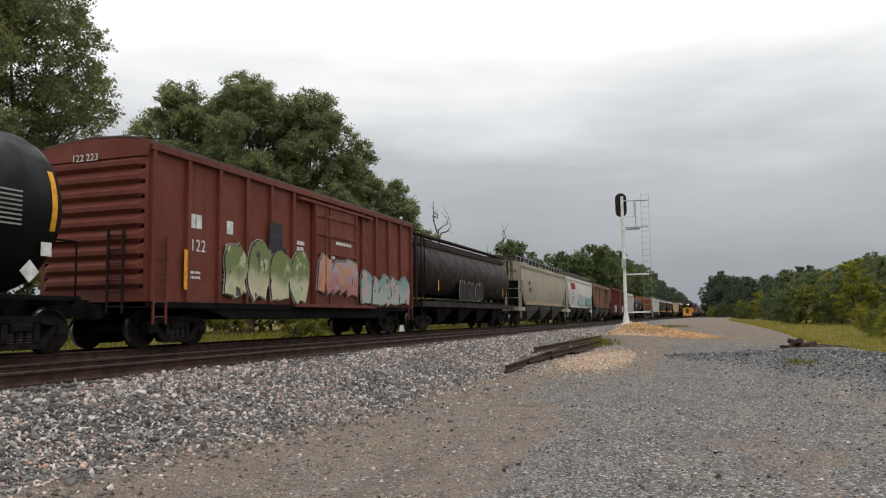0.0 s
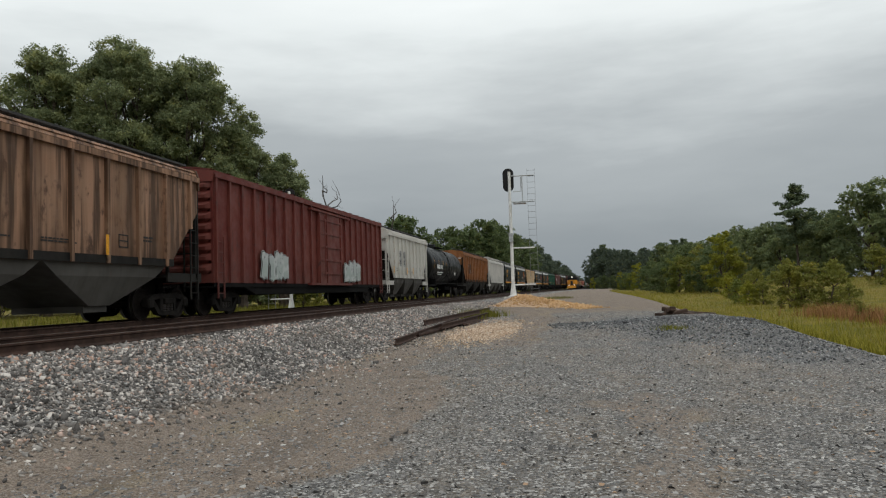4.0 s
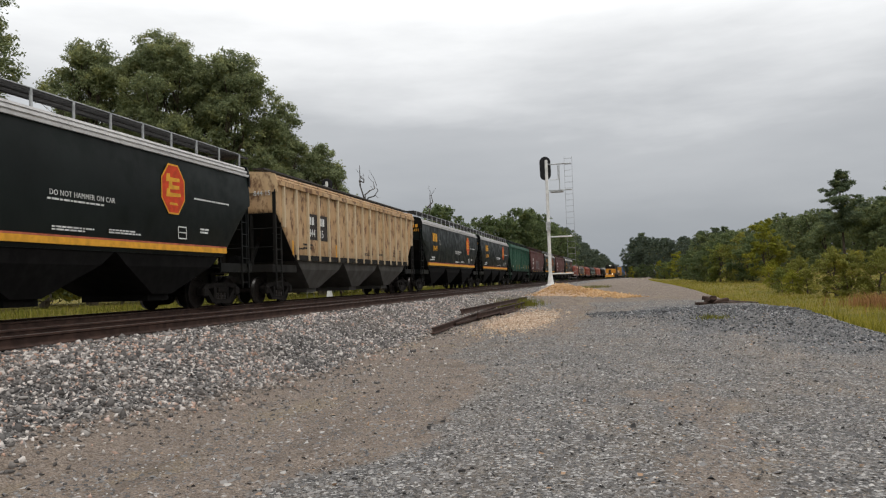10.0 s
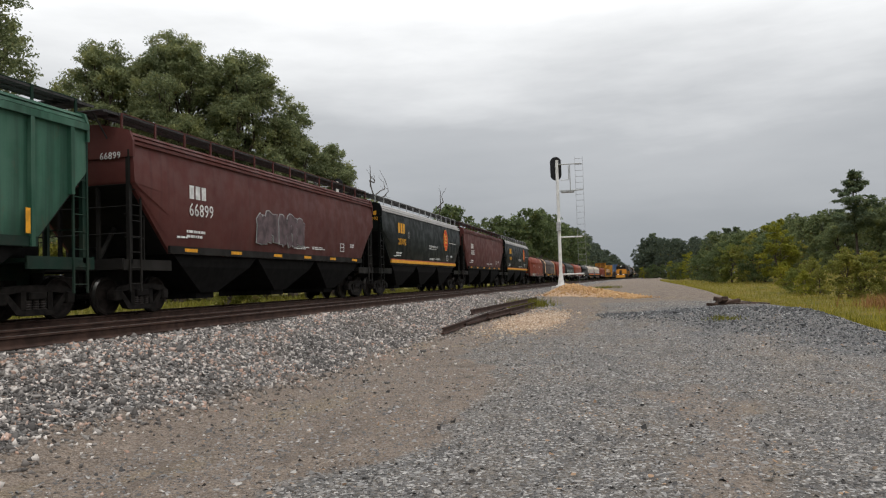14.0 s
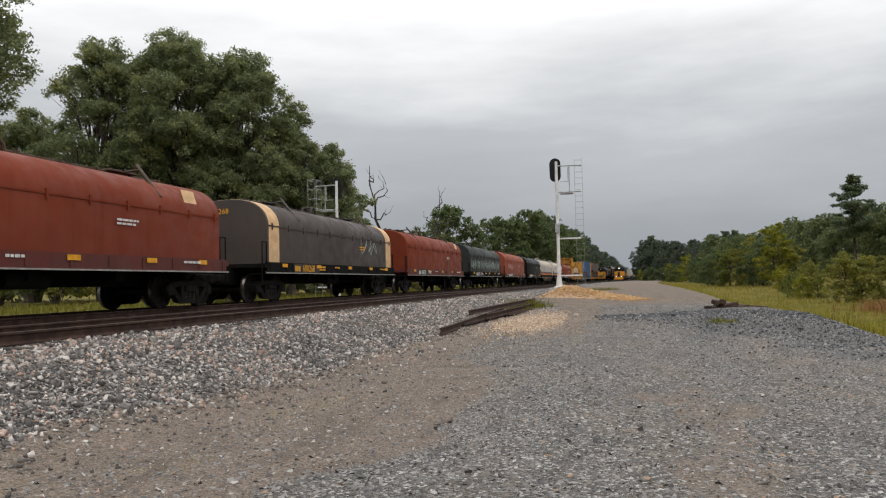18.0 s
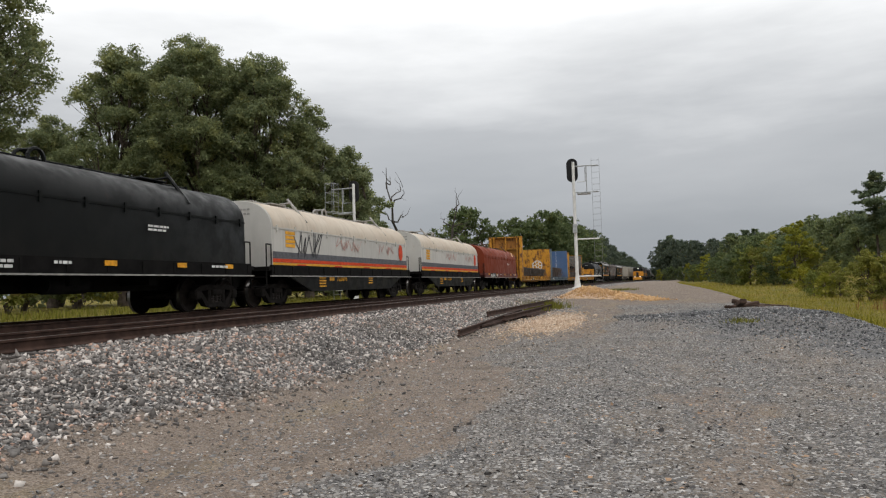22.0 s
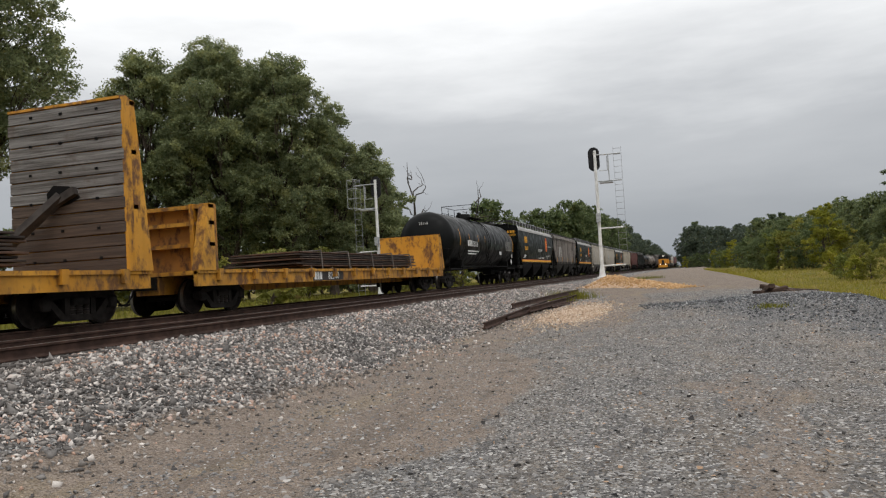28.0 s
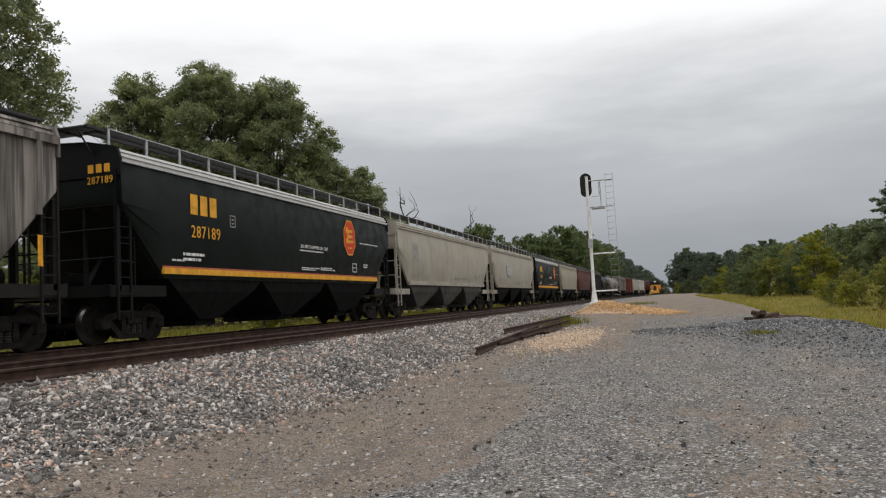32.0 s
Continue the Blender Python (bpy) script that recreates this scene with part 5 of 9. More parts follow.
def boxcar(spec, F, B):
    L, H = B - F, spec.get("H", 4.62)
    car = thing("box_car", spec["label"], "boxcar", "cars of the freight train")
    k = (round(L, 1), H)
    p = spec["paint"]
    part("body", cached(("box_body",) + k, lambda bm: mk_box_shell(bm, L, H)), p, car)
    part("roof", cached(("box_roof",) + k, lambda bm: mk_box_roof(bm, L, H)), spec.get("roof", p), car)
    for y in (-L / 2 - 0.03, L / 2 + 0.03):
        part("gable", cached(("box_gable", H), lambda bm: loft(bm, [[(x, yy, z) for x, z in ((-1.5, H - 0.3), (1.5, H - 0.3), (1.57, H + 0.03), (0.8, H + 0.15), (0, H + 0.19), (-0.8, H + 0.15), (-1.57, H + 0.03))] for yy in (-0.035, 0.035)])), p, car, at=pose(0, y, 0))
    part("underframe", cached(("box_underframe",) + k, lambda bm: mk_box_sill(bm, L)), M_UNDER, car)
    w, yd = 3.1, spec.get("door_y", 0.9)
    n = spec.get("ribs", 14)
    for a in (0, 180):
        turn = pose(0, 0, 0, 0, 0, a)
        d = part("door", cached(("box_door",) + k, lambda bm: mk_box_door(bm, w, H)), spec.get("door", p), car, at=turn @ pose(0, yd, 0))
        part("door_rail", cached(("door_rail",) + k, lambda bm: mk_door_rail(bm, w, H)), p, car, at=turn @ pose(0, yd, 0))
        for i in range(n):
            y = -L / 2 + 0.12 + i * (L - 0.24) / (n - 1)
            if yd - w / 2 - 0.05 < y < yd + w / 2 + 0.05:
                continue
            part("side_post", cached(("box_post",) + k, lambda bm: box(bm, 1.48, 1.575, -0.06, 0.06, 1.06, H - 0.05)), p, car, at=turn @ pose(0, y, 0))
        part("top_chord", cached(("box_chord",) + k, lambda bm: box(bm, 1.48, 1.59, -L / 2, L / 2, H - 0.16, H - 0.03)), p, car, at=turn)
        part("end_wall", cached(("box_end",) + k, lambda bm: mk_end_corrugation(bm, H)), p, car, at=pose(0, -L / 2 if a == 0 else L / 2, 0, 0, 0, a))
        ladder(car, 0.95, (-L / 2 - 0.12) if a == 0 else (L / 2 + 0.12), 0.8, 1.9, 0.42, 6, -90 if a else 90, P_SOOTSHADE)
        ladder(car, 1.56, -L / 2 + 0.15 if a == 0 else L / 2 - 0.55, 0.55, 2.0, 0.42, 6, 0, p)
    truck(car, -L / 2 + 1.6)
    truck(car, L / 2 - 1.6)
    couplings(car, -L / 2 - 0.1, L / 2 + 0.1)
    if "marks" in spec:
        spec["marks"](car, L, 1.484)
    return car


# ---- coil cars: a low trough deck under a barrel-topped hood ----
def hood_ring(w, z0, zs, zt, n=10):
    pts = [(w, z0), (w, zs)]
    for k in range(1, n):
        a = math.pi / 2 * k / n
        pts.append((w * math.cos(a) ** 0.75, zs + (zt - zs) * math.sin(a)))
    pts.append((0, zt))
    return pts + [(-x, z) for x, z in reversed(pts[:-1])]


def mk_hood(bm, L, z0, zs, zt):
    r0 = hood_ring(1.48, z0, zs, zt)
    small = [(x * 0.985, min(z, zt) if z < zs else zs + (z - zs) * 0.985) for x, z in r0]
    loft(bm, [[(x, y, z) for x, z in (small if e else r0)] for y, e in ((-L / 2, 1), (-L / 2 + 0.05, 0), (0, 0), (L / 2 - 0.05, 0), (L / 2, 1))])


def mk_hood_band(bm, z0, zs, zt, w):
    r0 = [(x * 1.006, z if z < zs else z + 0.01) for x, z in hood_ring(1.48, z0, zs, zt)]
    loft(bm, [[(x, y, z) for x, z in r0] for y in (-w / 2, w / 2)])


def mk_hood_seam(bm, L, zs):
    for s in (-1, 1):
        box(bm, s * 1.475, s * 1.50, -L / 2 + 0.05, L / 2 - 0.05, zs - 0.02, zs + 0.03)
        n = int(L / 1.3)
        for i in range(n + 1):
            y = -L / 2 + 0.3 + i * (L - 0.6) / n
            box(bm, s * 1.475, s * 1.515, y - 0.03, y + 0.03, zs - 0.12, zs + 0.10)


def mk_lift(bm, zt):
    box(bm, -0.30, 0.30, -0.55, 0.55, zt + 0.10, zt + 0.15, 0.01)
    for s in (-1, 1):
        tube(bm, (s * 0.62, 0.05, zt + 0.30), (s * 1.40, -0.05, zt - 0.60), 0.05, 6)
        tube(bm, (s * 0.2, 0, zt + 0.12), (s * 0.75, 0, zt + 0.16), 0.03, 5)


def mk_ridge(bm, zt, L):
    box(bm, -0.16, 0.16, -L * 0.43, L * 0.43, zt - 0.03, zt + 0.11, 0.01)
    n = int(L / 1.5)
    for i in range(n + 1):
        y = -L * 0.42 + i * L * 0.84 / n
        box(bm, -0.22, 0.22, y - 0.03, y + 0.03, zt - 0.03, zt + 0.13)


def mk_lift_eye(bm, zt):
    for x in (-0.2, 0.2):
        pts = [(x, 0.24 * math.cos(a), zt + 0.05 + 0.27 * math.sin(a)) for a in [math.pi * k / 8 for k in range(9)]]
        pipe(bm, pts, 0.045, 6)
    tube(bm, (-0.2, 0.0, zt + 0.31), (0.2, 0.0, zt + 0.31), 0.04, 6)


def mk_coil_deck(bm, L):
    box(bm, -1.55, 1.55, -L / 2 - 0.35, L / 2 + 0.35, 1.16, 1.28)
    box(bm, -1.56, -1.48, -L / 2 - 0.2, L / 2 + 0.2, 1.0, 1.34)
    box(bm, 1.48, 1.56, -L / 2 - 0.2, L / 2 + 0.2, 1.0, 1.34)
    n = int(L / 1.2)
    for i in range(n + 1):
        y = -L / 2 + i * L / n
        box(bm, -1.58, 1.58, y - 0.04, y + 0.04, 1.04, 1.3)


def coil_sill(car, L, deep, material):
    k = round(L, 1)
    if deep:
        for a in (0, 180):
            part("side_girder", cached(("side_girder", k), lambda bm: slab(bm, [(-L / 2 + 0.5, 1.15), (-L / 2 + 2.8, 0.45), (L / 2 - 2.8, 0.45), (L / 2 - 0.5, 1.15)], 1.46, 1.54)), material, car, "black fish-bellied side girder", at=pose(0, 0, 0, 0, 0, a))
    part("centre_sill", cached(("centre_sill", k), lambda bm: box(bm, -0.35, 0.35, -L / 2 - 0.5, L / 2 + 0.5, 0.62, 1.16)), M_UNDER, car)
    for y in (-L * 0.2, 0, L * 0.2):
        part("cross_bearer", cached(("cross_bearer",), lambda bm: box(bm, -1.2, 1.2, -0.15, 0.15, 0.75, 1.16)), M_UNDER, car, at=pose(0, y, 0))
    part("air_reservoir", cached(("air_reservoir",), lambda bm: lathe_y(bm, [(-0.6, 0.02), (-0.6, 0.2), (0.6, 0.2), (0.6, 0.02)], 12, 0.78, 0.9), 40), M_UNDER, car)


def mk_end_posts(bm):
    for s in (-1, 1):
        pipe(bm, [(s * 1.45, 0.0, 0.6), (s * 1.45, 0.0, 2.0), (s * 1.45, 0.32, 2.0), (s * 1.45, 0.32, 1.2)], 0.022, 5)
        for z in (0.65, 0.95):
            tube(bm, (s * 1.45, 0, z), (s * 1.0, 0, z), 0.02, 5)
    lathe_y(bm, [(0.05, 0.02), (0.05, 0.24), (0.08, 0.24), (0.08, 0.02)], 16, 1.95, -0.7)
    tube(bm, (-0.7, 0.1, 1.2), (-0.7, 0.1, 1.95), 0.03, 5)


def coil(spec, F, B):
    L = B - F
    z0, zs, zt = 1.28, spec.get("zs", 2.55), spec.get("zt", 3.48)
    car = thing("coil_car", spec["label"], "coil car", "cars of the freight train")
    k = (round(L, 1), zs, zt)
    part("hood", cached(("hood",) + k, lambda bm: mk_hood(bm, L, z0, zs, zt), 30), spec["paint"], car)
    part("hood_seam", cached(("hood_seam",) + k, lambda bm: mk_hood_seam(bm, L, zs)), spec.get("seam", spec["paint"]), car)
    if "top" in spec:
        def mk_top(bm):
            r0 = [(x * 1.004, z + 0.006) for x, z in hood_ring(1.48, z0, zs, zt) if z >= zs - 0.01]
            loft(bm, [[(x, y, z) for x, z in r0] for y in (-L / 2 + 0.06, L / 2 - 0.06)], closed=False)
        part("hood_top", cached(("hood_top",) + k, mk_top, 30), spec["top"], car, "rust-tinted cream hood top")
    for y in (-L * 0.30, L * 0.30):
        part("lifting_bracket", cached(("lifting_bracket", zt), lambda bm: mk_lift(bm, zt)), spec.get("bracket", spec["paint"]), car, at=pose(0, y, 0))
    part("ridge_beam", cached(("ridge_beam", zt, round(L, 1)), lambda bm: mk_ridge(bm, zt, L)), spec.get("bracket", spec["paint"]), car)
    part("lifting_eye", cached(("lifting_eye", zt), lambda bm: mk_lift_eye(bm, zt)), spec.get("bracket", spec["paint"]), car)
    part("deck", cached(("coil_deck", round(L, 1)), lambda bm: mk_coil_deck(bm, L)), spec.get("deck", M_UNDER), car)
    part("deck_edge", cached(("deck_edge", round(L, 1)), lambda bm: [box(bm, s * 1.57 - 0.02, s * 1.57 + 0.02, -L / 2 - 0.3, L / 2 + 0.3, 0.965, 1.0) for s in (-1, 1)]), M_GALVDULL, car, "pale worn deck edge")
    deep = spec.get("deep", False)
    coil_sill(car, L, deep, spec.get("sill", M_UNDER))
    for s, a in ((-1, 0), (1, 180)):
        part("end_grab", cached(("end_grab",), mk_end_posts, 40), M_UNDER, car, at=pose(0, s * (L / 2 + 0.35), 0, 0, 0, a))
    truck(car, -L / 2 + 0.95)
    truck(car, L / 2 - 0.95)
    couplings(car, -L / 2 - 0.55, L / 2 + 0.55)
    if "marks" in spec:
        spec["marks"](car, L, 1.486)
    return car


# ---- bulkhead flat cars ----
def mk_flat_deck(bm, L):
    box(bm, -1.5, 1.5, -L / 2, L / 2, 1.02, 1.12)
    for s in (-1, 1):
        box(bm, s * 1.46 - 0.06, s * 1.46 + 0.06, -L / 2, L / 2, 0.72, 1.10)
        box(bm, s * 1.50 - 0.08, s * 1.50 + 0.08, -L / 2, L / 2, 1.05, 1.14)
        n = 12
        for i in range(n):
            y = -L / 2 + 0.9 + i * (L - 1.8) / (n - 1)
            box(bm, s * 1.58 - 0.06, s * 1.58 + 0.06, y - 0.09, y + 0.09, 0.86, 1.16)
    box(bm, -0.35, 0.35, -L / 2, L / 2, 0.55, 1.0)


def mk_upright(bm, h):
    loft(bm, [[(-0.14, -0.08, z), (0.14, -0.08, z), (0.14, y, z), (-0.14, y, z)] for z, y in ((1.12, -0.75), (1.12 + h, -0.30))])


def bulkhead(car, y, turn, w, h, material, ribs=3):
    """Face towards +y at y = 0, uprights, ribs and crossbeams behind."""
    at = pose(0, y, 0, 0, 0, turn)
    wall = part("bulkhead", cached(("bulkhead", w, h), lambda bm: box(bm, -w, w, -0.08, 0.0, 1.12, 1.12 + h)), P_RUSTYEL if material is P_YELLOW else material, car, at=at)
    for x in (-w + 0.14, w - 0.14):
        part("upright", cached(("upright", h), lambda bm: mk_upright(bm, h)), material, wall, at=pose(x, 0, 0))
    for i in range(ribs):
        x = -w + 0.5 + i * (2 * w - 1.0) / max(1, ribs - 1)
        part("rib", cached(("bulkhead_rib", h), lambda bm: box(bm, -0.06, 0.06, -0.36, -0.08, 1.12, 1.12 + h)), material, wall, at=pose(x, 0, 0))
    for z in (h * 0.36, h * 0.68, h - 0.12):
        part("crossbeam", cached(("crossbeam", w), lambda bm: box(bm, -w, w, -0.32, -0.08, 1.12, 1.22)), material, wall, at=pose(0, 0, z))
    return wall


def slab_y(bm, pts, y0, y1):
    loft(bm, [[(x, y, z) for x, z in pts] for y in (y0, y1)])


def mk_facing(bm, w, h):
    box(bm, -w, w, 0.004, 0.03, 1.14, 1.10 + h)


def mk_binder(bm, w, zt, lean):
    pipe(bm, [(1.56, -lean, 1.08), (w + 0.09, 0, zt + 0.02), (-w - 0.09, 0, zt + 0.02), (-1.56, -lean, 1.08)], 0.024, 5)


def mk_emblem_wheel(bm, r):
    n = 28
    def ring(ra, rb):
        v0 = [bm.verts.new((ra * math.cos(2 * math.pi * i / n), -0.034, ra * math.sin(2 * math.pi * i / n))) for i in range(n)]
        v1 = [bm.verts.new((rb * math.cos(2 * math.pi * i / n), -0.034, rb * math.sin(2 * math.pi * i / n))) for i in range(n)]
        for i in range(n):
            bm.faces.new((v0[i], v0[(i + 1) % n], v1[(i + 1) % n], v1[i]))
    ring(r * 0.84, r)
    ring(r * 0.25, r * 0.38)
    for k in range(6):
        a = k * math.pi / 3
        c, s = math.cos(a), math.sin(a)
        o = (-s * 0.045, c * 0.045)
        p, q = (c * r * 0.36, s * r * 0.36), (c * r * 0.86, s * r * 0.86)
        bm.faces.new([bm.verts.new((x, -0.034, z)) for x, z in ((p[0] + o[0], p[1] + o[1]), (q[0] + o[0], q[1] + o[1]), (q[0] - o[0], q[1] - o[1]), (p[0] - o[0], p[1] - o[1]))])


def flat(spec, F, B):
    L = B - F
    car = thing("flat_car", spec["label"], "flatcar", "cars of the freight train")
    part("deck", cached(("flat_deck", round(L, 1)), lambda bm: mk_flat_deck(bm, L)), spec["paint"], car)
    for y, turn, sp in ((-L / 2 + 0.75, 0, spec["front"]), (L / 2 - 0.75, 180, spec["rear"])):
        h, w = sp["h"], 1.62
        bulkhead(car, y, turn, w, h, sp.get("back", spec["paint"]), sp.get("ribs", 3))
        if "face" in sp:
            part("bulkhead_face", cached(("bulkhead_face", w, h), lambda bm: mk_facing(bm, w, h)), sp["face"], car, sp.get("face_label", ""), at=pose(0, y, 0, 0, 0, turn))
        if sp.get("boards"):
            n = sp["boards"]
            for i in range(n):
                z = 1.15 + i * (h - 0.05) / n
                part("plank", cached(("plank", n, h), lambda bm: box(bm, -w + 0.02, w - 0.02, 0.004, 0.07, 0.012, (h - 0.05) / n - 0.016, 0.006)), M_BROWNWOOD if i < n * 0.4 else M_OLDWOOD, car, at=pose(0.012 * math.sin(i * 5.1), y, z, 0, 0.25 * math.sin(i * 2.7), turn + 0.4 * math.sin(i * 3.3)))
        if sp.get("boards"):
            for i in range(6):
                for k2 in (-0.9, 0.1, 0.95):
                    part("bolt", cached(("plank_bolt",), lambda bm: box(bm, -0.04, 0.04, 0.07, 0.085, -0.03, 0.03)), M_UNDER, car, at=pose(0, y, 0, 0, 0, turn) @ pose(k2 + 0.05 * math.sin(i * 7), 0, 1.45 + i * (h - 0.5) / 5))
            part("top_cap", cached(("top_cap", h), lambda bm: box(bm, -w, w, -0.1, 0.06, 1.12 + h, 1.18 + h)), spec["paint"], car, at=pose(0, y, 0, 0, 0, turn))
            part("edge_post", cached(("edge_post", h), lambda bm: box(bm, -w - 0.03, -w + 0.05, -0.12, 0.075, 1.12, 1.14 + h)), spec["paint"], car, at=pose(0, y, 0, 0, 0, turn))
            part("broken_hole", cached(("broken_hole",), lambda bm: slab_y(bm, [(-0.5, 2.85), (-0.2, 3.12), (0.25, 3.18), (0.45, 3.0), (0.42, 2.72), (0.1, 2.66), (-0.2, 2.72)], 0.072, 0.076)), M_UNDER, car, "ragged dark hole", at=pose(-0.1, y, 0, 0, 0, turn))
            part("loose_beam", cached(("loose_beam",), lambda bm: [tube(bm, (0.0, 0.12, 2.90), (1.45, 0.95, 1.32), 0.14, 4), tube(bm, (-0.42, 0.12, 3.0), (0.15, 0.12, 2.76), 0.13, 4)]), M_DARKWOOD, car, "broken timber leaning on the wall", at=pose(-0.1, y, 0, 0, 0, turn))
        if sp.get("seam"):
            part("weld_line", cached(("weld_line", h), lambda bm: box(bm, -0.015, 0.015, 0.03, 0.036, 1.2, 1.1 + h)), M_WHITE, car, at=pose(0, y, 0, 0, 0, turn))
    if spec.get("wheel"):
        part("emblem", cached(("emblem_wheel",), lambda bm: mk_emblem_wheel(bm, 0.62)), M_WHITE, car, "white spoked wheel painted on the bulkhead", at=pose(0.1, L / 2 - 0.75, 2.55))
    y0, y1 = spec["load_span"]
    lay = spec["layers"]
    Ls = (y1 - y0) * L
    yc = (y0 + y1) / 2 * L
    rnd, t_, w_ = random.Random(spec.get("seed", 1)), spec["t"], spec.get("w", 1.25)
    for i in range(7):
        part("bearer", cached(("bearer", w_), lambda bm: box(bm, -w_, w_, -0.06, 0.06, 1.14, 1.24)), M_OLDWOOD, car, at=pose(0, yc - Ls / 2 + 0.8 + i * (Ls - 1.6) / 6, 0))
    for k in range(lay):
        part("steel_plate", cached(("steel_plate", round(Ls, 1), t_, w_), lambda bm: box(bm, -w_, w_, -Ls / 2, Ls / 2, 0, t_ * 0.66, 0.008)), spec.get("load", M_PLATE) if k % 3 else M_PLATE2, car, at=pose(rnd.uniform(-0.04, 0.05), yc + rnd.uniform(-0.2, 0.2), 1.24 + k * t_, 0, 0, rnd.uniform(-0.15, 0.15)))
    n = spec.get("binders", 6)
    zt = 1.24 + lay * spec["t"]
    for i in range(n):
        part("binder", cached(("binder", round(zt, 2), spec.get("w", 1.25)), lambda bm: mk_binder(bm, spec.get("w", 1.25), zt, 0.25)), M_BINDER, car, at=pose(0, yc - Ls / 2 + Ls * (i + 0.6) / n, 0))
    truck(car, -L / 2 + 1.7)
    truck(car, L / 2 - 1.7)
    couplings(car, -L / 2 - 0.05, L / 2 + 0.05)
    if "marks" in spec:
        spec["marks"](car, L, 1.545)
    return car


M_DARKWOOD = plain("wet_dark_timber", (0.040, 0.033, 0.029), 0.9, 0, 0.4, 4.0)
M_BINDER = plain("worn_steel_strapping", (0.085, 0.072, 0.062), 0.6, 0.4, 0.3)


# ---- the tubular hopper ----
P_TUBROOF = paint("rusty_brown_roof_paint", (0.034, 0.021, 0.018), (0.05, 0.030, 0.026), 0.4, (0.06, 0.025, 0.016), 0.0)
def mk_tub(bm, L):
    def ring(y, k):
        pts = []
        for i in range(20):
            a = radians(-52 + 284 * i / 19)
            pts.append((1.60 * k * math.cos(a), y, 2.85 + 1.42 * k * math.sin(a)))
        return pts
    h = L / 2
    loft(bm, [ring(-h, 0.55), ring(-h + 0.22, 0.80), ring(-h + 0.6, 0.94), ring(-h + 1.1, 1.0), ring(0, 1.0), ring(h - 1.1, 1.0), ring(h - 0.6, 0.94), ring(h - 0.22, 0.80), ring(h, 0.55)])


def mk_tub_sill(bm, L):
    box(bm, -1.56, 1.56, -L / 2 - 0.3, L / 2 + 0.3, 1.14, 1.38)
    for s in (-1, 1):
        for x in (-1.2, 1.2, -0.5, 0.5):
            box(bm, x - 0.05, x + 0.05, s * (L / 2 + 0.2) - 0.05, s * (L / 2 + 0.2) + 0.05, 1.1, 4.3)


def mk_tub_roof(bm, L):
    loft(bm, [[(x, y, z) for x, z in ((-1.02, 4.0), (-1.06, 4.16), (-0.7, 4.40), (0.7, 4.40), (1.06, 4.16), (1.02, 4.0))] for y in (-L / 2 + 0.1, L / 2 - 0.1)])


def tubular(spec, F, B):
    L = B - F
    car = thing("covered_hopper", spec["label"], "freight car", "cars of the freight train")
    part("body", cached(("tub", round(L, 1)), lambda bm: mk_tub(bm, L), 35), spec["paint"], car)
    part("end_frame", cached(("tub_sill", round(L, 1)), lambda bm: mk_tub_sill(bm, L)), spec["paint"], car)
    part("roof", cached(("tub_roof", round(L, 1)), lambda bm: mk_tub_roof(bm, L)), P_TUBROOF, car, "rust-brown roof deck")
    part("running_board", cached(("running_board", round(L, 1)), lambda bm: mk_walk(bm, L)), P_TUBROOF, car, at=pose(0, 0, -0.22))
    for i in range(4):
        w = (L - 3.2) / 8
        part("hopper_chute", cached(("hopper_chute", round(w, 2)), lambda bm: mk_chute(bm, w)), M_UNDER, car, at=pose(0, -(L - 3.2) / 2 + w * (2 * i + 1), 0))
    for s in (-1, 1):
        ladder(car, 1.5, s * (L / 2 + 0.1) - 0.2, 0.55, 3.7, 0.4, 10, 0, M_UNDER)
    truck(car, -L / 2 + 0.95)
    truck(car, L / 2 - 0.95)
    couplings(car, -L / 2 - 0.25, L / 2 + 0.25)
    if "marks" in spec:
        spec["marks"](car, L, 1.6)
    return car


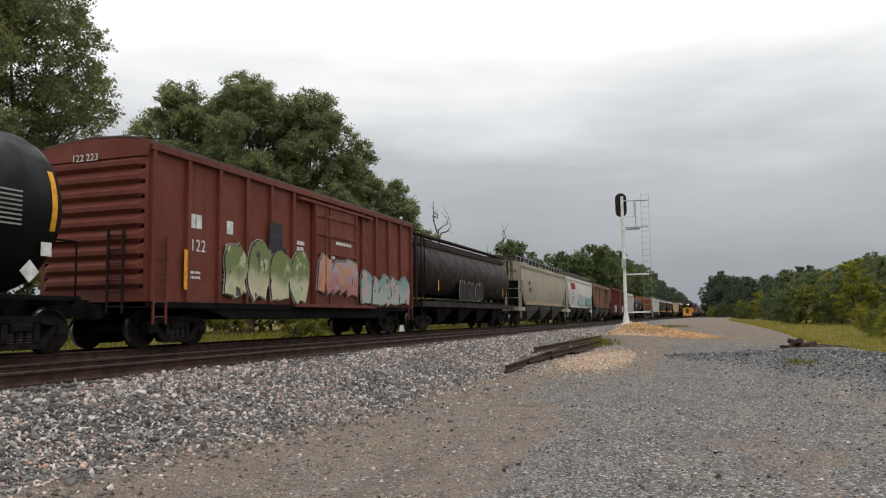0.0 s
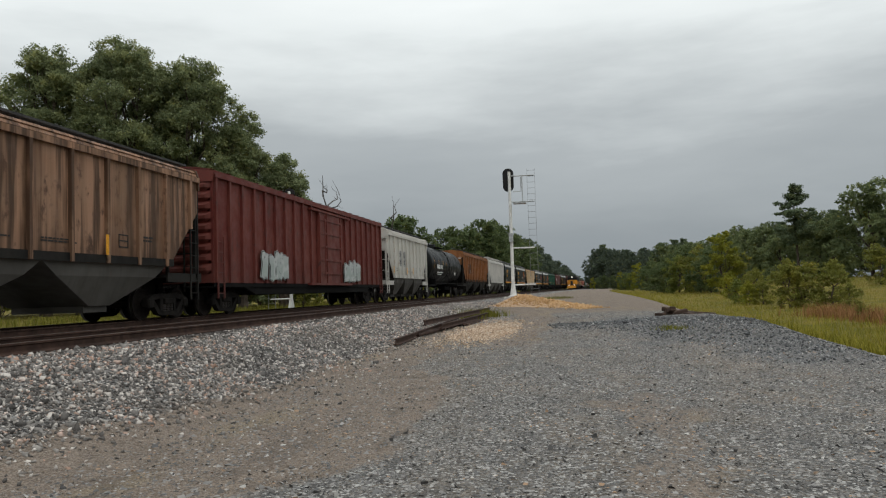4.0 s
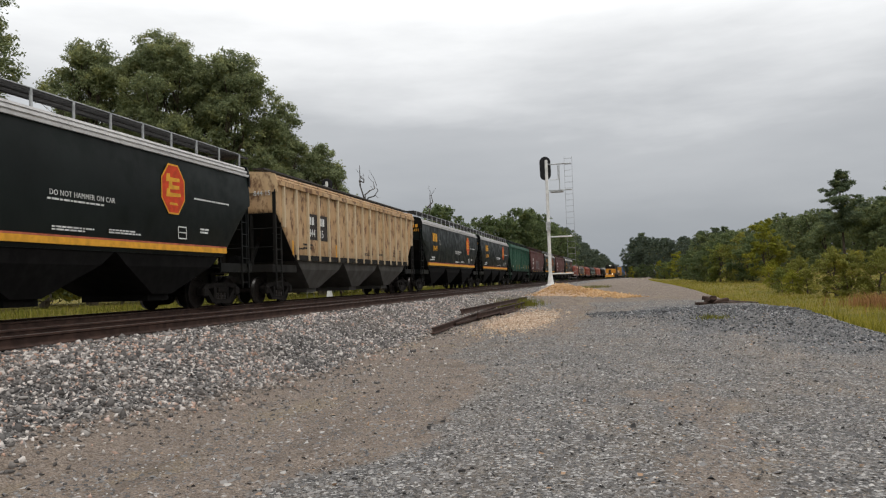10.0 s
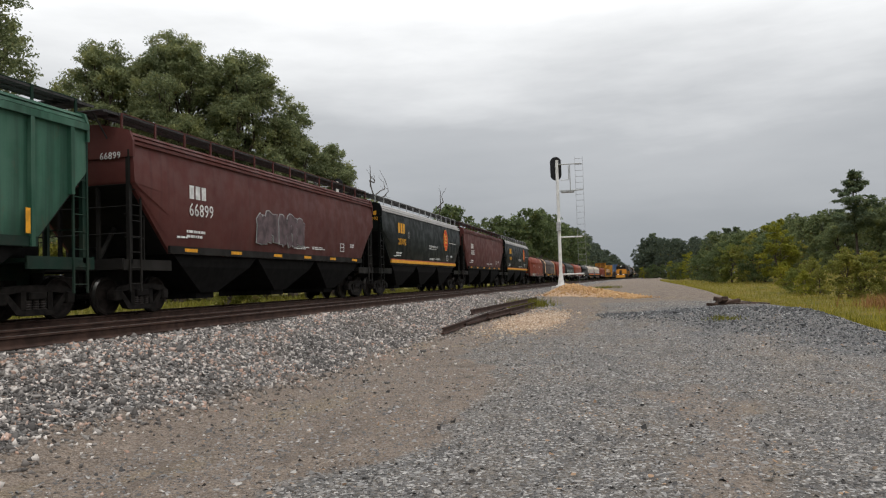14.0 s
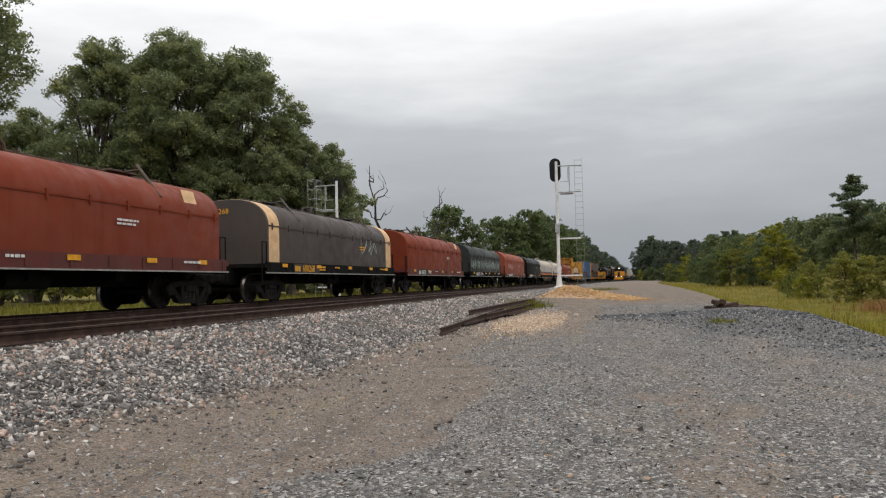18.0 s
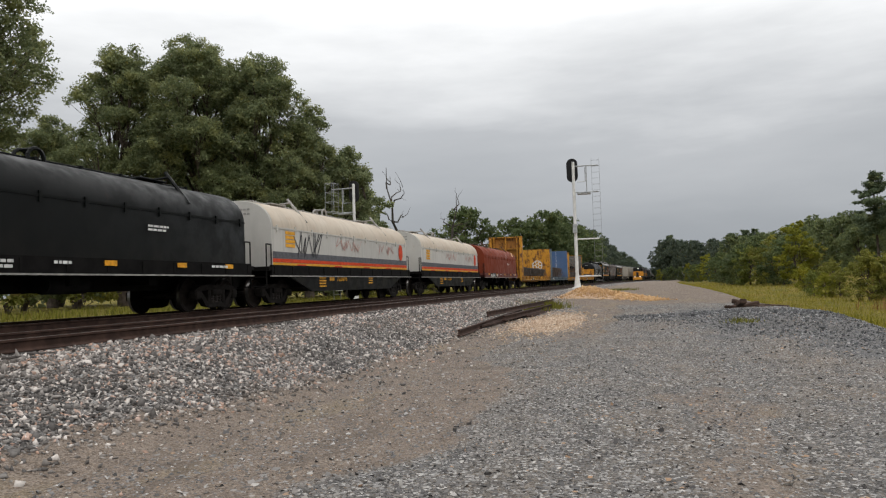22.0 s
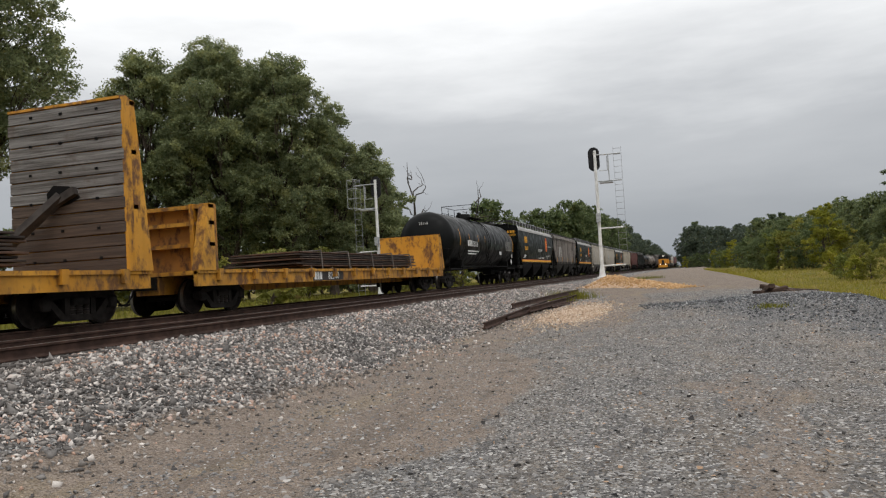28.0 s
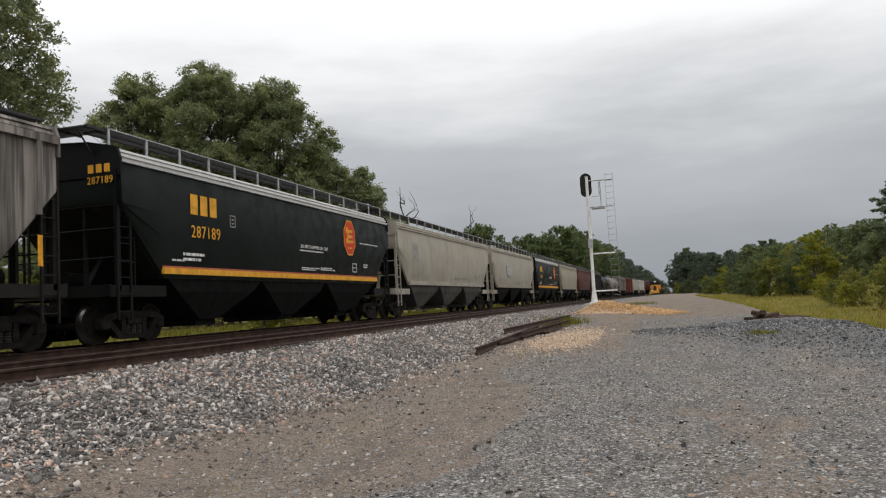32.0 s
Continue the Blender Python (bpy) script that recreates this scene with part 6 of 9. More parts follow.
# ---- the train, wagon by wagon ----
def gold_marks(number):
    def go(car, L, x):
        y = -L / 2
        part("company_mark", cached(("company_mark", "gold3"), lambda bm: mark_shapes(bm, 0, 0, 0, 0.52, (0.6, 0.6, 0.6), 0.22)), M_GOLD, car, "gold company initials", at=pose(side_x(3.1, 3.6), y + 2.5, 3.14))
        side_text(car, number, 0.45, side_x(2.5, 2.9) + 0.004, y + 2.5, 2.55, M_GOLD, "car_number")
        end_text(car, number, 0.24, 0.72, y - 0.055, 3.62, M_GOLD, "car_number")
        part("company_mark", cached(("end_mark",), lambda bm: [box(bm, k * 0.22, k * 0.22 + 0.15, -0.004, 0, 0, 0.19) for k in range(3)]), M_GOLD, car, at=pose(0.75, y - 0.05, 3.87))
        side_text(car, "DO NOT HAMMER ON CAR", 0.17, side_x(2.6, 2.8) + 0.004, 0.1, 2.62, M_WHITE)
        part("stencil_line", cached(("stencil_line",), lambda bm: bars(bm, 0, 0, 0, [(1.75, 0.04, 0.0)], 8)), M_WHITE, car, at=pose(side_x(2.5, 2.6), 0.05, 2.52))
        part("stencil_line", cached(("stencil_line2",), lambda bm: bars(bm, 0, 0, 0, [(1.9, 0.045, 0.0)], 9)), M_WHITE, car, at=pose(side_x(3.0, 3.1), L / 2 - 3.25, 3.05))
        part("emblem_ground", cached(("emblem_ground",), lambda bm: emblem(bm, 0, 0, 0, 0.72)), M_GOLD, car, "yellow-edged eight-sided emblem", at=pose(side_x(2.6, 3.8), L / 2 - 4.25, 3.22))
        part("emblem", cached(("emblem",), lambda bm: emblem(bm, 0, 0, 0, 0.67)), M_RED, car, "red eight-sided emblem", at=pose(side_x(2.6, 3.8) + 0.003, L / 2 - 4.25, 3.22))
        def mk_flash(bm):
            for k, (w, dy) in enumerate(((0.62, -0.02), (0.5, 0.02), (0.66, 0.0))):
                z = 0.2 - 0.2 * k
                slab(bm, [(dy - w / 2, z - 0.02), (dy - w / 2 + 0.03, z + 0.19), (dy - w / 2 + 0.17, z + 0.20), (dy - w / 2 + 0.18, z + 0.10), (dy + w / 2, z + 0.11), (dy + w / 2, z + 0.02), (dy - w / 2 + 0.2, z - 0.01)], 0, 0.003)
            slab(bm, [(-0.2, -0.42), (0.2, -0.42), (0.15, -0.36), (-0.15, -0.36)], 0, 0.003)
        part("emblem_bars", cached(("emblem_bars",), mk_flash), M_GOLD, car, at=pose(side_x(2.6, 3.8) + 0.009, L / 2 - 4.25, 3.22))
        def mk_sq(bm):
            for a, b, c, d in ((0, 0.28, 0, 0.03), (0, 0.28, 0.31, 0.34), (0, 0.03, 0, 0.34), (0.25, 0.28, 0, 0.34), (0.09, 0.19, 0.09, 0.13), (0.09, 0.19, 0.2, 0.24)):
                box(bm, 0, 0.003, a, b, c, d)
        part("stencil_box", cached(("stencil_box",), mk_sq), M_GREYTXT, car, at=pose(side_x(2.9, 3.3), y + 4.3, 2.95))
    return go


def gold_stripe(number):
    return dict(make=hopper, paint=P_GLOSSBLACK, roof=P_PALEROOF, roof_label="pale grey roof edge", sill=M_GOLD, sill_label="golden yellow side sill stripe", stripe2=True, trim=P_BLACK, marks=gold_marks(number), label="glossy black covered hopper car with gold stripe and red emblem")


def simple_marks(number, ink, widths=(0.6, 0.6, 0.6), y=2.3, z=2.9, size=0.42, patch=None, bays=None):
    """Reporting marks and number; on ribbed cars they lie in two bays, either side of a post. bays: posts on the side, first bay."""
    def go(car, L, x):
        if bays is None:
            y0 = -L / 2 + y
            part("company_mark", cached(("company_mark", size, widths), lambda bm: mark_shapes(bm, 0, 0, 0, size * 0.72, widths, 0.22)), ink, car, at=pose(side_x(z, z + 0.4), y0, z))
            side_text(car, number, size, side_x(z - 0.46, z - 0.1) + 0.004, y0 - 0.03, z - 0.46, ink, "car_number")
        else:
            n, k = bays
            pitch = (L - 1.0) / (n - 1)
            xx = x - 0.098
            bits = number.split() if " " in number else (number[: len(number) // 2], number[len(number) // 2:])
            for q, word in enumerate(bits):
                y0 = -L / 2 + 0.5 + (k + q) * pitch + 0.16
                if patch:
                    part("repaint_patch", cached(("repaint_patch", round(pitch, 2)), lambda bm: box(bm, 0, 0.003, 0, pitch - 0.12, 0, 1.0)), patch, car, at=pose(xx, y0 - 0.1, z - 0.58))
                part("company_mark", cached(("company_mark", size, 2), lambda bm: mark_shapes(bm, 0, 0, 0, size * 0.72, (0.6, 0.6), 0.25)), ink, car, at=pose(xx + 0.003, y0 + 0.06, z))
                side_text(car, word, size, xx + 0.008, y0, z - 0.46, ink, "car_number")
        end_text(car, number, 0.24, 0.7, -L / 2 - 0.06, 3.75, ink, "car_number")
    return go


def strips(ys, z, h=0.42):
    def go(car, L, x):
        for f in ys:
            part("reflector_strip", cached(("side_strip", h), lambda bm: box(bm, 0, 0.004, -0.06, 0.06, 0, h)), M_YELLOW, car, "yellow reflective strip", at=pose(x + 0.002, f * L, z))
    return go


def sill_strips(car, L, x):
    for f in (-0.36, -0.22, -0.06, 0.08, 0.22, 0.36):
        part("reflector_strip", cached(("sill_strip",), lambda bm: box(bm, 0, 0.004, -0.3, 0.3, 0, 0.09)), M_YELLOW, car, "yellow reflective strip", at=pose(1.584, f * L, 1.56))


def both(*fs):
    def go(car, L, x):
        for f in fs:
            f(car, L, x)
    return go


def red_letters(car, L, x):
    part("company_mark", cached(("red_mark",), lambda bm: mark_shapes(bm, 0, 0, 0, 0.62, (0.75, 0.6, 0.35, 0.75, 0.55, 0.3, 0.3), 0.1)), M_DEEPRED, car, "large red company name", at=pose(side_x(3.2, 3.9), -L / 2 + 1.7, 3.25))


def mk_dark_patches(bm):
    rnd = random.Random(6)
    for k in range(17):
        box(bm, 0, 0.003, k * 0.95 - 0.20, k * 0.95 + 0.20, -0.1, rnd.uniform(0.4, 0.95) * (1.35 if k % 4 == 2 else 0.8))


M_DEEPRED = plain("deep_red_lettering", (0.36, 0.02, 0.03), 0.6)
M_PALEPATCH = plain("pale_grey_patch", (0.45, 0.45, 0.43), 0.7)
M_GREYPATCH = plain("grey_touch_up_paint", (0.30, 0.30, 0.29), 0.7)
M_DARKPATCH = plain("dark_repaint_patch", (0.035, 0.03, 0.028), 0.7)


def box_marks(car, L, x):
    part("company_mark", cached(("box_mark",), lambda bm: mark_shapes(bm, 0, 0, 0, 0.34, (0.62, 0.62), 0.1)), M_WHITE, car, at=pose(x, -L / 2 + 1.48, 2.86))
    part("company_mark", cached(("box_mark2",), lambda bm: mark_shapes(bm, 0, 0, 0, 0.34, (0.8,), 0.1)), M_WHITE, car, at=pose(x, -L / 2 + 2.98, 2.86))
    side_text(car, "122", 0.42, x + 0.004, -L / 2 + 1.5, 2.30, M_WHITE, "car_number")
    side_text(car, "223", 0.42, x + 0.004, -L / 2 + 2.92, 2.30, M_WHITE, "car_number")
    part("stencil_data", cached(("box_data",), lambda bm: [bars(bm, 0, 0, 0, [(0.5, 0.06, 0), (0.5, 0.06, 0.12)], 3), bars(bm, 0, 1.3, 0, [(0.5, 0.06, 0), (0.5, 0.06, 0.12)], 4), bars(bm, 0, 5.2, 1.15, [(0.45, 0.12, 0), (0.4, 0.12, 0.18)], 5), bars(bm, 0.12, 7.6, 1.35, [(1.2, 0.1, 0)], 6), bars(bm, 0.12, 7.1, 0.85, [(0.4, 0.1, 0)], 7)]), M_WHITE, car, at=pose(x, -L / 2 + 1.4, 1.75))
    part("reflector_strip", cached(("side_strip", 0.95), lambda bm: box(bm, 0, 0.004, -0.06, 0.06, 0, 0.95)), M_YELLOW, car, "yellow reflective strip", at=pose(x + 0.094, -L / 2 + 1.23, 1.35))
    graffiti(car, x + 0.095, -L / 2 + 2.75, 1.0, 4.4, 1.75, S_YELLOWGREEN, 11, 4)
    part("graffiti_block", cached(("graffiti_block",), lambda bm: [slab(bm, [(0.1, 0.0), (0.85, 0.0), (0.8, 0.75), (0.15, 0.8)], 0, 0.003), slab(bm, [(-0.1, -0.1), (1.05, -0.1), (1.0, 0.08), (-0.05, 0.08)], 0, 0.004)]), S_BLACK, car, "black sprayed block", at=pose(x + 0.11, -L / 2 + 4.75, 2.62))
    graffiti(car, x + 0.17, -L / 2 + 7.7, 1.3, 2.9, 1.5, S_PINK, 12, 3)
    graffiti(car, x + 0.096, -L / 2 + 11.0, 1.0, 4.6, 1.45, S_TEAL, 13, 5)
    end_text(car, "122 223", 0.24, -0.6, -L / 2 - 0.1, 4.3, M_WHITE, "car_number")


def box2_marks(car, L, x):
    graffiti(car, x + 0.095, -L / 2 + 3.4, 1.1, 2.6, 1.2, S_SILVER, 21, 4)
    graffiti(car, x + 0.096, 3.0, 1.1, 2.6, 1.2, S_SILVER, 22, 4)


def tank_marks(number, z=2.42, y=-5.2, tags=False):
    def go(car, L, r):
        off = math.sqrt(max(0.0, r * r - (z + 0.15 - 2.76) ** 2)) + 0.03
        part("company_mark", cached(("tank_mark",), lambda bm: mark_shapes(bm, 0, 0, 0, 0.34, (0.6, 0.6, 0.6, 0.6), 0.2)), M_WHITE, car, at=pose(off, y, z))
        side_text(car, number, 0.46, off + 0.004, y + 1.2, z, M_WHITE, "car_number")
        off2 = math.sqrt(r * r - 0.50 ** 2) + 0.02
        part("stencil_data", cached(("tank_data",), lambda bm: [bars(bm, 0, 0, 0, [(2.6, 0.07, 0), (1.9, 0.07, 0.16)], 3), bars(bm, 0, 8.4, -0.1, [(0.6, 0.25, 0)], 5)]), M_WHITE, car, at=pose(off2, y + 0.2, 2.10))
        end_text(car, number, 0.22, -0.2, -L / 2 - 0.02, 3.6, M_WHITE, "car_number")
        if tags:
            graffiti(car, r + 0.01, -0.6, 2.35, 2.3, 0.5, S_FAINT, 5, 6, True)
            graffiti(car, r + 0.012, 1.9, 2.3, 2.0, 0.45, S_FAINT, 9, 6, True)
    return go


def coil_marks(number, ink, tag=None, bands=False, sign=True, stripes=False):
    def go(car, L, x):
        y = -L / 2
        part("name_board", cached(("name_board",), lambda bm: box(bm, 0, 0.004, 0, 2.3, 0, 0.31)), M_DARKPATCH, car, at=pose(1.581, y + 1.75, 1.01))
        part("company_mark", cached(("coil_mark",), lambda bm: mark_shapes(bm, 0, 0, 0, 0.2, (0.6, 0.6, 0.6), 0.2)), ink, car, at=pose(1.586, y + 1.85, 1.05))
        side_text(car, number, 0.36, 1.590, y + 2.5, 1.04, ink, "car_number")
        part("stencil_data", cached(("coil_data", round(L, 1)), lambda bm: [bars(bm, 0, 4.0, 0.1, [(0.6, 0.06, 0), (0.6, 0.06, 0.1)], 3), bars(bm, 0, 5.6, 0.1, [(0.5, 0.06, 0)], 4), bars(bm, 0, L - 2.0, 0.1, [(0.8, 0.06, 0)], 5), bars(bm, -0.07, L - 4.6, 1.05, [(0.8, 0.05, 0), (0.7, 0.05, 0.09)], 6)]), ink, car, at=pose(1.586, y, 1.1))
        for f in (-0.42, -0.2, 0.05, 0.25, 0.42):
            part("reflector_strip", cached(("coil_strip",), lambda bm: box(bm, 0, 0.004, -0.2, 0.2, 0, 0.12)), M_YELLOW, car, "yellow reflective strip", at=pose(1.584, f * L, 1.31 - 0.13))
        end_text(car, number, 0.26, -0.7, y - 0.02, 3.0, ink, "car_number")
        if tag:
            graffiti(car, x + 0.006, *tag)
        if bands:
            for yy in (-L / 2 + 0.45, L / 2 - 0.45):
                part("painted_band", cached(("painted_band", 2.55), lambda bm: mk_hood_band(bm, 1.28, 2.55, 3.48, 0.75), 30), P_CREAM, car, "cream end band", at=pose(0, yy, 0))
        if sign:
            part("placard", cached(("placard",), lambda bm: box(bm, 0, 0.01, 0, 0.6, 0, 0.45)), P_CREAM, car, "faded cream placard", at=pose(1.43, L / 2 - 1.7, 2.78, 0, -18, 0))
    return go


def pale_marks(number):
    def go(car, L, x):
        y = -L / 2
        for z0, z1, mat in ((1.30, 1.42, M_GOLD), (1.43, 1.55, M_RED), (1.56, 1.78, M_GREYDARK)):
            part("side_stripe", cached(("side_stripe", z0, round(L, 1)), lambda bm: box(bm, 0, 0.006, -L / 2 + 0.02, L / 2 - 0.02, z0, z1)), mat, car, at=pose(x, 0, 0))
        for f in (-0.35, -0.12, 0.1, 0.3):
            part("reflector_strip", cached(("pale_strip",), lambda bm: box(bm, 0, 0.004, -0.35, 0.35, 0, 0.05)), M_RED, car, at=pose(x + 0.007, f * L, 1.34))
        part("company_mark", cached(("coil_mark",), lambda bm: mark_shapes(bm, 0, 0, 0, 0.2, (0.6, 0.6, 0.6), 0.2)), M_GOLD, car, at=pose(1.545, y + 4.3, 0.82))
        side_text(car, number, 0.34, 1.549, y + 5.0, 0.80, M_GOLD, "car_number")
        part("stencil_data", cached(("pale_data",), lambda bm: [bars(bm, 0, 0, 0, [(0.6, 0.05, 0.1 * k) for k in range(5)], 3), bars(bm, 0, 5.0, 0, [(0.5, 0.05, 0.1 * k) for k in range(4)], 5)]), M_GOLD, car, at=pose(1.545, y + 3.4, 1.0))
        part("emblem", cached(("small_emblem",), lambda bm: emblem(bm, 0, 0, 0, 0.4)), M_RED, car, "small red eight-sided emblem", at=pose(x + 0.006, L / 2 - 0.95, 2.15))
        part("notice", cached(("notice",), lambda bm: [box(bm, 0, 0.004, 0, 0.7, k * 0.14, k * 0.14 + 0.11) for k in range(4)]), M_GOLD, car, "yellow notice plate", at=pose(x + 0.004, y + 0.9, 1.95))
        part("stencil_data", cached(("pale_end",), lambda bm: [box(bm, k * 0.13, k * 0.13 + 0.1, -0.004, 0, z, z + 0.06) for k in range(11) for z in (0, 0.14)]), M_GREYTXT, car, at=pose(-0.7, y - 0.008, 3.0))
        graffiti(car, x + 0.006, -1.8, 1.95, 2.6, 0.55, S_REDFAINT, 31, 6, True)
        if number.endswith("096"):
            graffiti(car, x + 0.008, y + 1.5, 1.6, 2.2, 1.0, S_BLACK, 33, 4, True)
        graffiti(car, x + 0.006, 3.0, 1.95, 1.9, 0.5, S_REDFAINT, 34, 5, True)
    return go


M_GREYDARK = plain("dark_grey_stripe_paint", (0.10, 0.10, 0.11), 0.6)


def flat_marks(number, at_f=0.2):
    def go(car, L, x):
        part("name_board", cached(("flat_board",), lambda bm: box(bm, 0, 0.004, 0, 2.4, 0, 0.34)), M_DARKPATCH, car, at=pose(1.522, -L / 2 + at_f * L, 0.74))
        part("company_mark", cached(("flat_mark",), lambda bm: mark_shapes(bm, 0, 0, 0, 0.26, (0.6, 0.6, 0.6), 0.2)), M_WHITE, car, at=pose(1.527, -L / 2 + at_f * L + 0.1, 0.78))
        side_text(car, number, 0.36, 1.531, -L / 2 + at_f * L + 1.15, 0.78, M_WHITE, "car_number")
    return go


def red_coil(number, paint_, tag=None):
    return dict(make=coil, paint=paint_, deck=P_BOXRED2, bracket=P_DECK, marks=coil_marks(number, M_WHITE, tag), label="orange-red steel coil car with a rounded barrel hood")


M_GALVDULL = plain('dull_grey_bracket_paint', (0.30, 0.29, 0.27), 0.7)
def tank_end_marks(car, L, r):
    part("reflector_strip", cached(("reflector_strip", r, -16, 26), lambda bm: mk_strip(bm, r, -16, 26, 0.06)), M_YELLOW, car, "yellow reflective strip", at=pose(0, L * 0.458, 0))
    part("stencil_data", cached(("tank_table",), lambda bm: [box(bm, 0, 0.004, 0, 2.1, k * 0.085, k * 0.085 + 0.03) for k in range(8)]), M_GREYTXT, car, at=pose(r + 0.004, L * 0.30, 2.35))
    part("placard", cached(("diamond_placard",), lambda bm: slab(bm, [(0, -0.21), (0.21, 0), (0, 0.21), (-0.21, 0)], 0, 0.012)), M_WHITE, car, "white diamond placard", at=pose(1.47, L * 0.435, 1.55))
    part("placard", cached(("small_placard",), lambda bm: box(bm, 0, 0.012, -0.12, 0.12, 0, 0.26)), M_WHITE, car, "small white plate", at=pose(1.47, L * 0.455, 1.85))


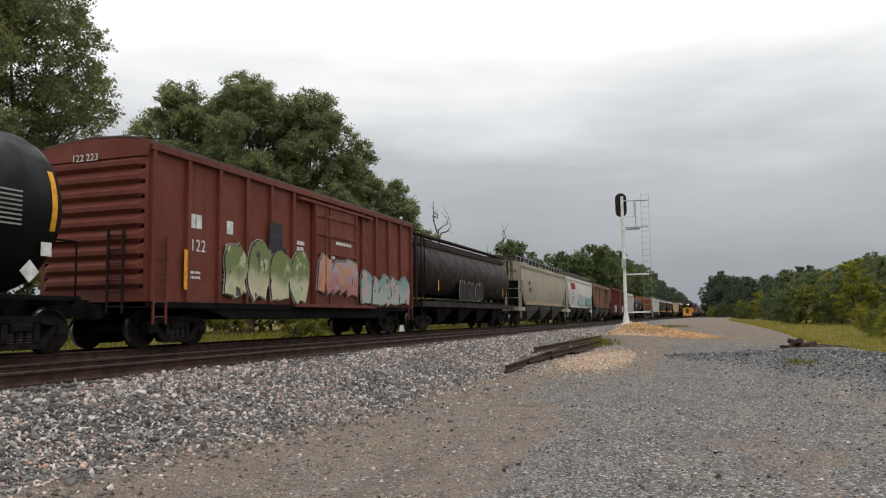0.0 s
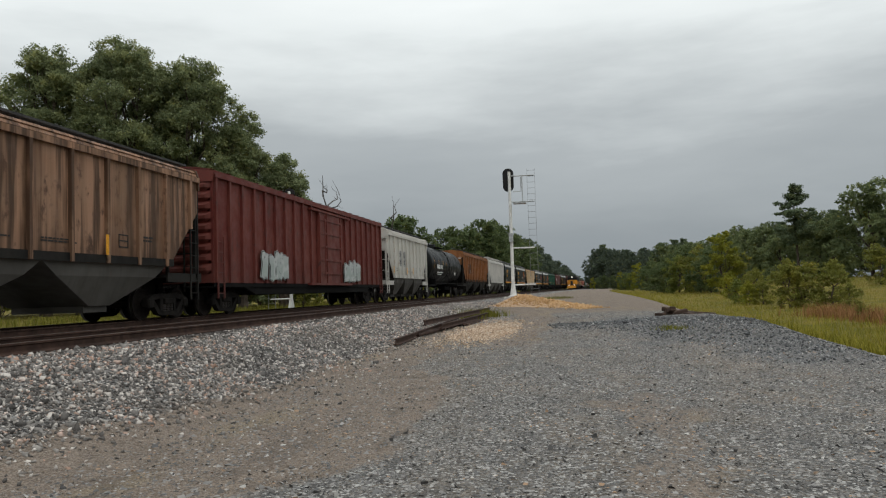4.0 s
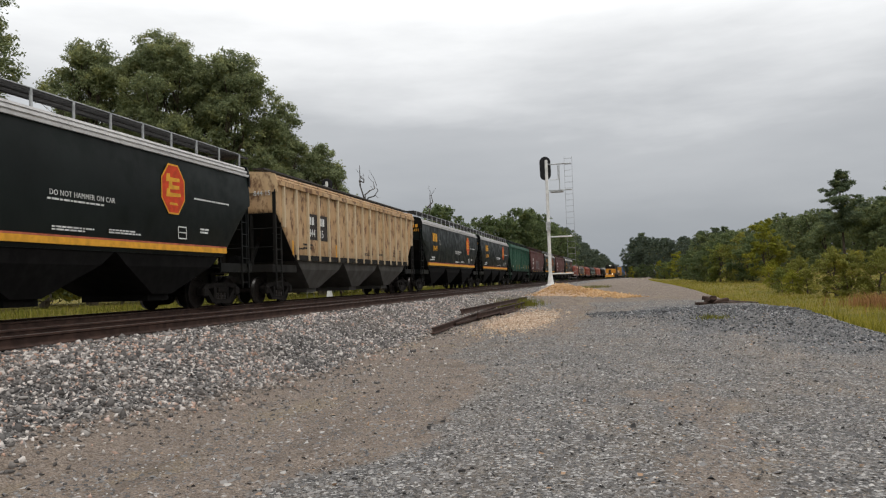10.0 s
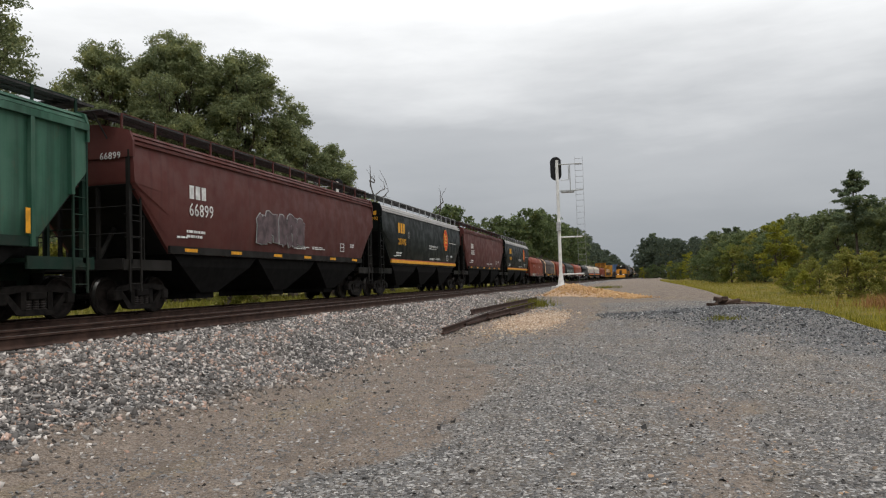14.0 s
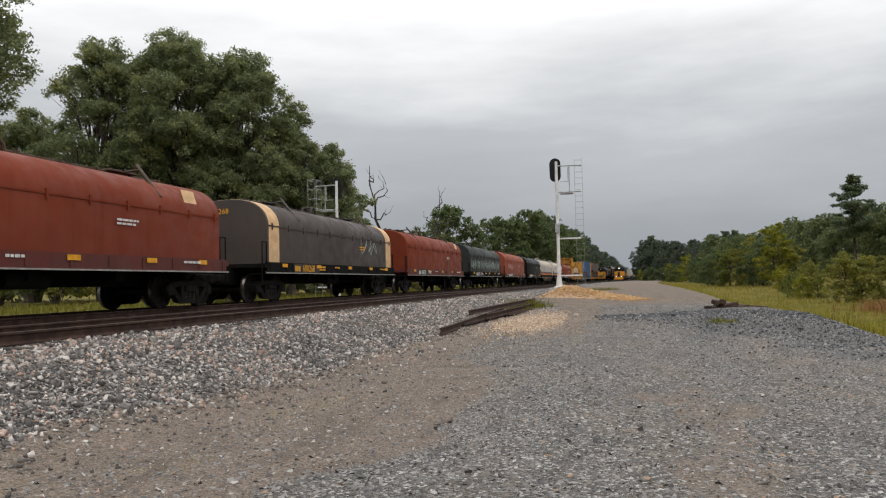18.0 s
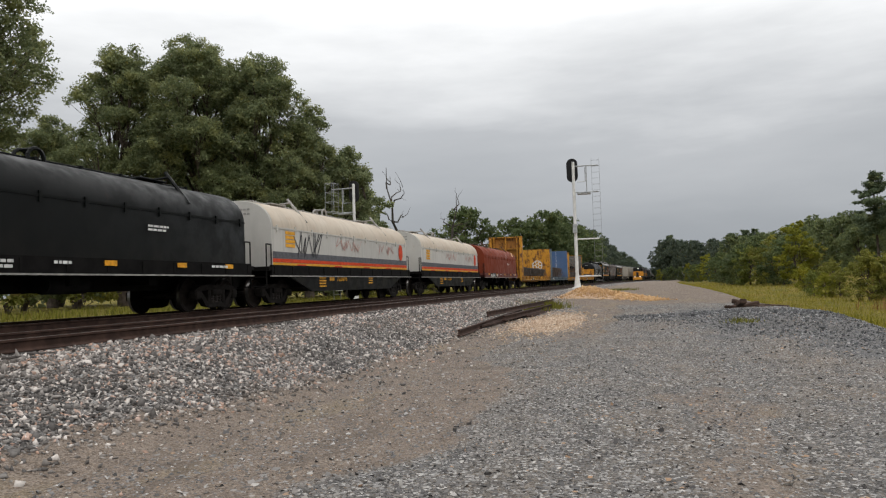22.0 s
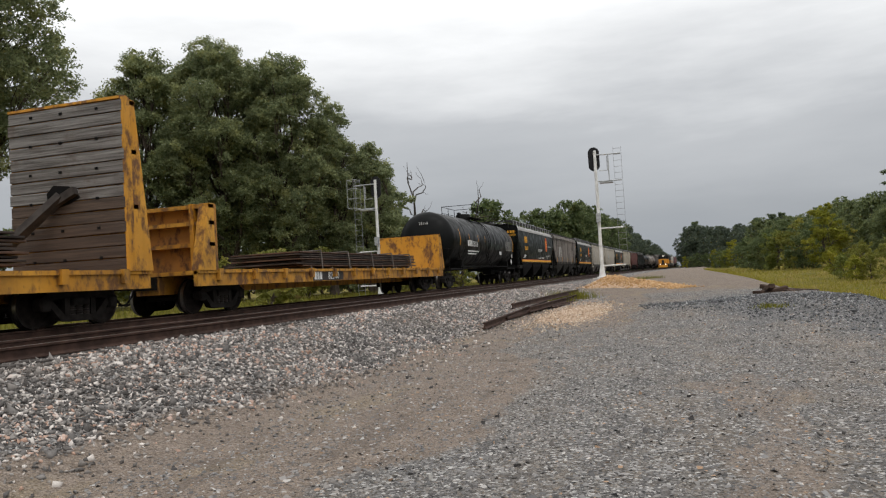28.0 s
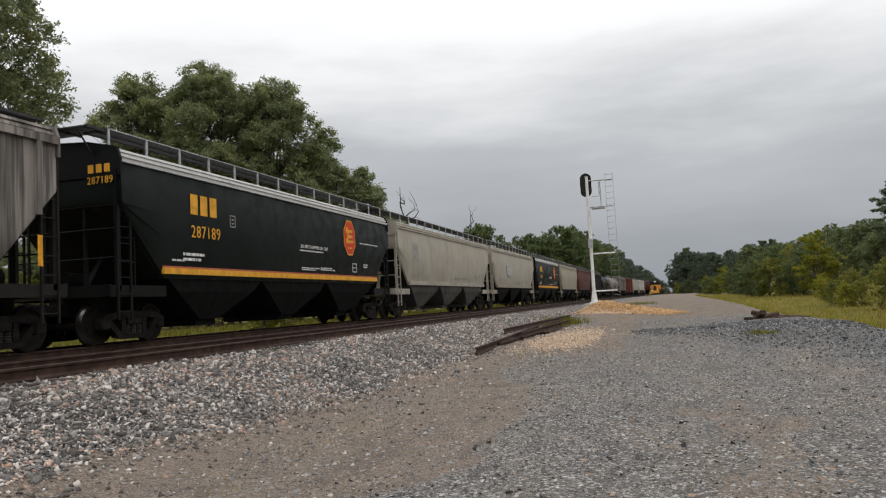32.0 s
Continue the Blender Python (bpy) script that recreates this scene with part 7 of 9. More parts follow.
TRAIN = [
    (-6.2, 11.7, dict(make=tank, paint=P_BLACK, marks=both(tank_marks("40118"), tank_end_marks), label="black tank car with yellow reflective strips")),
    (13.6, 29.9, dict(make=boxcar, paint=P_BOXRED, roof=P_ROOFRUST, marks=box_marks, label="oxide red boxcar covered in colourful graffiti along its lower side")),
    (31.4, 48.1, dict(make=tubular, paint=P_BROWNDARK, marks=lambda car, L, x: [bubble(car, x + 0.012, -3.4, 1.42, 4.3, 1.25, 49, 6), strips((-0.38, 0.36), 1.9, 0.5)(car, L, x - 0.1)], label="dark brown tubular hopper car with silver graffiti")),
    (50.6, 69.1, dict(make=hopper, paint=P_BEIGE, trim=P_BEIGE, under=P_DUSTY, ink=M_GREYTXT, marks=both(simple_marks("52222", M_BLACKTXT), sill_strips, lambda car, L, x: graffiti(car, side_x(2.0, 3.0), 1.6, 2.0, 2.4, 0.7, S_SILVER, 42, 7, True)), label="weathered beige covered hopper car with curved sides")),
    (70.4, 87.3, dict(make=hopper, paint=P_WHITE, trim=P_WHITE, under=P_SOOTSHADE, ink=M_GREYTXT, marks=both(simple_marks("115900", M_GREYTXT, z=2.75), red_letters, lambda car, L, x: [graffiti(car, side_x(1.8, 2.9), -2.2, 1.62, 4.4, 1.2, S_PALE, 43, 4, rim=S_TEAL), graffiti(car, side_x(1.8, 2.9), 3.2, 1.55, 3.9, 1.25, S_SEAGREEN, 44, 5, rim=S_PALE)]), label="white covered hopper car with large red lettering and pale graffiti")),
    (88.7, 107.1, dict(make=hopper, kind="rib", paint=P_RUSTBROWN, trim=P_SOOTSHADE, under=P_DUSTY, rail=False, ribs=14, ink=M_BLACKTXT, marks=both(simple_marks("75 787", M_BLACKTXT, z=2.7, bays=(14, 2)), strips((-0.42, -0.2, 0.02, 0.25), 1.7, 0.5), lambda car, L, x: part("company_mark", cached(("faded_name",), lambda bm: mark_shapes(bm, 0, 0, 0, 0.6, (0.5, 0.6, 0.6, 0.9, 0.4, 0.2, 0.55, 0.5), 0.35)), M_FADED, car, at=pose(x - 0.096, -L / 2 + 5.4, 3.1))), label="rust-streaked brown covered hopper car with ribbed sides")),
    (108.2, 128.7, dict(make=boxcar, paint=P_BOXRED2, ribs=22, marks=box2_marks, label="rusty red boxcar with many side posts and silver graffiti")),
    (130.1, 142.0, dict(make=hopper, kind="rib", paint=P_WHITEDIRTY, trim=P_WHITEDIRTY, under=P_DUSTY, rail=False, ribs=11, ink=M_GREYTXT, marks=both(simple_marks("130 122", M_BLACKTXT, z=2.85, patch=M_GREYPATCH, bays=(11, 2)), strips((-0.4, -0.1, 0.05), 1.8)), label="dirty white ribbed covered hopper car with rust stains")),
    (143.1, 158.8, dict(make=tank, paint=P_BLACK, marks=tank_marks("224707"), label="black tank car with yellow strips and white lettering")),
    (160.0, 179.8, dict(make=hopper, kind="rib", paint=P_ORANGE, trim=P_SOOTSHADE, under=P_SOOTSHADE, rail=False, ribs=16, data=False, marks=simple_marks("84 586", M_WHITE, patch=M_DARKPATCH, bays=(16, 2)), label="rusty orange-brown ribbed covered hopper car")),
    (181.7, 199.3, dict(make=hopper, kind="rib", paint=P_WHITE, trim=P_WHITE, walk=P_WHITE, under=P_DUSTY, ribs=17, ink=M_GREYTXT, marks=both(simple_marks("95 240", M_BLACKTXT, z=2.85, bays=(17, 2)), lambda car, L, x: part("touch_up", cached(("touch_up",), mk_dark_patches), M_GREYPATCH, car, "grey touch-up patches", at=pose(x - 0.090, -L / 2 + 1.3, 1.75))), label="white ribbed covered hopper car with grey touch-up patches")),
    (200.8, 218.1, gold_stripe("287027")),
    (219.4, 237.0, gold_stripe("286157")),
    (239.1, 256.8, dict(make=hopper, kind="rib", paint=P_TAN, rib_paint=P_TANPOST, trim=P_SOOTSHADE, under=P_DUSTY, rail=False, ribs=17, ink=M_BLACKTXT, marks=both(simple_marks("844 15", M_WHITE, patch=M_DARKPATCH, bays=(17, 2)), strips((-0.44, -0.2), 1.7, 0.5)), label="tan ribbed covered hopper car eaten by dark rust scabs")),
    (258.7, 276.7, gold_stripe("286491")),
    (278.1, 294.9, gold_stripe("287104")),
    (296.2, 313.8, dict(make=hopper, kind="rib", paint=P_GREEN, trim=P_DARKGREEN, ribs=16, post=P_DARKGREEN, marks=both(simple_marks("95 489", M_WHITE, z=2.85, bays=(16, 2)), strips((-0.42, -0.25, -0.12, 0.13, 0.27, 0.4), 1.75, 0.5)), label="faded green ribbed covered hopper car")),
    (315.35, 332.5, dict(make=hopper, paint=P_MAROON, trim=P_SOOTSHADE, post=P_MAROON, marks=both(simple_marks("66899", M_WHITE, z=3.0, size=0.5), sill_strips, lambda car, L, x: bubble(car, side_x(1.8, 3.0), -2.6, 1.85, 3.6, 1.2, 51, 5, S_PLUM)), label="maroon covered hopper car with curved sides and silver graffiti")),
    (333.9, 350.8, gold_stripe("287092")),
    (352.2, 369.0, dict(make=hopper, paint=P_MAROON, trim=P_SOOTSHADE, post=P_MAROON, marks=both(simple_marks("66555", M_WHITE, z=3.0, size=0.5), sill_strips), label="maroon covered hopper car with curved sides")),
    (370.4, 387.3, gold_stripe("286477")),
    (388.9, 402.4, red_coil("68028", P_COILRED, (-3.5, 1.85, 2.4, 0.7, S_REDFAINT, 61, 5, True))),
    (405.4, 418.65, dict(make=coil, paint=P_COILGREY, deck=M_UNDER, bracket=P_COILGREY, marks=coil_marks("600268", M_GOLD, (2.3, 1.75, 2.0, 0.8, S_SILVER, 62, 3, True), True, False), label="brown-grey steel coil car hood with cream end bands")),
    (421.6, 435.1, red_coil("68102", P_COILRED)),
    (438.1, 451.7, dict(make=coil, paint=P_COILGREEN, deck=M_UNDER, marks=coil_marks("34311", M_WHITE, (-6.4, 1.55, 12.6, 0.75, S_GREENISH, 63, 46, True), False, False), label="dark grey-green steel coil car with pale graffiti along its side")),
    (454.5, 468.5, red_coil("600086", P_COILRED2, (-5.2, 1.65, 3.4, 0.7, S_REDFAINT, 64, 14, True))),
    (470.9, 484.1, dict(make=coil, paint=P_BLACK, deck=M_UNDER, marks=coil_marks("720189", M_WHITE, None, False, False), label="black steel coil car with a rounded hood")),
    (485.8, 499.7, dict(make=coil, paint=P_COILPALE, seam=P_COILPALE, deck=M_UNDER, sill=P_BLACK, deep=True, bracket=M_GALVDULL, top=P_COILTOP, marks=pale_marks("720096"), label="cream grey steel coil car with yellow and red stripes and scrawls")),
    (502.3, 516.0, dict(make=coil, paint=P_COILPALE, seam=P_COILPALE, deck=M_UNDER, sill=P_BLACK, deep=True, bracket=M_GALVDULL, top=P_COILTOP, marks=pale_marks("720087"), label="cream grey steel coil car with yellow and red side stripes")),
    (518.3, 532.1, red_coil("68213", P_COILRED, (1.5, 2.5, 0.7, 0.5, S_REDFAINT, 65, 2, True))),
    (534.8, 556.6, dict(make=flat, paint=P_YELLOW, front=dict(h=3.85, ribs=3), rear=dict(h=3.4, face=P_YELLOW, ribs=3), wheel=True, load_span=(-0.40, 0.40), layers=9, t=0.085, w=1.3, seed=3, binders=7, load=M_PLATE, marks=flat_marks("80420", 0.28), label="rusty yellow bulkhead flatcar loaded with steel plates")),
    (557.5, 577.2, dict(make=flat, paint=P_BLUEGREY, front=dict(h=3.5, ribs=3, back=P_BLUEGREY), rear=dict(h=3.9, face=P_BLUE, face_label="scuffed blue bulkhead face", back=P_BLUEGREY, seam=True), load_span=(-0.42, 0.26), layers=9, t=0.125, w=1.2, seed=4, binders=6, load=M_PLATE2, marks=both(flat_marks("90512", 0.1), lambda car, L, x: part("reflector", cached(("end_reflector",), lambda bm: [box(bm, 0, 0.02, 0, 0.62, 0, 0.16), box(bm, 0, 0.02, 0, 0.62, 0.19, 0.34)]), M_YELLOW, car, "amber reflector plate", at=pose(1.585, L / 2 - 0.75, 1.15))), label="blue-grey bulkhead flatcar with a tall blue end wall and brown load")),
    (578.6, 599.6, dict(make=flat, paint=P_YELLOW, front=dict(h=3.75, ribs=2), rear=dict(h=3.85, boards=14, ribs=2), load_span=(-0.43, 0.34), layers=9, t=0.075, w=1.3, seed=5, binders=7, load=M_PLATE, marks=flat_marks("81121", 0.24), label="rusty yellow flatcar with a grey timber-faced bulkhead and plates")),
    (601.4, 622.6, dict(make=flat, paint=P_YELLOW, front=dict(h=1.75, ribs=2, face=P_RUSTYEL), rear=dict(h=1.75, face=P_YELLOW), load_span=(-0.22, 0.32), layers=7, t=0.075, w=1.3, seed=6, binders=5, load=M_PLATE, marks=flat_marks("82500", 0.30), label="rusty yellow flatcar with low end walls and stacked plates")),
    (624.2, 641.4, dict(make=tank, paint=P_BLACK, marks=both(tank_marks("25116", tags=True), tank_end_marks), label="black tank car with yellow strips and faint graffiti")),
    (642.9, 660.4, gold_stripe("286839")),
    (661.6, 679.4, dict(make=hopper, kind="rib", paint=P_GREY, trim=P_SOOTSHADE, rail=False, ribs=15, under=P_SOOTSHADE, ink=M_BLACKTXT, marks=both(simple_marks("17 560", M_BLACKTXT, z=2.85, patch=M_PALEPATCH, bays=(15, 2)), strips((-0.43, -0.22, 0.02, 0.27, 0.47), 1.65, 0.6)), label="mottled grey ribbed covered hopper car with yellow strips")),
    (681.2, 698.0, gold_stripe("287189")),
    (699.3, 717.4, dict(make=hopper, paint=P_BEIGE2, trim=P_BEIGE2, under=P_DUSTY, ink=M_GREYTXT, marks=lambda car, L, x: part("repaint_patch", cached(("patch2",), lambda bm: box(bm, 0, 0.003, 0, 0.8, 0, 0.9)), M_GREYTXT, car, at=pose(side_x(2.6, 3.5), -L / 2 + 2.0, 2.6)), label="pale grey-beige covered hopper car with curved sides")),
    (718.7, 735.9, dict(make=hopper, paint=P_BEIGE2, trim=P_BEIGE, ink=M_GREYTXT, marks=lambda car, L, x: graffiti(car, side_x(2.0, 3.0), -4.0, 2.3, 1.6, 1.0, S_SILVER, 71, 2), label="pale grey-beige covered hopper car with a white patch")),
    (737.2, 753.5, gold_stripe("287061")),
    (754.9, 771.6, dict(make=hopper, paint=P_BEIGE, trim=P_BEIGE, data=False, label="weathered beige covered hopper car far down the train")),
    (773.0, 790.0, dict(make=hopper, paint=P_MAROON, trim=P_MAROON, data=False, label="maroon covered hopper car far down the train")),
    (791.4, 808.4, dict(make=hopper, kind="rib", paint=P_COILGREEN, trim=P_SOOTSHADE, data=False, label="dark grey-green ribbed covered hopper car far down the train")),
    (810.0, 826.5, dict(make=tank, paint=P_BLACK, label="black tank car far down the train")),
    (828.2, 844.7, dict(make=tank, paint=P_GREY, label="mottled grey tank car far down the train")),
    (846.4, 863.0, dict(make=hopper, kind="rib", paint=P_GREY, trim=P_GREY, data=False, label="grey ribbed covered hopper car far down the train")),
    (864.5, 881.2, dict(make=boxcar, paint=P_BOXRED, roof=P_ROOFRUST, label="oxide red boxcar far down the train")),
    (882.8, 899.5, dict(make=hopper, paint=P_BEIGE2, trim=P_BEIGE2, data=False, label="pale covered hopper car far down the train")),
    (901.0, 918.0, dict(make=hopper, kind="rib", paint=P_WHITEDIRTY, trim=P_WHITEDIRTY, under=P_DUSTY, data=False, label="dirty white covered hopper car far down the train")),
    (919.5, 936.5, dict(make=hopper, paint=P_MAROON, trim=P_MAROON, data=False, label="maroon covered hopper car at the far end of the train")),
]
M_FADED = plain("faded_dark_lettering", (0.06, 0.035, 0.025), 0.8)
CARS = []
for F_, B_, spec_ in TRAIN:
    CARS.append((spec_["make"](spec_, F_, B_), (F_ + B_) / 2))


# ---- signals ----
M_SIGWHITE = plain("white_signal_paint", (0.68, 0.68, 0.66), 0.5, 0, 0.1, 4.0)
M_SIGBLACK = plain("black_signal_paint", (0.012, 0.012, 0.013), 0.6, 0, 0.3, 6.0)
M_CONCRETE = plain("pale_concrete", (0.42, 0.41, 0.39), 0.9, 0, 0.2, 6.0)
M_DULLSTEEL = plain("dull_weathered_steel", (0.26, 0.265, 0.27), 0.6, 0.2, 0.2, 8.0)
M_LENS = plain("dark_signal_lens", (0.02, 0.022, 0.025), 0.1, 0, 0.1, 4.0)


def signal(label, m, flip):
    sg = thing("railway_signal", label, "signal", "signals beside the tracks", m=m)
    s = flip
    bm = bmesh.new()
    lathe_z(bm, [(0.28, 0.30), (0.34, 0.30), (0.36, 0.20), (0.95, 0.11), (1.0, 0.10), (7.45, 0.085), (7.47, 0.02)], 14)
    part("mast", bm, M_SIGWHITE, sg)
    bm = bmesh.new()
    box(bm, -0.55, 0.55, -0.45, 0.45, -0.35, 0.28, 0.03)
    part("base", bm, M_CONCRETE, sg)
    bm = bmesh.new()
    pts = []
    for k in range(24):
        a = 2 * math.pi * k / 24
        pts.append((-0.02 * s + 0.33 * math.cos(a), 7.0 + (0.35 if math.sin(a) > 0 else -0.35) + 0.33 * math.sin(a)))
    loft(bm, [[(x, y, z) for x, z in pts] for y in (0.16, 0.20)])
    part("target_plate", bm, M_SIGBLACK, sg, at=pose(-0.06, 0, 0))
    for z in (7.35, 7.0, 6.65):
        bm = bmesh.new()
        lathe_y(bm, [(0.2, 0.02), (0.2, 0.14), (0.42, 0.14), (0.42, 0.11), (0.24, 0.11), (0.24, 0.02)], 14, z, -0.08)
        part("lamp_unit", bm, M_SIGBLACK, sg)
    bm = bmesh.new()
    for z in (7.2, 5.7):
        tube(bm, (0, 0, z), (s * 1.45, 0.1, z), 0.035, 6)
    box(bm, min(s * 0.2, s * 0.95), max(s * 0.2, s * 0.95), -0.3, 0.3, 5.58, 5.63)
    pipe(bm, [(s * 0.75, 0, 5.7), (s * 0.75, 0, 7.2)], 0.03, 5)
    pipe(bm, [(s * 0.2, 0, 6.3), (s * 0.68, 0, 6.3), (s * 0.68, 0, 7.1)], 0.025, 5)
    part("bracket", bm, M_GALV, sg)
    for z in (3.05, 0.95):
        bm = bmesh.new()
        tube(bm, (0, 0, z), (s * 1.35, 0.1, z), 0.04, 6)
        part("ladder_brace", bm, M_SIGWHITE, sg)
    bm = bmesh.new()
    for x in (1.05, 1.5):
        tube(bm, (s * x, 0.1, 0.1), (s * x, 0.1, 7.6), 0.008 if s > 0 else 0.014, 5)
    for k in range(22):
        z = 0.35 + k * 0.34
        tube(bm, (s * 1.05, 0.1, z), (s * 1.5, 0.1, z), 0.010, 5)
    part("ladder", bm, M_DULLSTEEL, sg)
    for z in (5.75, 6.35, 6.95, 7.5) if s < 0 else ():
        bm = bmesh.new()
        pipe(bm, [(s * 1.05, 0.1, z), (s * 1.05, -0.65, z), (s * 1.6, -0.65, z), (s * 1.6, 0.1, z)], 0.016, 5)
        part("cage_hoop", bm, M_GALV, sg)
    for x in (1.05, 1.6) if s < 0 else ():
        bm = bmesh.new()
        tube(bm, (s * x, -0.65, 5.7), (s * x, -0.65, 7.5), 0.016, 5)
        part("cage_bar", bm, M_GALV, sg)
    bm = bmesh.new()
    box(bm, -0.12, 0.12, -0.3, -0.1, 3.4, 3.9)
    part("junction_box", bm, M_GALV, sg)
    bm = bmesh.new()
    box(bm, min(s * 0.95, s * 1.75), max(s * 0.95, s * 1.75), -0.2, 0.3, 0.02, 0.12)
    part("ladder_foot", bm, M_STEEL, sg)
    return sg


signal("white railway signal mast with black oval head and side ladder", pose(-3.95, 44.5, 0.78, 0, 0, 0) @ Matrix.Diagonal((1, 1, 1.035, 1)), 1)
signal("white railway signal mast standing behind the train", pose(-17.2, 43.0, 0.42, 0, 0, 0), -1)


# ---- scrap rails and ties ----
def mk_scrap_rail(bm, L):
    loft(bm, [[(x, y, z) for x, z in RAIL_PROFILE] for y in (0, L)])


rails_group = "scrap rails beside the track"
for x_, y_, z_, L_, yaw_, roll_ in ((-4.86, 19.3, 0.04, 11.5, 1.0, 4), (-4.98, 22.0, 0.06, 11.5, -2.6, 88), (-4.62, 24.5, 0.10, 10.5, -3.3, 3), (-5.05, 24.0, 0.20, 11.0, -4.3, -8), (-4.35, 27.5, 0.06, 8.0, -4.5, 90)):
    sc_ = part("scrap_rail", cached(("scrap_rail", L_), lambda bm: mk_scrap_rail(bm, L_)), M_RUST, None, at=pose(x_, y_, ground(x_, y_) + z_, 0.55, roll_, yaw_))
    tagged(sc_, "old rust-brown steel rail lying on the gravel", "rail", rails_group)

M_OLDTIE = plain("weathered_brown_timber", (0.062, 0.040, 0.030), 0.95, 0, 0.5, 4.0, 0.2, 0.4)
stub_mesh = cached(("tie_stub",), lambda bm: box(bm, -0.62, 0.62, -0.115, 0.115, -0.17, 0.0, 0.02))
for k_, (x_, y_, z_, yaw_, ry_) in enumerate(((3.15, 30.6, 0.02, 60, 3), (3.5, 30.9, 0.06, 25, -14), (3.95, 31.0, 0.0, -35, 13), (4.35, 31.2, -0.04, -50, 8), (3.35, 30.9, 0.17, 100, 20), (4.6, 31.5, -0.02, -20, 6), (3.7, 31.3, 0.14, 140, -18))):
    t_ = part("old_tie", stub_mesh, M_OLDTIE, None, at=pose(x_, y_, ground(x_, y_) + z_ * 0.7 + 0.07, 2, ry_ * 0.7, yaw_))
    tagged(t_, "discarded dark railway tie in a heap by the grass", "railway tie", "discarded ties")


# ---- distant locomotive on the near track ----
P_LOCO = paint("orange_yellow_locomotive_paint", (0.66, 0.27, 0.02), (0.72, 0.33, 0.04), 0.08, grime=0.3)
P_LOCODARK = paint("black_locomotive_paint", (0.02, 0.02, 0.02), (0.03, 0.03, 0.03), 0.05)
M_GLASS = plain("dark_cab_glass", (0.015, 0.018, 0.02), 0.08, 0, 0.1, 2.0, 0.6)
M_LIGHT = Mat("headlight_glow", 0.3)
M_LIGHT.b.inputs["Emission Color"].default_value = (1.0, 0.93, 0.8, 1)
M_LIGHT.b.inputs["Emission Strength"].default_value = 2.0
M_LIGHT = M_LIGHT.m


def locomotive(m):
    lo = thing("locomotive", "orange and black diesel locomotive waiting far down the track", "locomotive", m=m)
    bm = bmesh.new()
    box(bm, -1.55, 1.55, -10.5, 10.5, 1.15, 1.5, 0.03)
    part("frame", bm, P_LOCODARK, lo)
    bm = bmesh.new()
    loft(bm, [[(x, y, z) for x, z in ((-1.05, 1.5), (1.05, 1.5), (1.05, 2.75), (0.75, 3.05), (-0.75, 3.05), (-1.05, 2.75))] for y in (-10.2, -8.4)])
    part("nose", bm, P_LOCO, lo)
    bm = bmesh.new()
    loft(bm, [[(x, y, z) for x, z in ((-1.55, 1.5), (1.55, 1.5), (1.55, 3.9), (1.2, 4.35), (-1.2, 4.35), (-1.55, 3.9))] for y in (-8.4, -5.6)])
    cab = part("cab", bm, P_LOCO, lo)
    bm = bmesh.new()
    loft(bm, [[(x, y, z) for x, z in ((-1.58, 3.0), (1.58, 3.0), (1.58, 3.92), (1.22, 4.38), (-1.22, 4.38), (-1.58, 3.92))] for y in (-8.42, -5.58)])
    part("cab_top", bm, P_LOCODARK, cab, "black upper cab")
    bm = bmesh.new()
    box(bm, -0.38, 0.38, -10.23, -10.19, 1.5, 2.75)
    part("nose_door", bm, P_LOCODARK, lo)
    for x in (-0.85, 0.85):
        bm = bmesh.new()
        lathe_y(bm, [(-10.62, 0.02), (-10.62, 0.12), (-10.55, 0.12)], 12, 1.32, x)
        part("ditch_light", bm, M_LIGHT, lo)
    bm = bmesh.new()
    box(bm, -1.5, 1.5, -10.56, -10.5, 1.08, 1.5)
    part("end_beam", bm, P_LOCODARK, lo)
    bm = bmesh.new()
    loft(bm, [[(x, y, z) for x, z in ((-0.95, 1.5), (0.95, 1.5), (0.95, 4.1), (0.7, 4.4), (-0.7, 4.4), (-0.95, 4.1))] for y in (-5.6, 9.8)])
    part("hood", bm, P_LOCODARK, lo)
    for x in (-1.1, -0.4, 0.4, 1.1):
        bm = bmesh.new()
        box(bm, x - 0.28, x + 0.28, -8.47, -8.43, 3.2, 3.85)
        part("windscreen", bm, M_GLASS, lo)
    for x in (-0.18, 0.18):
        bm = bmesh.new()
        lathe_y(bm, [(-8.49, 0.02), (-8.49, 0.1), (-8.40, 0.1)], 12, 4.08, x)
        part("headlight", bm, M_LIGHT, lo)
    bm = bmesh.new()
    slab(bm, [(-10.75, 0.35), (-10.45, 0.35), (-10.45, 1.2), (-10.6, 1.2)], -1.45, 1.45)
    part("plough", bm, P_LOCO, lo)
    bm = bmesh.new()
    for s in (-1, 1):
        pipe(bm, [(s * 1.45, -10.4, 1.5), (s * 1.45, -10.4, 2.5), (s * 0.6, -10.4, 2.5), (s * 0.6, -10.4, 1.5)], 0.03, 5)
        for k in range(10):
            tube(bm, (s * 1.5, -5 + k * 1.6, 1.5), (s * 1.5, -5 + k * 1.6, 2.5), 0.02, 5)
        tube(bm, (s * 1.5, -5, 2.5), (s * 1.5, 9.5, 2.5), 0.02, 5)
        box(bm, s * 0.9 - 0.35, s * 0.9 + 0.35, -10.42, -10.36, 0.95, 1.5)
    part("handrail", bm, P_LOCO, lo)
    bm = bmesh.new()
    for k in range(3):
        lathe_z(bm, [(4.35, 0.5), (4.6, 0.5), (4.62, 0.1)], 14, 0, 2.0 + k * 2.6)
    box(bm, -0.2, 0.2, -6.6, -5.9, 4.35, 4.65)
    part("roof_fan", bm, P_LOCODARK, lo)
    bm = bmesh.new()
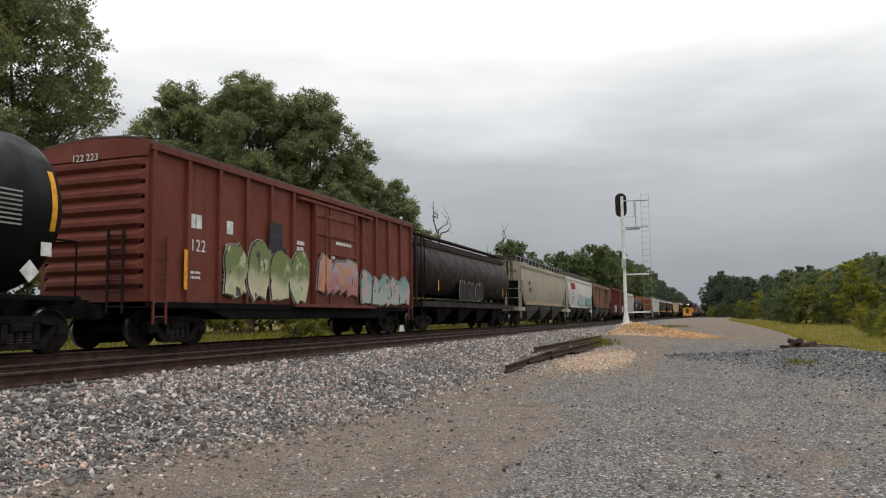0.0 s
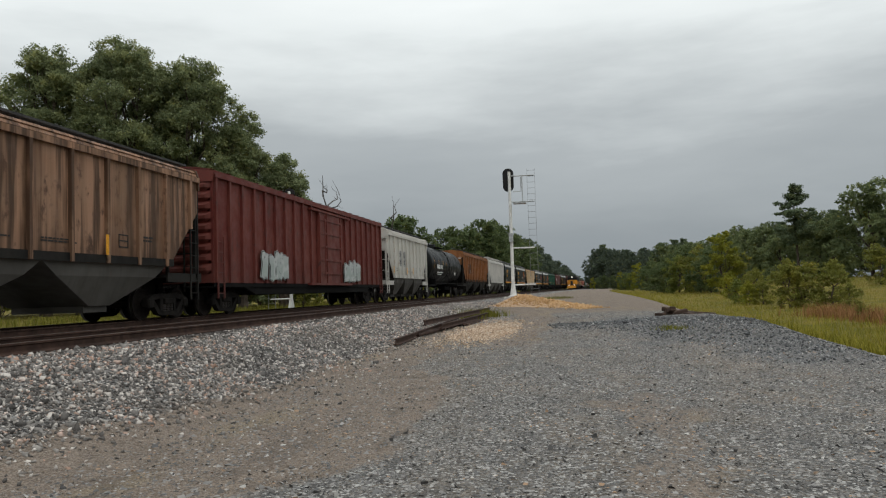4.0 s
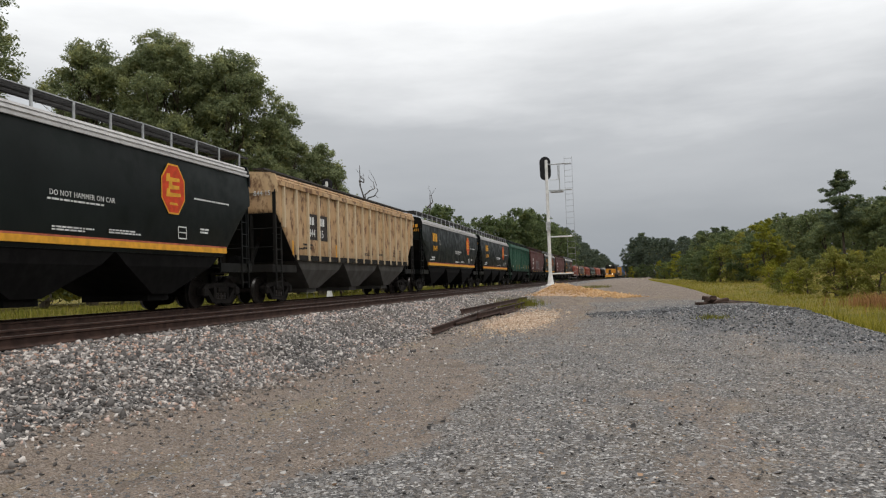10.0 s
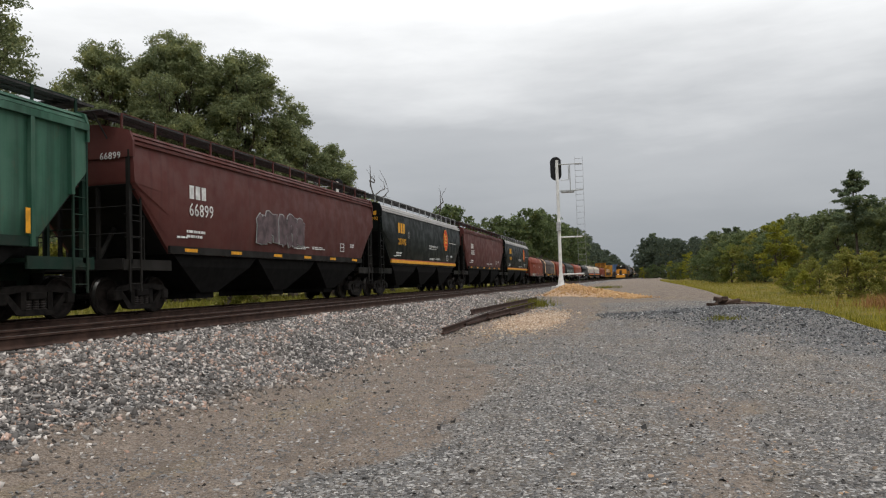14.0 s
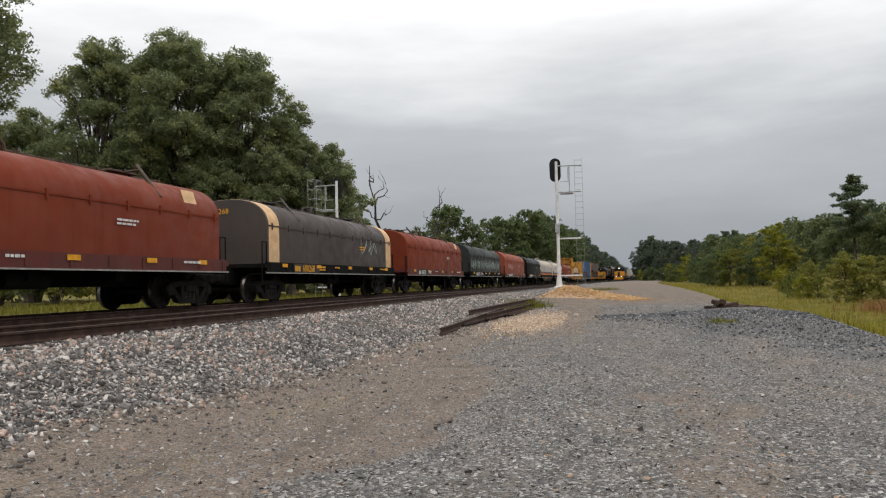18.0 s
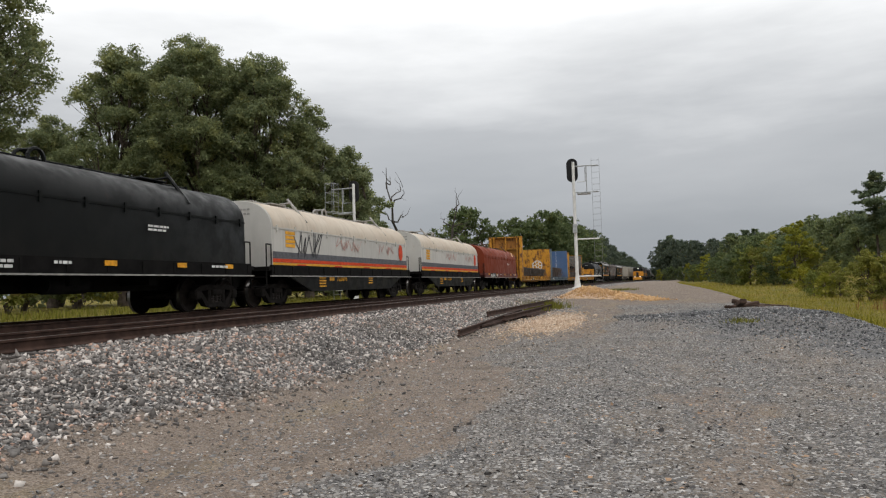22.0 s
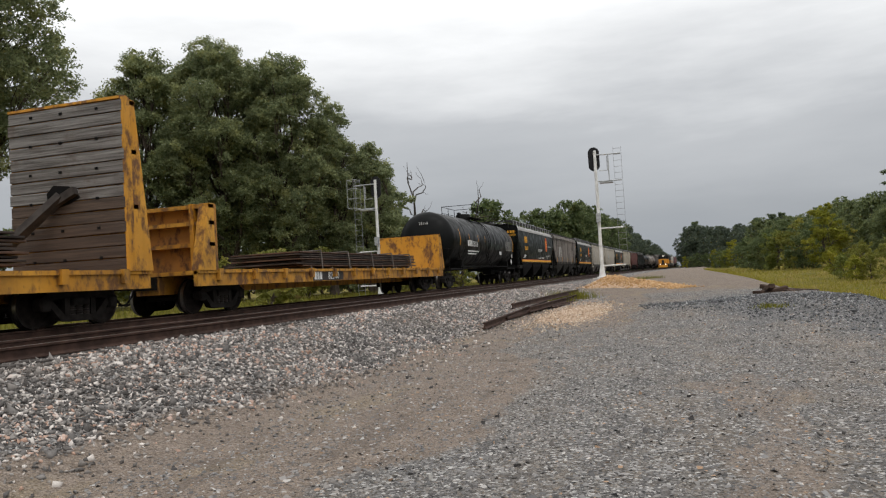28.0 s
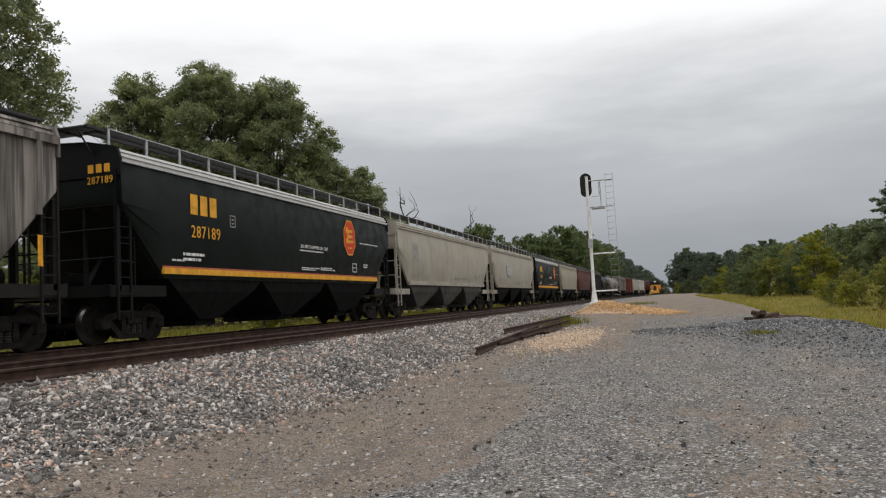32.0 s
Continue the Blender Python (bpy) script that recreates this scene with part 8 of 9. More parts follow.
    box(bm, -1.2, 1.2, -2.5, 2.5, 0.35, 1.15, 0.1)
    part("fuel_tank", bm, P_LOCODARK, lo)
    for y in (-7.0, 7.0):
        bm = bmesh.new()
        for s in (-1, 1):
            box(bm, s * 1.05 - 0.1, s * 1.05 + 0.1, y - 2.3, y + 2.3, 0.45, 0.95, 0.03)
        part("truck_frame", bm, M_STEEL, lo)
        for dy in (-1.8, 0, 1.8):
            part("wheelset", CACHE[("wheelset",)], M_WHEEL, lo, at=pose(0, y + dy, 0.46))
    return lo


_ly = 266.0
_lx, _lyy = along(NEAR_X, 0, _ly)
locomotive(pose(_lx, _lyy, RAIL, 0, 0, -bend_angle(_ly)))


# ---- trees ----
def leaf_mat(name, dark, pale, dry=(0.20, 0.17, 0.03), dry_share=0.06):
    m = Mat(name, 0.65, 0, 0.25)
    r = m.island()
    c = m.mix(r, dark, pale)
    c = m.mix(m.range(m.noise(0.25, 3.0), 0.35, 0.7, 0.0, 0.45), c, tuple(x * 0.7 for x in dark))
    c = m.mix(m.range(m.noise(0.55, 3.0), 0.5, 0.72, 0.0, 0.6), c, (pale[0] * 1.25, pale[1] * 1.1, pale[2] * 0.8))
    c = m.mix(m.range(m.mul(m.mul(r, 13.7), 1.0, "MODULO"), 1 - dry_share, 1.0), c, dry)
    m.colour(c)
    tr = m.n.new("ShaderNodeBsdfTranslucent")
    m.l.new(c, tr.inputs["Color"])
    ad = m.n.new("ShaderNodeMixShader")
    ad.inputs[0].default_value = 0.48
    m.l.new(m.b.outputs[0], ad.inputs[1])
    m.l.new(tr.outputs[0], ad.inputs[2])
    m.l.new(ad.outputs[0], m.n["Material Output"].inputs[0])
    return m.m


L_OAK = leaf_mat("dark_oak_leaves", (0.130, 0.166, 0.082), (0.335, 0.368, 0.186), (0.28, 0.25, 0.08), 0.05)
L_YOUNG = leaf_mat("fresh_olive_green_leaves", (0.115, 0.145, 0.032), (0.27, 0.295, 0.078), dry_share=0.05)
L_MID = leaf_mat("mid_green_leaves", (0.074, 0.106, 0.044), (0.185, 0.228, 0.098), dry_share=0.03)
L_DARK = leaf_mat("dark_green_leaves", (0.108, 0.142, 0.066), (0.25, 0.29, 0.132), dry_share=0.02)
L_PINE = leaf_mat("dark_pine_needles", (0.092, 0.128, 0.076), (0.20, 0.245, 0.138), dry_share=0.02)
L_BRIGHT = leaf_mat("yellow_green_leaves", (0.185, 0.20, 0.020), (0.34, 0.335, 0.048), dry_share=0.1)
L_SHRUB = leaf_mat("olive_shrub_leaves", (0.150, 0.165, 0.032), (0.31, 0.31, 0.075), (0.24, 0.17, 0.07), 0.10)
# distance haze is mixed into this leaf colour, for the farthest trees only
L_FAR = leaf_mat("far_leaves_haze_tint", (0.072, 0.096, 0.070), (0.135, 0.168, 0.115), dry_share=0.02)
M_BARK = plain("grey_brown_bark", (0.085, 0.068, 0.055), 0.95, 0, 0.4, 3.0, 0.2, 0.6)
M_DEAD = plain("bleached_dead_wood", (0.075, 0.066, 0.058), 0.9, 0, 0.3, 3.0, 0.2, 0.5)


def leaf_cloud(rng, centres, radii, per, size, squash=0.7):
    """Small leaf triangles on the shells of many clumps, thickest on their upper side."""
    out_v = []
    for c, r in zip(centres, radii):
        n = int(per * (r * r))
        d = rng.normal(size=(n, 3))
        d[:, 2] = np.where(rng.random(n) < 0.35, np.abs(d[:, 2]), d[:, 2])
        d /= np.linalg.norm(d, axis=1)[:, None]
        rr = r * (0.15 + 1.0 * rng.random((n, 1)) ** 0.75)
        p = c + d * rr * np.array([1, 1, squash]) + rng.normal(0, r * 0.16, (n, 3))
        nrm = d * 0.35 + rng.normal(0, 0.8, (n, 3)) + np.array([0, 0, 0.6])
        nrm /= np.linalg.norm(nrm, axis=1)[:, None]
        a = np.cross(nrm, rng.normal(size=(n, 3)))
        a /= np.linalg.norm(a, axis=1)[:, None] + 1e-6
        b = np.cross(nrm, a)
        s = size * rng.uniform(0.6, 1.4, (n, 1))
        w = s * rng.uniform(0.45, 0.8, (n, 1))
        out_v.append(np.stack([p - a * s, p + a * s * 0.7 - b * w, p + a * s * 0.7 + b * w], 1))
    v = np.concatenate(out_v).reshape(-1, 3)
    return v, np.arange(len(v), dtype=np.int32).reshape(-1, 3)


def limbs(bm, rng, base, top, r0, r1, bends, wob):
    """A tapered, crooked limb; gives back its points."""
    base, top = Vector(base), Vector(top)
    pts = [base.lerp(top, k / bends) + (Vector(rng.normal(0, wob, 3)) if 0 < k < bends else Vector()) for k in range(bends + 1)]
    n = 7
    rings = []
    for k, p in enumerate(pts):
        d = (pts[min(k + 1, bends)] - pts[max(k - 1, 0)]).normalized()
        a = d.orthogonal().normalized()
        b = d.cross(a)
        r = r0 + (r1 - r0) * (k / bends) ** 0.8
        rings.append([p + (a * math.cos(2 * math.pi * i / n) + b * math.sin(2 * math.pi * i / n)) * r for i in range(n)])
    loft(bm, rings)
    return pts


def broadleaf(name, label, h, rad, seed, leaf, clumps, per, size, low=0.25, m=None, lobes=7, clump=(0.085, 0.15)):
    rng = np.random.default_rng(seed)
    tree = thing(name, label, "tree", "trees along the railway", m=m)
    bm = bmesh.new()
    spine = limbs(bm, rng, (0, 0, -0.3), (rng.normal(0, 0.3), rng.normal(0, 0.3), h * 0.66), rad * 0.055, rad * 0.02, 5, 0.25)
    lobe = []
    for k in range(lobes):
        a = 2.399 * k + rng.normal(0, 0.3)
        up = low + (0.84 - low) * (k + 0.5) / lobes
        wide = math.sin(math.pi * (0.18 + 0.72 * (up - low) / (0.9 - low))) ** 0.7
        reach = rad * rng.uniform(0.50, 0.72) * wide
        r = rad * rng.uniform(0.32, 0.44)
        c = np.array([reach * math.cos(a), reach * math.sin(a), max(h * up, r * 0.7)])
        lobe.append((c, r))
        j = min(4, 1 + int(up * 3.4))
        limbs(bm, rng, spine[j], c, rad * 0.022, rad * 0.006, 4, 0.3)
    lobe.append((np.array([0, 0, h * 0.80]), rad * 0.42))
    lobe.append((np.array([0, 0, h * 0.55]), rad * 0.5))
    lobe.append((np.array([rng.normal(0, rad * 0.15), rng.normal(0, rad * 0.15), h - rad * 0.34]), rad * 0.32))
    bmesh.ops.recalc_face_normals(bm, faces=bm.faces)
    part("trunk", bm, M_BARK, tree)
    cs, rs, ic, ir = [], [], [], []
    for k in range(clumps):
        c, r = lobe[k % len(lobe)]
        d = rng.normal(size=3)
        d /= np.linalg.norm(d)
        p = c + d * r * np.array([1, 1, 0.85]) * rng.uniform(0.7, 1.06)
        if p[2] < h * low * 0.6:
            p[2] = h * low * rng.uniform(0.6, 1.6) + 0.3
        cs.append(p)
        rs.append(rad * rng.uniform(*clump))
        if k % 3 == 0:
            ic.append(c + d * r * rng.uniform(0.1, 0.6))
            ir.append(r * 0.45)
    v, f = leaf_cloud(rng, cs, rs, per, size)
    v2, f2 = leaf_cloud(rng, ic, ir, per * 0.05, size * 2.2)
    part("crown", quick_mesh("crown", np.concatenate([v, v2]), np.concatenate([f, f2 + len(v)]), None), leaf, tree)
    return tree


def oak(label, h, rad, seed, leaf, lobes=15, low=0.16, per=430, size=0.10):
    """A broad crown of billowing lobes on forking limbs, leafy on their upper sides, with gaps between them."""
    rng = np.random.default_rng(seed)
    tree = thing("oak_tree", label, "tree", "trees along the railway")
    bm = bmesh.new()
    spine = limbs(bm, rng, (0, 0, -0.3), (rng.normal(0, 0.4), rng.normal(0, 0.4), h * 0.70), 0.50, 0.14, 6, 0.3)
    lobe = []
    mid, half = h * (1 + low) / 2, h * (1 - low) / 2
    for k in range(lobes):
        v = 0.97 - 1.9 * (k + 0.5) / lobes
        a = 2.399 * k + rng.normal(0, 0.2)
        r = rad * rng.uniform(0.29, 0.42)
        reach = max(0.0, rad * (1 - abs(v) ** 2.4) ** 0.5 - r * 0.8) * rng.uniform(0.88, 1.1)
        lobe.append((np.array([reach * math.cos(a), reach * math.sin(a), mid + v * (half - r * 0.75)]), r))
    for v in (-0.55, -0.1, 0.3, 0.6):
        lobe.append((np.array([rng.normal(0, 0.4), rng.normal(0, 0.4), mid + v * half]), rad * 0.42))
    cs, rs, ic, ir = [], [], [], []
    for c, r in lobe:
        j = min(5, max(1, int(c[2] / h * 6.5) - 1))
        pts = limbs(bm, rng, spine[j], c, 0.15, 0.05, 4, 0.25)
        for k in range(int(16 + 9 * r * r)):
            d = rng.normal(size=3)
            if rng.random() < 0.72:
                d[2] = abs(d[2])
            d /= np.linalg.norm(d)
            p = c + d * r * np.array([1.05, 1.05, 0.82]) * rng.uniform(0.6, 1.08)
            cs.append(p)
            rs.append(rng.uniform(0.24, 0.58))
            if k % 7 == 0:
                limbs(bm, rng, pts[3], p, 0.035, 0.01, 3, 0.1)
        ic.append(c - np.array([0, 0, r * 0.1]))
        ir.append(r * 0.62)
    bmesh.ops.recalc_face_normals(bm, faces=bm.faces)
    part("trunk", bm, M_BARK, tree)
    v, f = leaf_cloud(rng, cs, rs, per, size, 0.85)
    v2, f2 = leaf_cloud(rng, ic, ir, per * 0.16, size * 1.5)
    part("crown", quick_mesh("crown", np.concatenate([v, v2]), np.concatenate([f, f2 + len(v)]), None), leaf, tree)
    return tree


def pine(name, label, h, rad, seed, leaf, tiers, per, size, m=None, bare=0.35):
    rng = np.random.default_rng(seed)
    tree = thing(name, label, "tree", "trees along the railway", m=m)
    bm = bmesh.new()
    limbs(bm, rng, (0, 0, -0.3), (0, 0, h * 0.98), h * 0.017, h * 0.004, 6, 0.08)
    cs, rs = [], []
    for k in range(tiers):
        u = k / (tiers - 1)
        z = h * (bare + (1 - bare) * (u + rng.normal(0, 0.02)))
        wide = (1 - 0.72 * u ** 1.4) * (1.0 if rng.random() < 0.65 else 0.55)
        for j in range(rng.integers(2, 6)):
            a = rng.uniform(0, 6.283)
            ln = rad * wide * rng.uniform(0.35, 1.15)
            e = np.array([ln * math.cos(a), ln * math.sin(a), z + ln * rng.uniform(-0.12, 0.30)])
            tube(bm, (0, 0, z), e, h * 0.004, 4, h * 0.001)
            for q in (0.35, 0.6, 0.85, 1.05):
                cs.append(np.array([0, 0, z]) * (1 - q) + e * q + rng.normal(0, 0.18, 3))
                rs.append(rad * rng.uniform(0.08, 0.19) * (1.0 - 0.25 * u))
    cs.append(np.array([0, 0, h]))
    rs.append(rad * 0.14)
    bmesh.ops.recalc_face_normals(bm, faces=bm.faces)
    part("trunk", bm, M_BARK, tree)
    v, f = leaf_cloud(rng, cs, rs, per, size, 0.5)
    part("crown", quick_mesh("crown", v, f, None), leaf, tree)
    return tree


def dead_tree(label, h, seed, m):
    rng = np.random.default_rng(seed)
    tree = thing("dead_tree", label, "tree", "trees along the railway", m=m)
    bm = bmesh.new()
    sp = limbs(bm, rng, (0, 0, -0.3), (rng.normal(0, 0.5), rng.normal(0, 0.5), h), 0.34, 0.03, 7, 0.26)
    part("trunk", bm, M_DEAD, tree)
    for k in range(9):
        j = 2 + k % 5
        a = rng.uniform(0, 6.28)
        ln = h * rng.uniform(0.12, 0.3)
        e = sp[j] + Vector((ln * math.cos(a), ln * math.sin(a), ln * rng.uniform(0.3, 1.0)))
        bm = bmesh.new()
        pts = limbs(bm, rng, sp[j], e, 0.11, 0.025, 4, 0.2)
        for q in pts[2:]:
            limbs(bm, rng, q, q + Vector(rng.normal(0, 0.5, 3)) + Vector((0, 0, 0.6)), 0.035, 0.01, 3, 0.08)
        part("branch", bm, M_DEAD, tree)
    return tree


def at_bearing(deg, r):
    a = radians(deg)
    return r * math.sin(a), r * math.cos(a)


def plant(ob, x, y, turn=0.0, scale=1.0):
    ob.matrix_basis = pose(x, y, ground(x, y) - 0.05, 0, 0, turn) @ Matrix.Scale(scale, 4)
    return ob


def again(ob, x, y, turn, scale, label="", leaf=None):
    c = copy_thing(ob, pose(x, y, ground(x, y) - 0.05, 0, 0, turn))
    c.scale = (scale, scale, scale * 1.0)
    if leaf is not None:
        for ch in c.children:
            if ch.name.startswith("crown"):
                ch.material_slots[0].material = leaf
    if label:
        tagged(c, label)
    return c


# big oaks behind the train
OAK = "large dark green oak tree with a broad uneven crown"
plant(oak("olive green oak tree with an open, airy crown", 21.6, 4.1, 103, L_OAK, 30, 0.12), *at_bearing(-38.2, 66))
plant(oak(OAK, 22.2, 5.6, 108, L_OAK, 38, 0.12), *at_bearing(-33.3, 65))
plant(oak(OAK, 20.9, 4.8, 112, L_OAK, 34, 0.10), *at_bearing(-28.7, 64))
plant(oak("medium oak tree with dense dark foliage", 16.6, 3.4, 117, L_OAK, 24, 0.06), *at_bearing(-25.2, 67))
plant(oak("smaller oak tree sloping down to the wood edge", 14.2, 3.0, 121, L_OAK, 22, 0.06), *at_bearing(-22.3, 70))
plant(oak("dark oak tree filling the gap in the wood", 16.6, 3.6, 131, L_OAK, 22, 0.06), *at_bearing(-42.6, 72))
plant(oak("tall oak tree with open dark foliage", 23.5, 7.2, 126, L_OAK, 34, 0.2, 330), *at_bearing(-52.0, 46))
mid1 = plant(broadleaf("oak_tree", "mid-green broadleaf tree in the railway wood", 15.0, 6.0, 21, L_MID, 200, 95, 0.25, 0.03, lobes=13, clump=(0.07, 0.14)), *at_bearing(-22.2, 92), 0, 0.86)
mid2 = plant(broadleaf("oak_tree", "mid-green broadleaf tree with a rounded crown", 14.0, 6.5, 25, L_MID, 200, 88, 0.25, 0.03, lobes=13, clump=(0.07, 0.14)), *at_bearing(-13.4, 132), 40, 1.08)
again(mid1, *at_bearing(-21.7, 84), 80, 0.86, "", L_OAK)
again(mid2, *at_bearing(-42.3, 80), 140, 1.16, "", L_OAK)
again(mid1, *at_bearing(-33.0, 84), 200, 1.2, "", L_OAK)
again(mid1, *at_bearing(-27.4, 90), 260, 1.1, "", L_OAK)
again(mid1, *at_bearing(-24.0, 100), 120, 1.0)
again(mid2, *at_bearing(-21.9, 104), 220, 0.80)
again(mid1, *at_bearing(-18.4, 112), 30, 0.55)
again(mid2, *at_bearing(-16.0, 125), 60, 0.5)
again(mid1, *at_bearing(-11.4, 150), 60, 0.62)
for b_, r_, tu_, sc_, src_ in ((-9.6, 168, 10, 1.06, mid1), (-8.4, 174, 60, 1.15, mid2), (-7.2, 178, 100, 1.32, mid2), (-6.2, 190, 200, 1.24, mid1), (-5.6, 200, 130, 1.2, mid2), (-5.0, 215, 40, 1.22, mid2), (-4.4, 230, 300, 1.2, mid1), (-4.1, 245, 70, 1.2, mid1), (-3.6, 262, 150, 1.16, mid2), (-3.2, 280, 50, 1.12, mid1), (-2.8, 300, 250, 1.08, mid2), (-2.5, 318, 20, 1.05, mid1), (-2.2, 336, 220, 1.0, mid2), (-1.8, 355, 90, 0.95, mid1), (-1.5, 375, 130, 0.92, mid2), (-1.2, 395, 200, 0.84, mid1), (-0.9, 415, 30, 0.76, mid1), (-0.6, 435, 60, 0.68, mid2), (-0.3, 455, 160, 0.56, mid1), (0.0, 470, 10, 0.5, mid2)):
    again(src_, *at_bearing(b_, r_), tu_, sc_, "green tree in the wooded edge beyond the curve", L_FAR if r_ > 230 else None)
dead_tree("bare grey dead tree with broken branches", 15.0, 5, pose(*at_bearing(-17.7, 84), 0.0, 0, -7, 0))
dead_tree("bare grey dead tree leaning over the wood edge", 12.2, 9, pose(*at_bearing(-15.6, 90), 0.0, 0, 14, 0))
# low undergrowth behind the train
bush = plant(broadleaf("bush", "olive green roadside bush", 3.2, 2.0, 31, L_SHRUB, 60, 700, 0.10, 0.03, lobes=7), *at_bearing(-30.0, 36))
for b_, r_, s_ in ((-29, 75, 1.7), (-31.5, 78, 1.6), (-36.5, 70, 1.7), (-41, 60, 1.6), (-45, 52, 1.5), (-26, 84, 1.6), (-23, 88, 1.5), (-20, 92, 1.5), (-27, 60, 1.3), (-34.5, 55, 1.2), (-21, 70, 1.2), (-18, 80, 1.1), (-16, 88, 1.0), (-12, 120, 1.4), (-14, 110, 1.3)):
    again(bush, *at_bearing(b_, r_), b_ * 17, s_)
for b_, r_, s_ in ((-41.5, 64, 1.9), (-44.5, 61, 2.1), (-47.5, 58, 2.0), (-50.5, 56, 2.1), (-53.5, 54, 2.0), (-56.5, 52, 2.0), (-38.0, 74, 1.9), (-33.5, 76, 1.8)):
    again(bush, *at_bearing(b_, r_), b_ * 23, s_, "dark undergrowth bush below the oaks", L_DARK)

# right-hand wood: a dark wood at the back, lighter young trees before it, bushes in the open field
RW = "dark green tree in the wood beyond the field"
pineA = plant(pine("pine_tree", "tall dark pine with layered open branches", 15.5, 5.0, 44, L_PINE, 15, 380, 0.155, bare=0.42), *at_bearing(14.9, 118), 0, 0.86)
right1 = plant(broadleaf("broadleaf_tree", RW, 12.0, 5.2, 51, L_DARK, 280, 165, 0.18, 0.03, lobes=14, clump=(0.06, 0.13)), *at_bearing(19.4, 112), 0, 1.08)
for b_, r_, tu_, sc_ in ((22.8, 108, 60, 1.05), (17.0, 118, 160, 0.80), (25.5, 104, 210, 1.1), (28.8, 100, 20, 1.1), (16.0, 126, 250, 0.72), (20.8, 120, 300, 0.85), (13.8, 128, 40, 0.66)):
    again(right1, *at_bearing(b_, r_), tu_, sc_, RW)
for b_, r_, tu_, sc_, src_ in ((1.0, 322, 0, 0.62, mid2), (1.1, 305, 40, 0.98, mid1), (1.6, 298, 0, 1.10, mid1), (2.2, 292, 70, 1.12, mid2), (2.8, 280, 10, 0.98, mid1), (3.4, 270, 30, 0.95, mid1), (4.0, 258, 140, 0.92, mid2), (4.7, 248, 210, 0.90, mid1), (5.4, 238, 260, 0.88, mid2), (6.1, 230, 15, 0.90, mid1), (6.9, 220, 100, 0.86, mid2), (7.7, 210, 60, 0.80, mid1), (8.6, 200, 180, 0.80, mid2), (9.5, 185, 120, 0.78, mid1), (10.4, 172, 40, 0.80, mid2), (11.3, 165, 220, 0.80, mid1), (12.2, 155, 300, 0.76, mid2), (13.2, 150, 20, 0.74, mid1), (14.2, 145, 140, 0.72, mid2), (15.6, 142, 10, 0.76, mid1), (17.4, 138, 80, 0.76, mid2), (21.5, 132, 200, 0.8, mid1), (24.5, 128, 30, 0.8, mid2)):
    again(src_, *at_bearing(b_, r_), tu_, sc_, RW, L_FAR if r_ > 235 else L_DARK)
for b_, r_, s_ in ((1.75, 300, 1.08), (4.5, 262, 0.84), (5.9, 240, 0.86), (6.8, 232, 0.86), (3.3, 280, 0.9), (7.4, 225, 0.84), (8.3, 215, 0.70), (9.9, 190, 0.72), (10.5, 180, 0.70), (11.1, 172, 0.68), (11.8, 170, 0.62), (12.6, 165, 0.64), (13.3, 155, 0.60), (14.0, 150, 0.66), (16.4, 140, 0.66), (17.3, 135, 0.68), (21.0, 126, 0.80)):
    again(pineA, *at_bearing(b_, r_), b_ * 97, s_)
gold = plant(broadleaf("sapling", "yellow-green sapling at the wood edge", 7.0, 2.2, 61, L_BRIGHT, 110, 900, 0.10, 0.05, lobes=10, clump=(0.09, 0.17)), *at_bearing(10.1, 94), 0, 1.06)
again(gold, *at_bearing(4.2, 190), 20, 1.0)
again(gold, *at_bearing(0.85, 268), 20, 0.6)
again(gold, *at_bearing(2.9, 225), 80, 0.8)
shrub = plant(broadleaf("bush", "olive shrub standing in tall grass", 4.2, 2.0, 71, L_SHRUB, 110, 800, 0.085, 0.03, lobes=9, clump=(0.08, 0.17)), *at_bearing(14.3, 54), 0, 0.80)
YOUNG = "young mid-green tree at the edge of the wood"
for b_, r_, s_, leaf_ in ((5.8, 118, 1.15, L_MID), (6.4, 112, 1.35, L_MID), (7.0, 108, 1.3, L_YOUNG), (7.7, 112, 1.6, L_MID), (8.5, 104, 1.5, L_SHRUB), (9.2, 100, 1.45, L_MID), (10.8, 96, 1.2, L_SHRUB), (5.2, 150, 1.4, L_MID), (4.7, 165, 1.3, L_MID), (3.7, 200, 1.2, L_YOUNG), (3.2, 220, 1.2, L_MID), (2.4, 240, 1.1, L_MID), (1.7, 262, 1.2, L_MID), (1.2, 275, 1.0, L_MID)):
    again(shrub, *at_bearing(b_, r_), b_ * 131, s_, YOUNG, leaf_)
for b_, r_, s_, leaf_ in ((15.3, 55, 0.74, None), (16.9, 57, 0.78, None), (19.8, 86, 1.0, None), (21.2, 90, 0.8, L_YOUNG), (12.6, 62, 0.50, L_SHRUB), (11.7, 62, 0.46, L_BRIGHT), (11.0, 66, 0.50, L_YOUNG), (10.4, 76, 0.55, L_BRIGHT), (12.2, 80, 0.7, L_SHRUB), (24.0, 66, 0.8, None), (27.5, 60, 0.8, L_YOUNG), (17.9, 50, 0.42, None)):
    again(shrub, *at_bearing(b_, r_), b_ * 31, s_, "olive bush standing in the open grass field", leaf_)
for b_, r_, s_ in ((20.5, 33, 0.22), (23.5, 36, 0.26), (18.6, 40, 0.2), (21.8, 46, 0.28)):
    again(shrub, *at_bearing(b_, r_), b_ * 53, s_, "small olive bush among the tall grass")


# ---- grass and weeds ----
def grass_mat(name, a, b, c):
    m = Mat(name, 0.8, 0, 0.2)
    r = m.island()
    k = m.mix(r, a, b)
    m.colour(m.mix(m.range(m.noise(0.3, 4.0, shift=False), 0.55, 0.70), k, c))
    return m.m


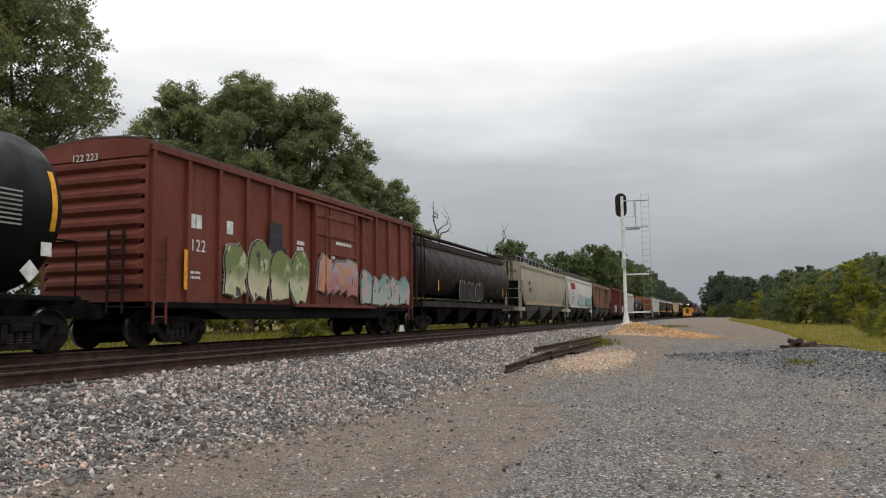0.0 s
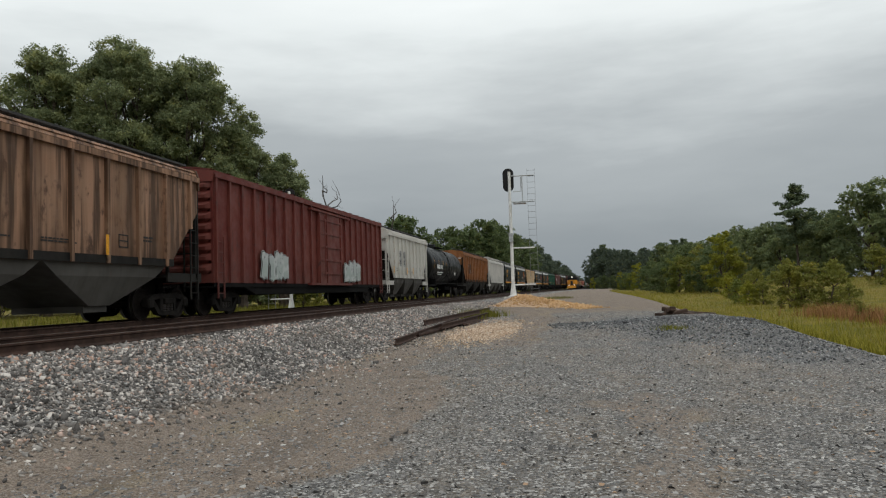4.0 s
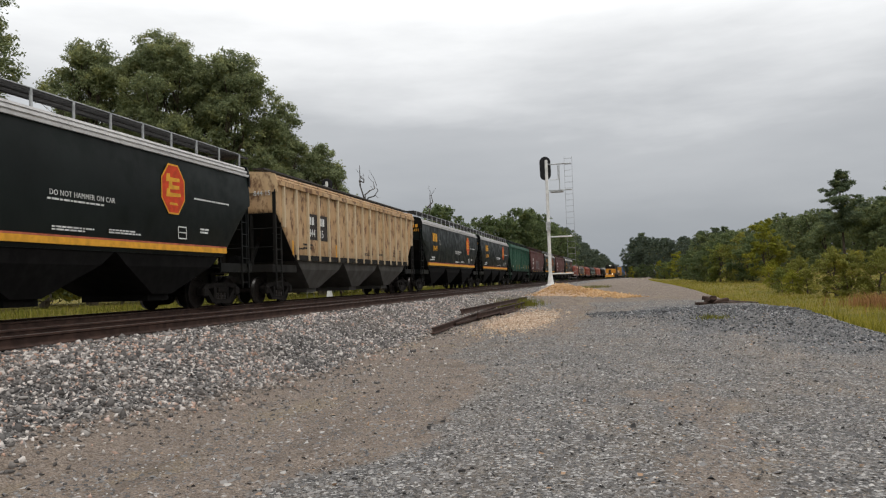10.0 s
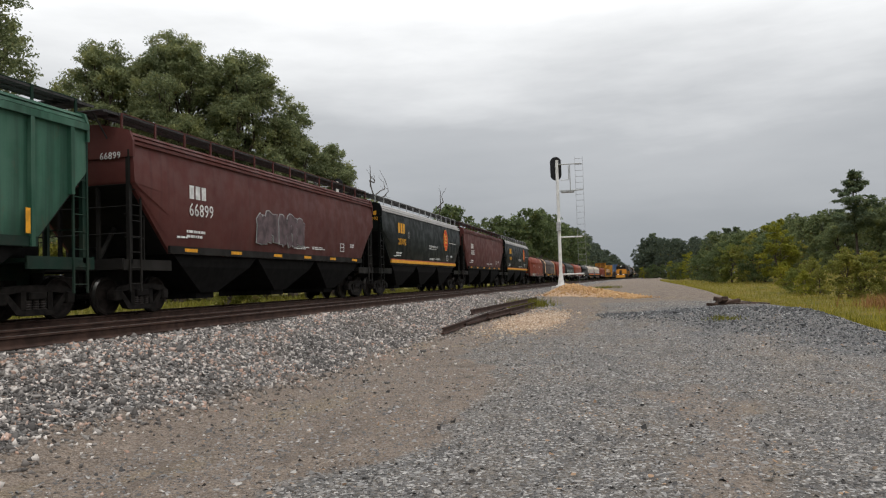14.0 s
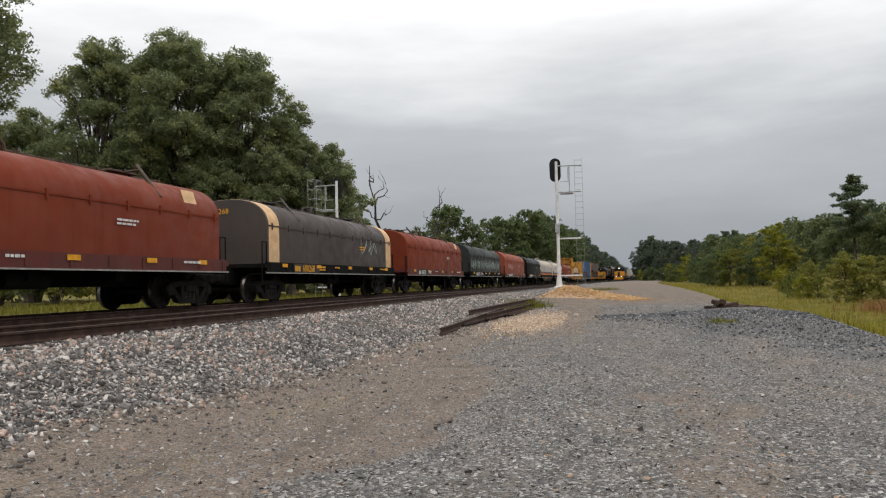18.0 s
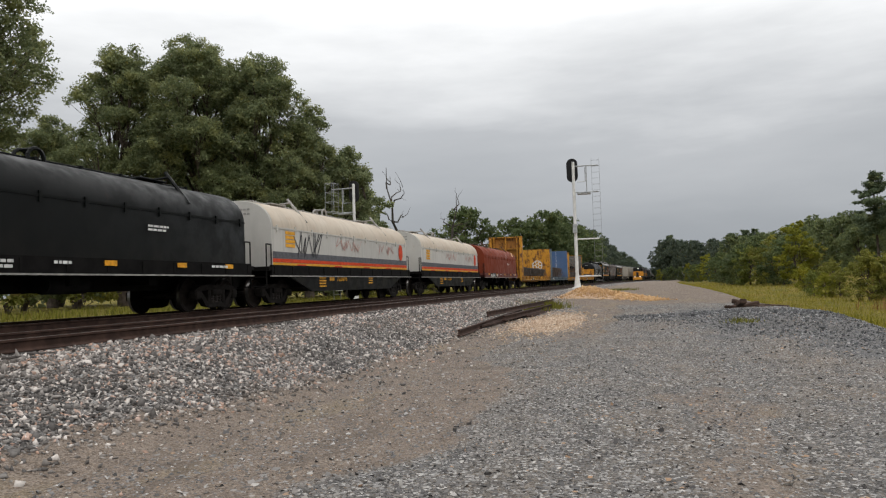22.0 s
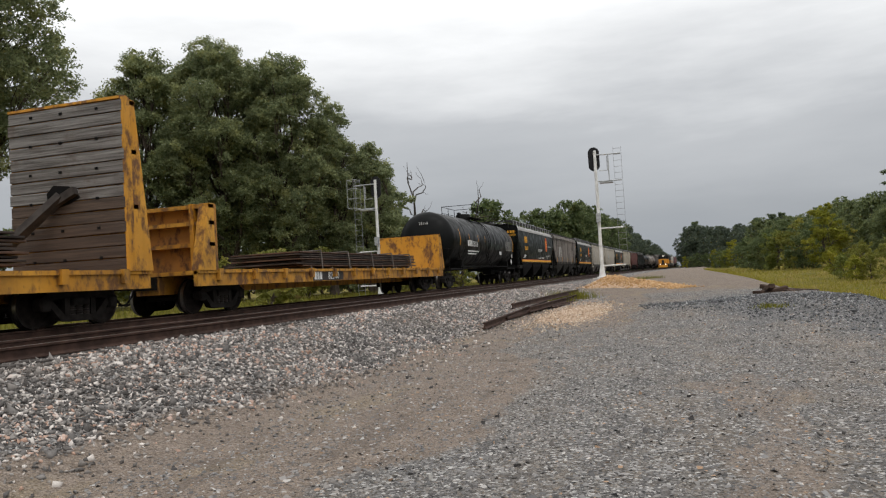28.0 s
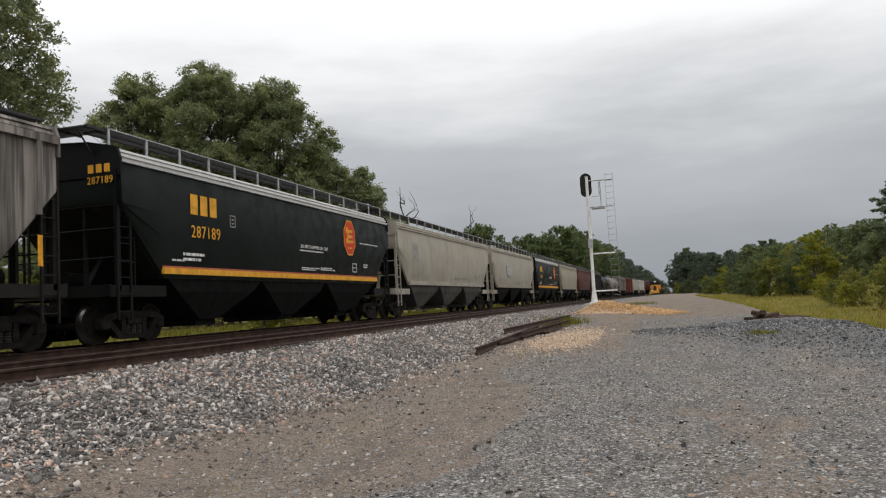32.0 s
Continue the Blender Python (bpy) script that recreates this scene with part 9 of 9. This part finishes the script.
M_GRASS = grass_mat("tall_summer_grass", (0.150, 0.150, 0.016), (0.33, 0.28, 0.036), (0.29, 0.170, 0.050))
M_GREENGRASS = grass_mat("bright_trackside_grass", (0.10, 0.108, 0.013), (0.20, 0.185, 0.028), (0.165, 0.145, 0.025))


def blades(name, label, sampler, n, hgt, wid, material, seed):
    rng = np.random.default_rng(seed)
    p = sampler(rng, n)
    n = len(p)
    z = np.array([ground(a, b) for a, b in p])
    a = rng.uniform(0, 6.283, n)
    h = rng.uniform(hgt[0], hgt[1], n)
    lean = rng.normal(0, 0.28, (n, 2)) * h[:, None]
    w = wid * rng.uniform(0.6, 1.4, n)
    d = np.stack([np.cos(a), np.sin(a)], 1) * w[:, None]
    base = np.concatenate([p, z[:, None] - 0.03], 1)
    v0 = base + np.concatenate([d, np.zeros((n, 1))], 1)
    v1 = base - np.concatenate([d, np.zeros((n, 1))], 1)
    mid = base + np.concatenate([lean * 0.35, (h * 0.6)[:, None]], 1)
    m0, m1 = mid + np.concatenate([d * 0.7, np.zeros((n, 1))], 1), mid - np.concatenate([d * 0.7, np.zeros((n, 1))], 1)
    tip = base + np.concatenate([lean, h[:, None]], 1)
    v = np.stack([v0, v1, m1, m0, tip], 1).reshape(-1, 3)
    k = (np.arange(n) * 5)[:, None]
    f = np.concatenate([k + np.array([0, 1, 2]), k + np.array([0, 2, 3]), k + np.array([3, 2, 4])])
    return tagged(new(name, quick_mesh(name, v, f, material)), label, "grass", kind="stuff")


def right_field(rng, n):
    y = 14 + 150 * rng.random(n) ** 1.7
    x = np.array([lot_edge(v) for v in y]) + 0.7 + (3 + y * 0.40) * rng.random(n) ** 1.4
    return np.stack([x + np.array([bend(v) for v in y]), y], 1)


def left_verge(rng, n):
    y = 8 + 130 * rng.random(n) ** 1.4
    x = -16.2 - 14 * rng.random(n) ** 1.6
    return np.stack([x, y], 1)


blades("tall_grass", "tall yellow-green grass and weeds beside the gravel lot", right_field, 60000, (0.10, 0.36), 0.010, M_GRASS, 81)
blades("verge_grass", "yellow-green grass on the verge behind the train", left_verge, 24000, (0.2, 0.5), 0.02, M_GREENGRASS, 82)


def tuft(cx, cy, r, n, seed, h=(0.12, 0.35)):
    def inside(rng, k):
        return np.stack([cx + rng.normal(0, r, k), cy + rng.normal(0, r, k)], 1)
    return blades("weed_tuft", "small yellow-green weed tuft growing in gravel", inside, n, h, 0.012, M_GREENGRASS, seed)


def broom(cx, cy, r, n, seed):
    def inside(rng, k):
        return np.stack([cx + rng.normal(0, r, k), cy + rng.normal(0, r * 1.6, k)], 1)
    return blades("weed_tuft", "rust-brown dry grass clump in the field", inside, n, (0.35, 0.85), 0.016, M_RUSTGRASS, seed)


M_RUSTGRASS = grass_mat("rust_brown_dry_grass", (0.20, 0.095, 0.038), (0.33, 0.18, 0.075), (0.26, 0.15, 0.05))
for k_, (b_, r_, w_, n_) in enumerate(((16.8, 44, 0.8, 600), (19.4, 40, 0.8, 600), (22.4, 36, 0.9, 700))):
    broom(*at_bearing(b_, r_), w_, n_, 300 + k_)
tuft(2.43, 22.0, 0.22, 260, 91, (0.05, 0.16))
tuft(-4.35, 33.2, 0.45, 700, 92, (0.15, 0.45))
tuft(-4.6, 31.2, 0.30, 300, 93, (0.1, 0.3))
tuft(-2.2, 62.0, 0.8, 500, 94, (0.1, 0.3))


# ---- the moving train ----
def motions():
    times = [2.0 * k for k in range(17)]
    for car, c in CARS:
        rows = []
        for t in times:
            y = c - travelled(t)
            x, yy = along(FAR_X, 0.0, y)
            rows.append((t, pose(x, yy, RAIL, 0, 0, -bend_angle(y))))
        walk(car, rows)
    centre = {car.name: c for car, c in CARS}
    turn = math.degrees(1 / 0.46)
    step = 0.035
    for ws, car, along_car in WHEELS:
        home = ws.matrix_basis.copy()
        p = centre[car.name] + along_car
        # the wheels are keyed turning while they roll through the near stretch
        hit = [k for k in range(int(32 / step) + 1) if 4.0 < p - travelled(k * step) < 44.0]
        if len(hit) < 3:
            continue
        rows = []
        for k in hit:
            t = k * step
            rows.append((t, home @ pose(0, 0, 0, (p - travelled(t) - 24.0) * turn % 360.0 * 1.0)))
        first, last = rows[0], rows[-1]
        if first[0] > 0.2:
            rows.insert(0, (0.0, first[1]))
        if last[0] < 31.8:
            rows.append((32.0, last[1]))
        walk(ws, rows)


motions()
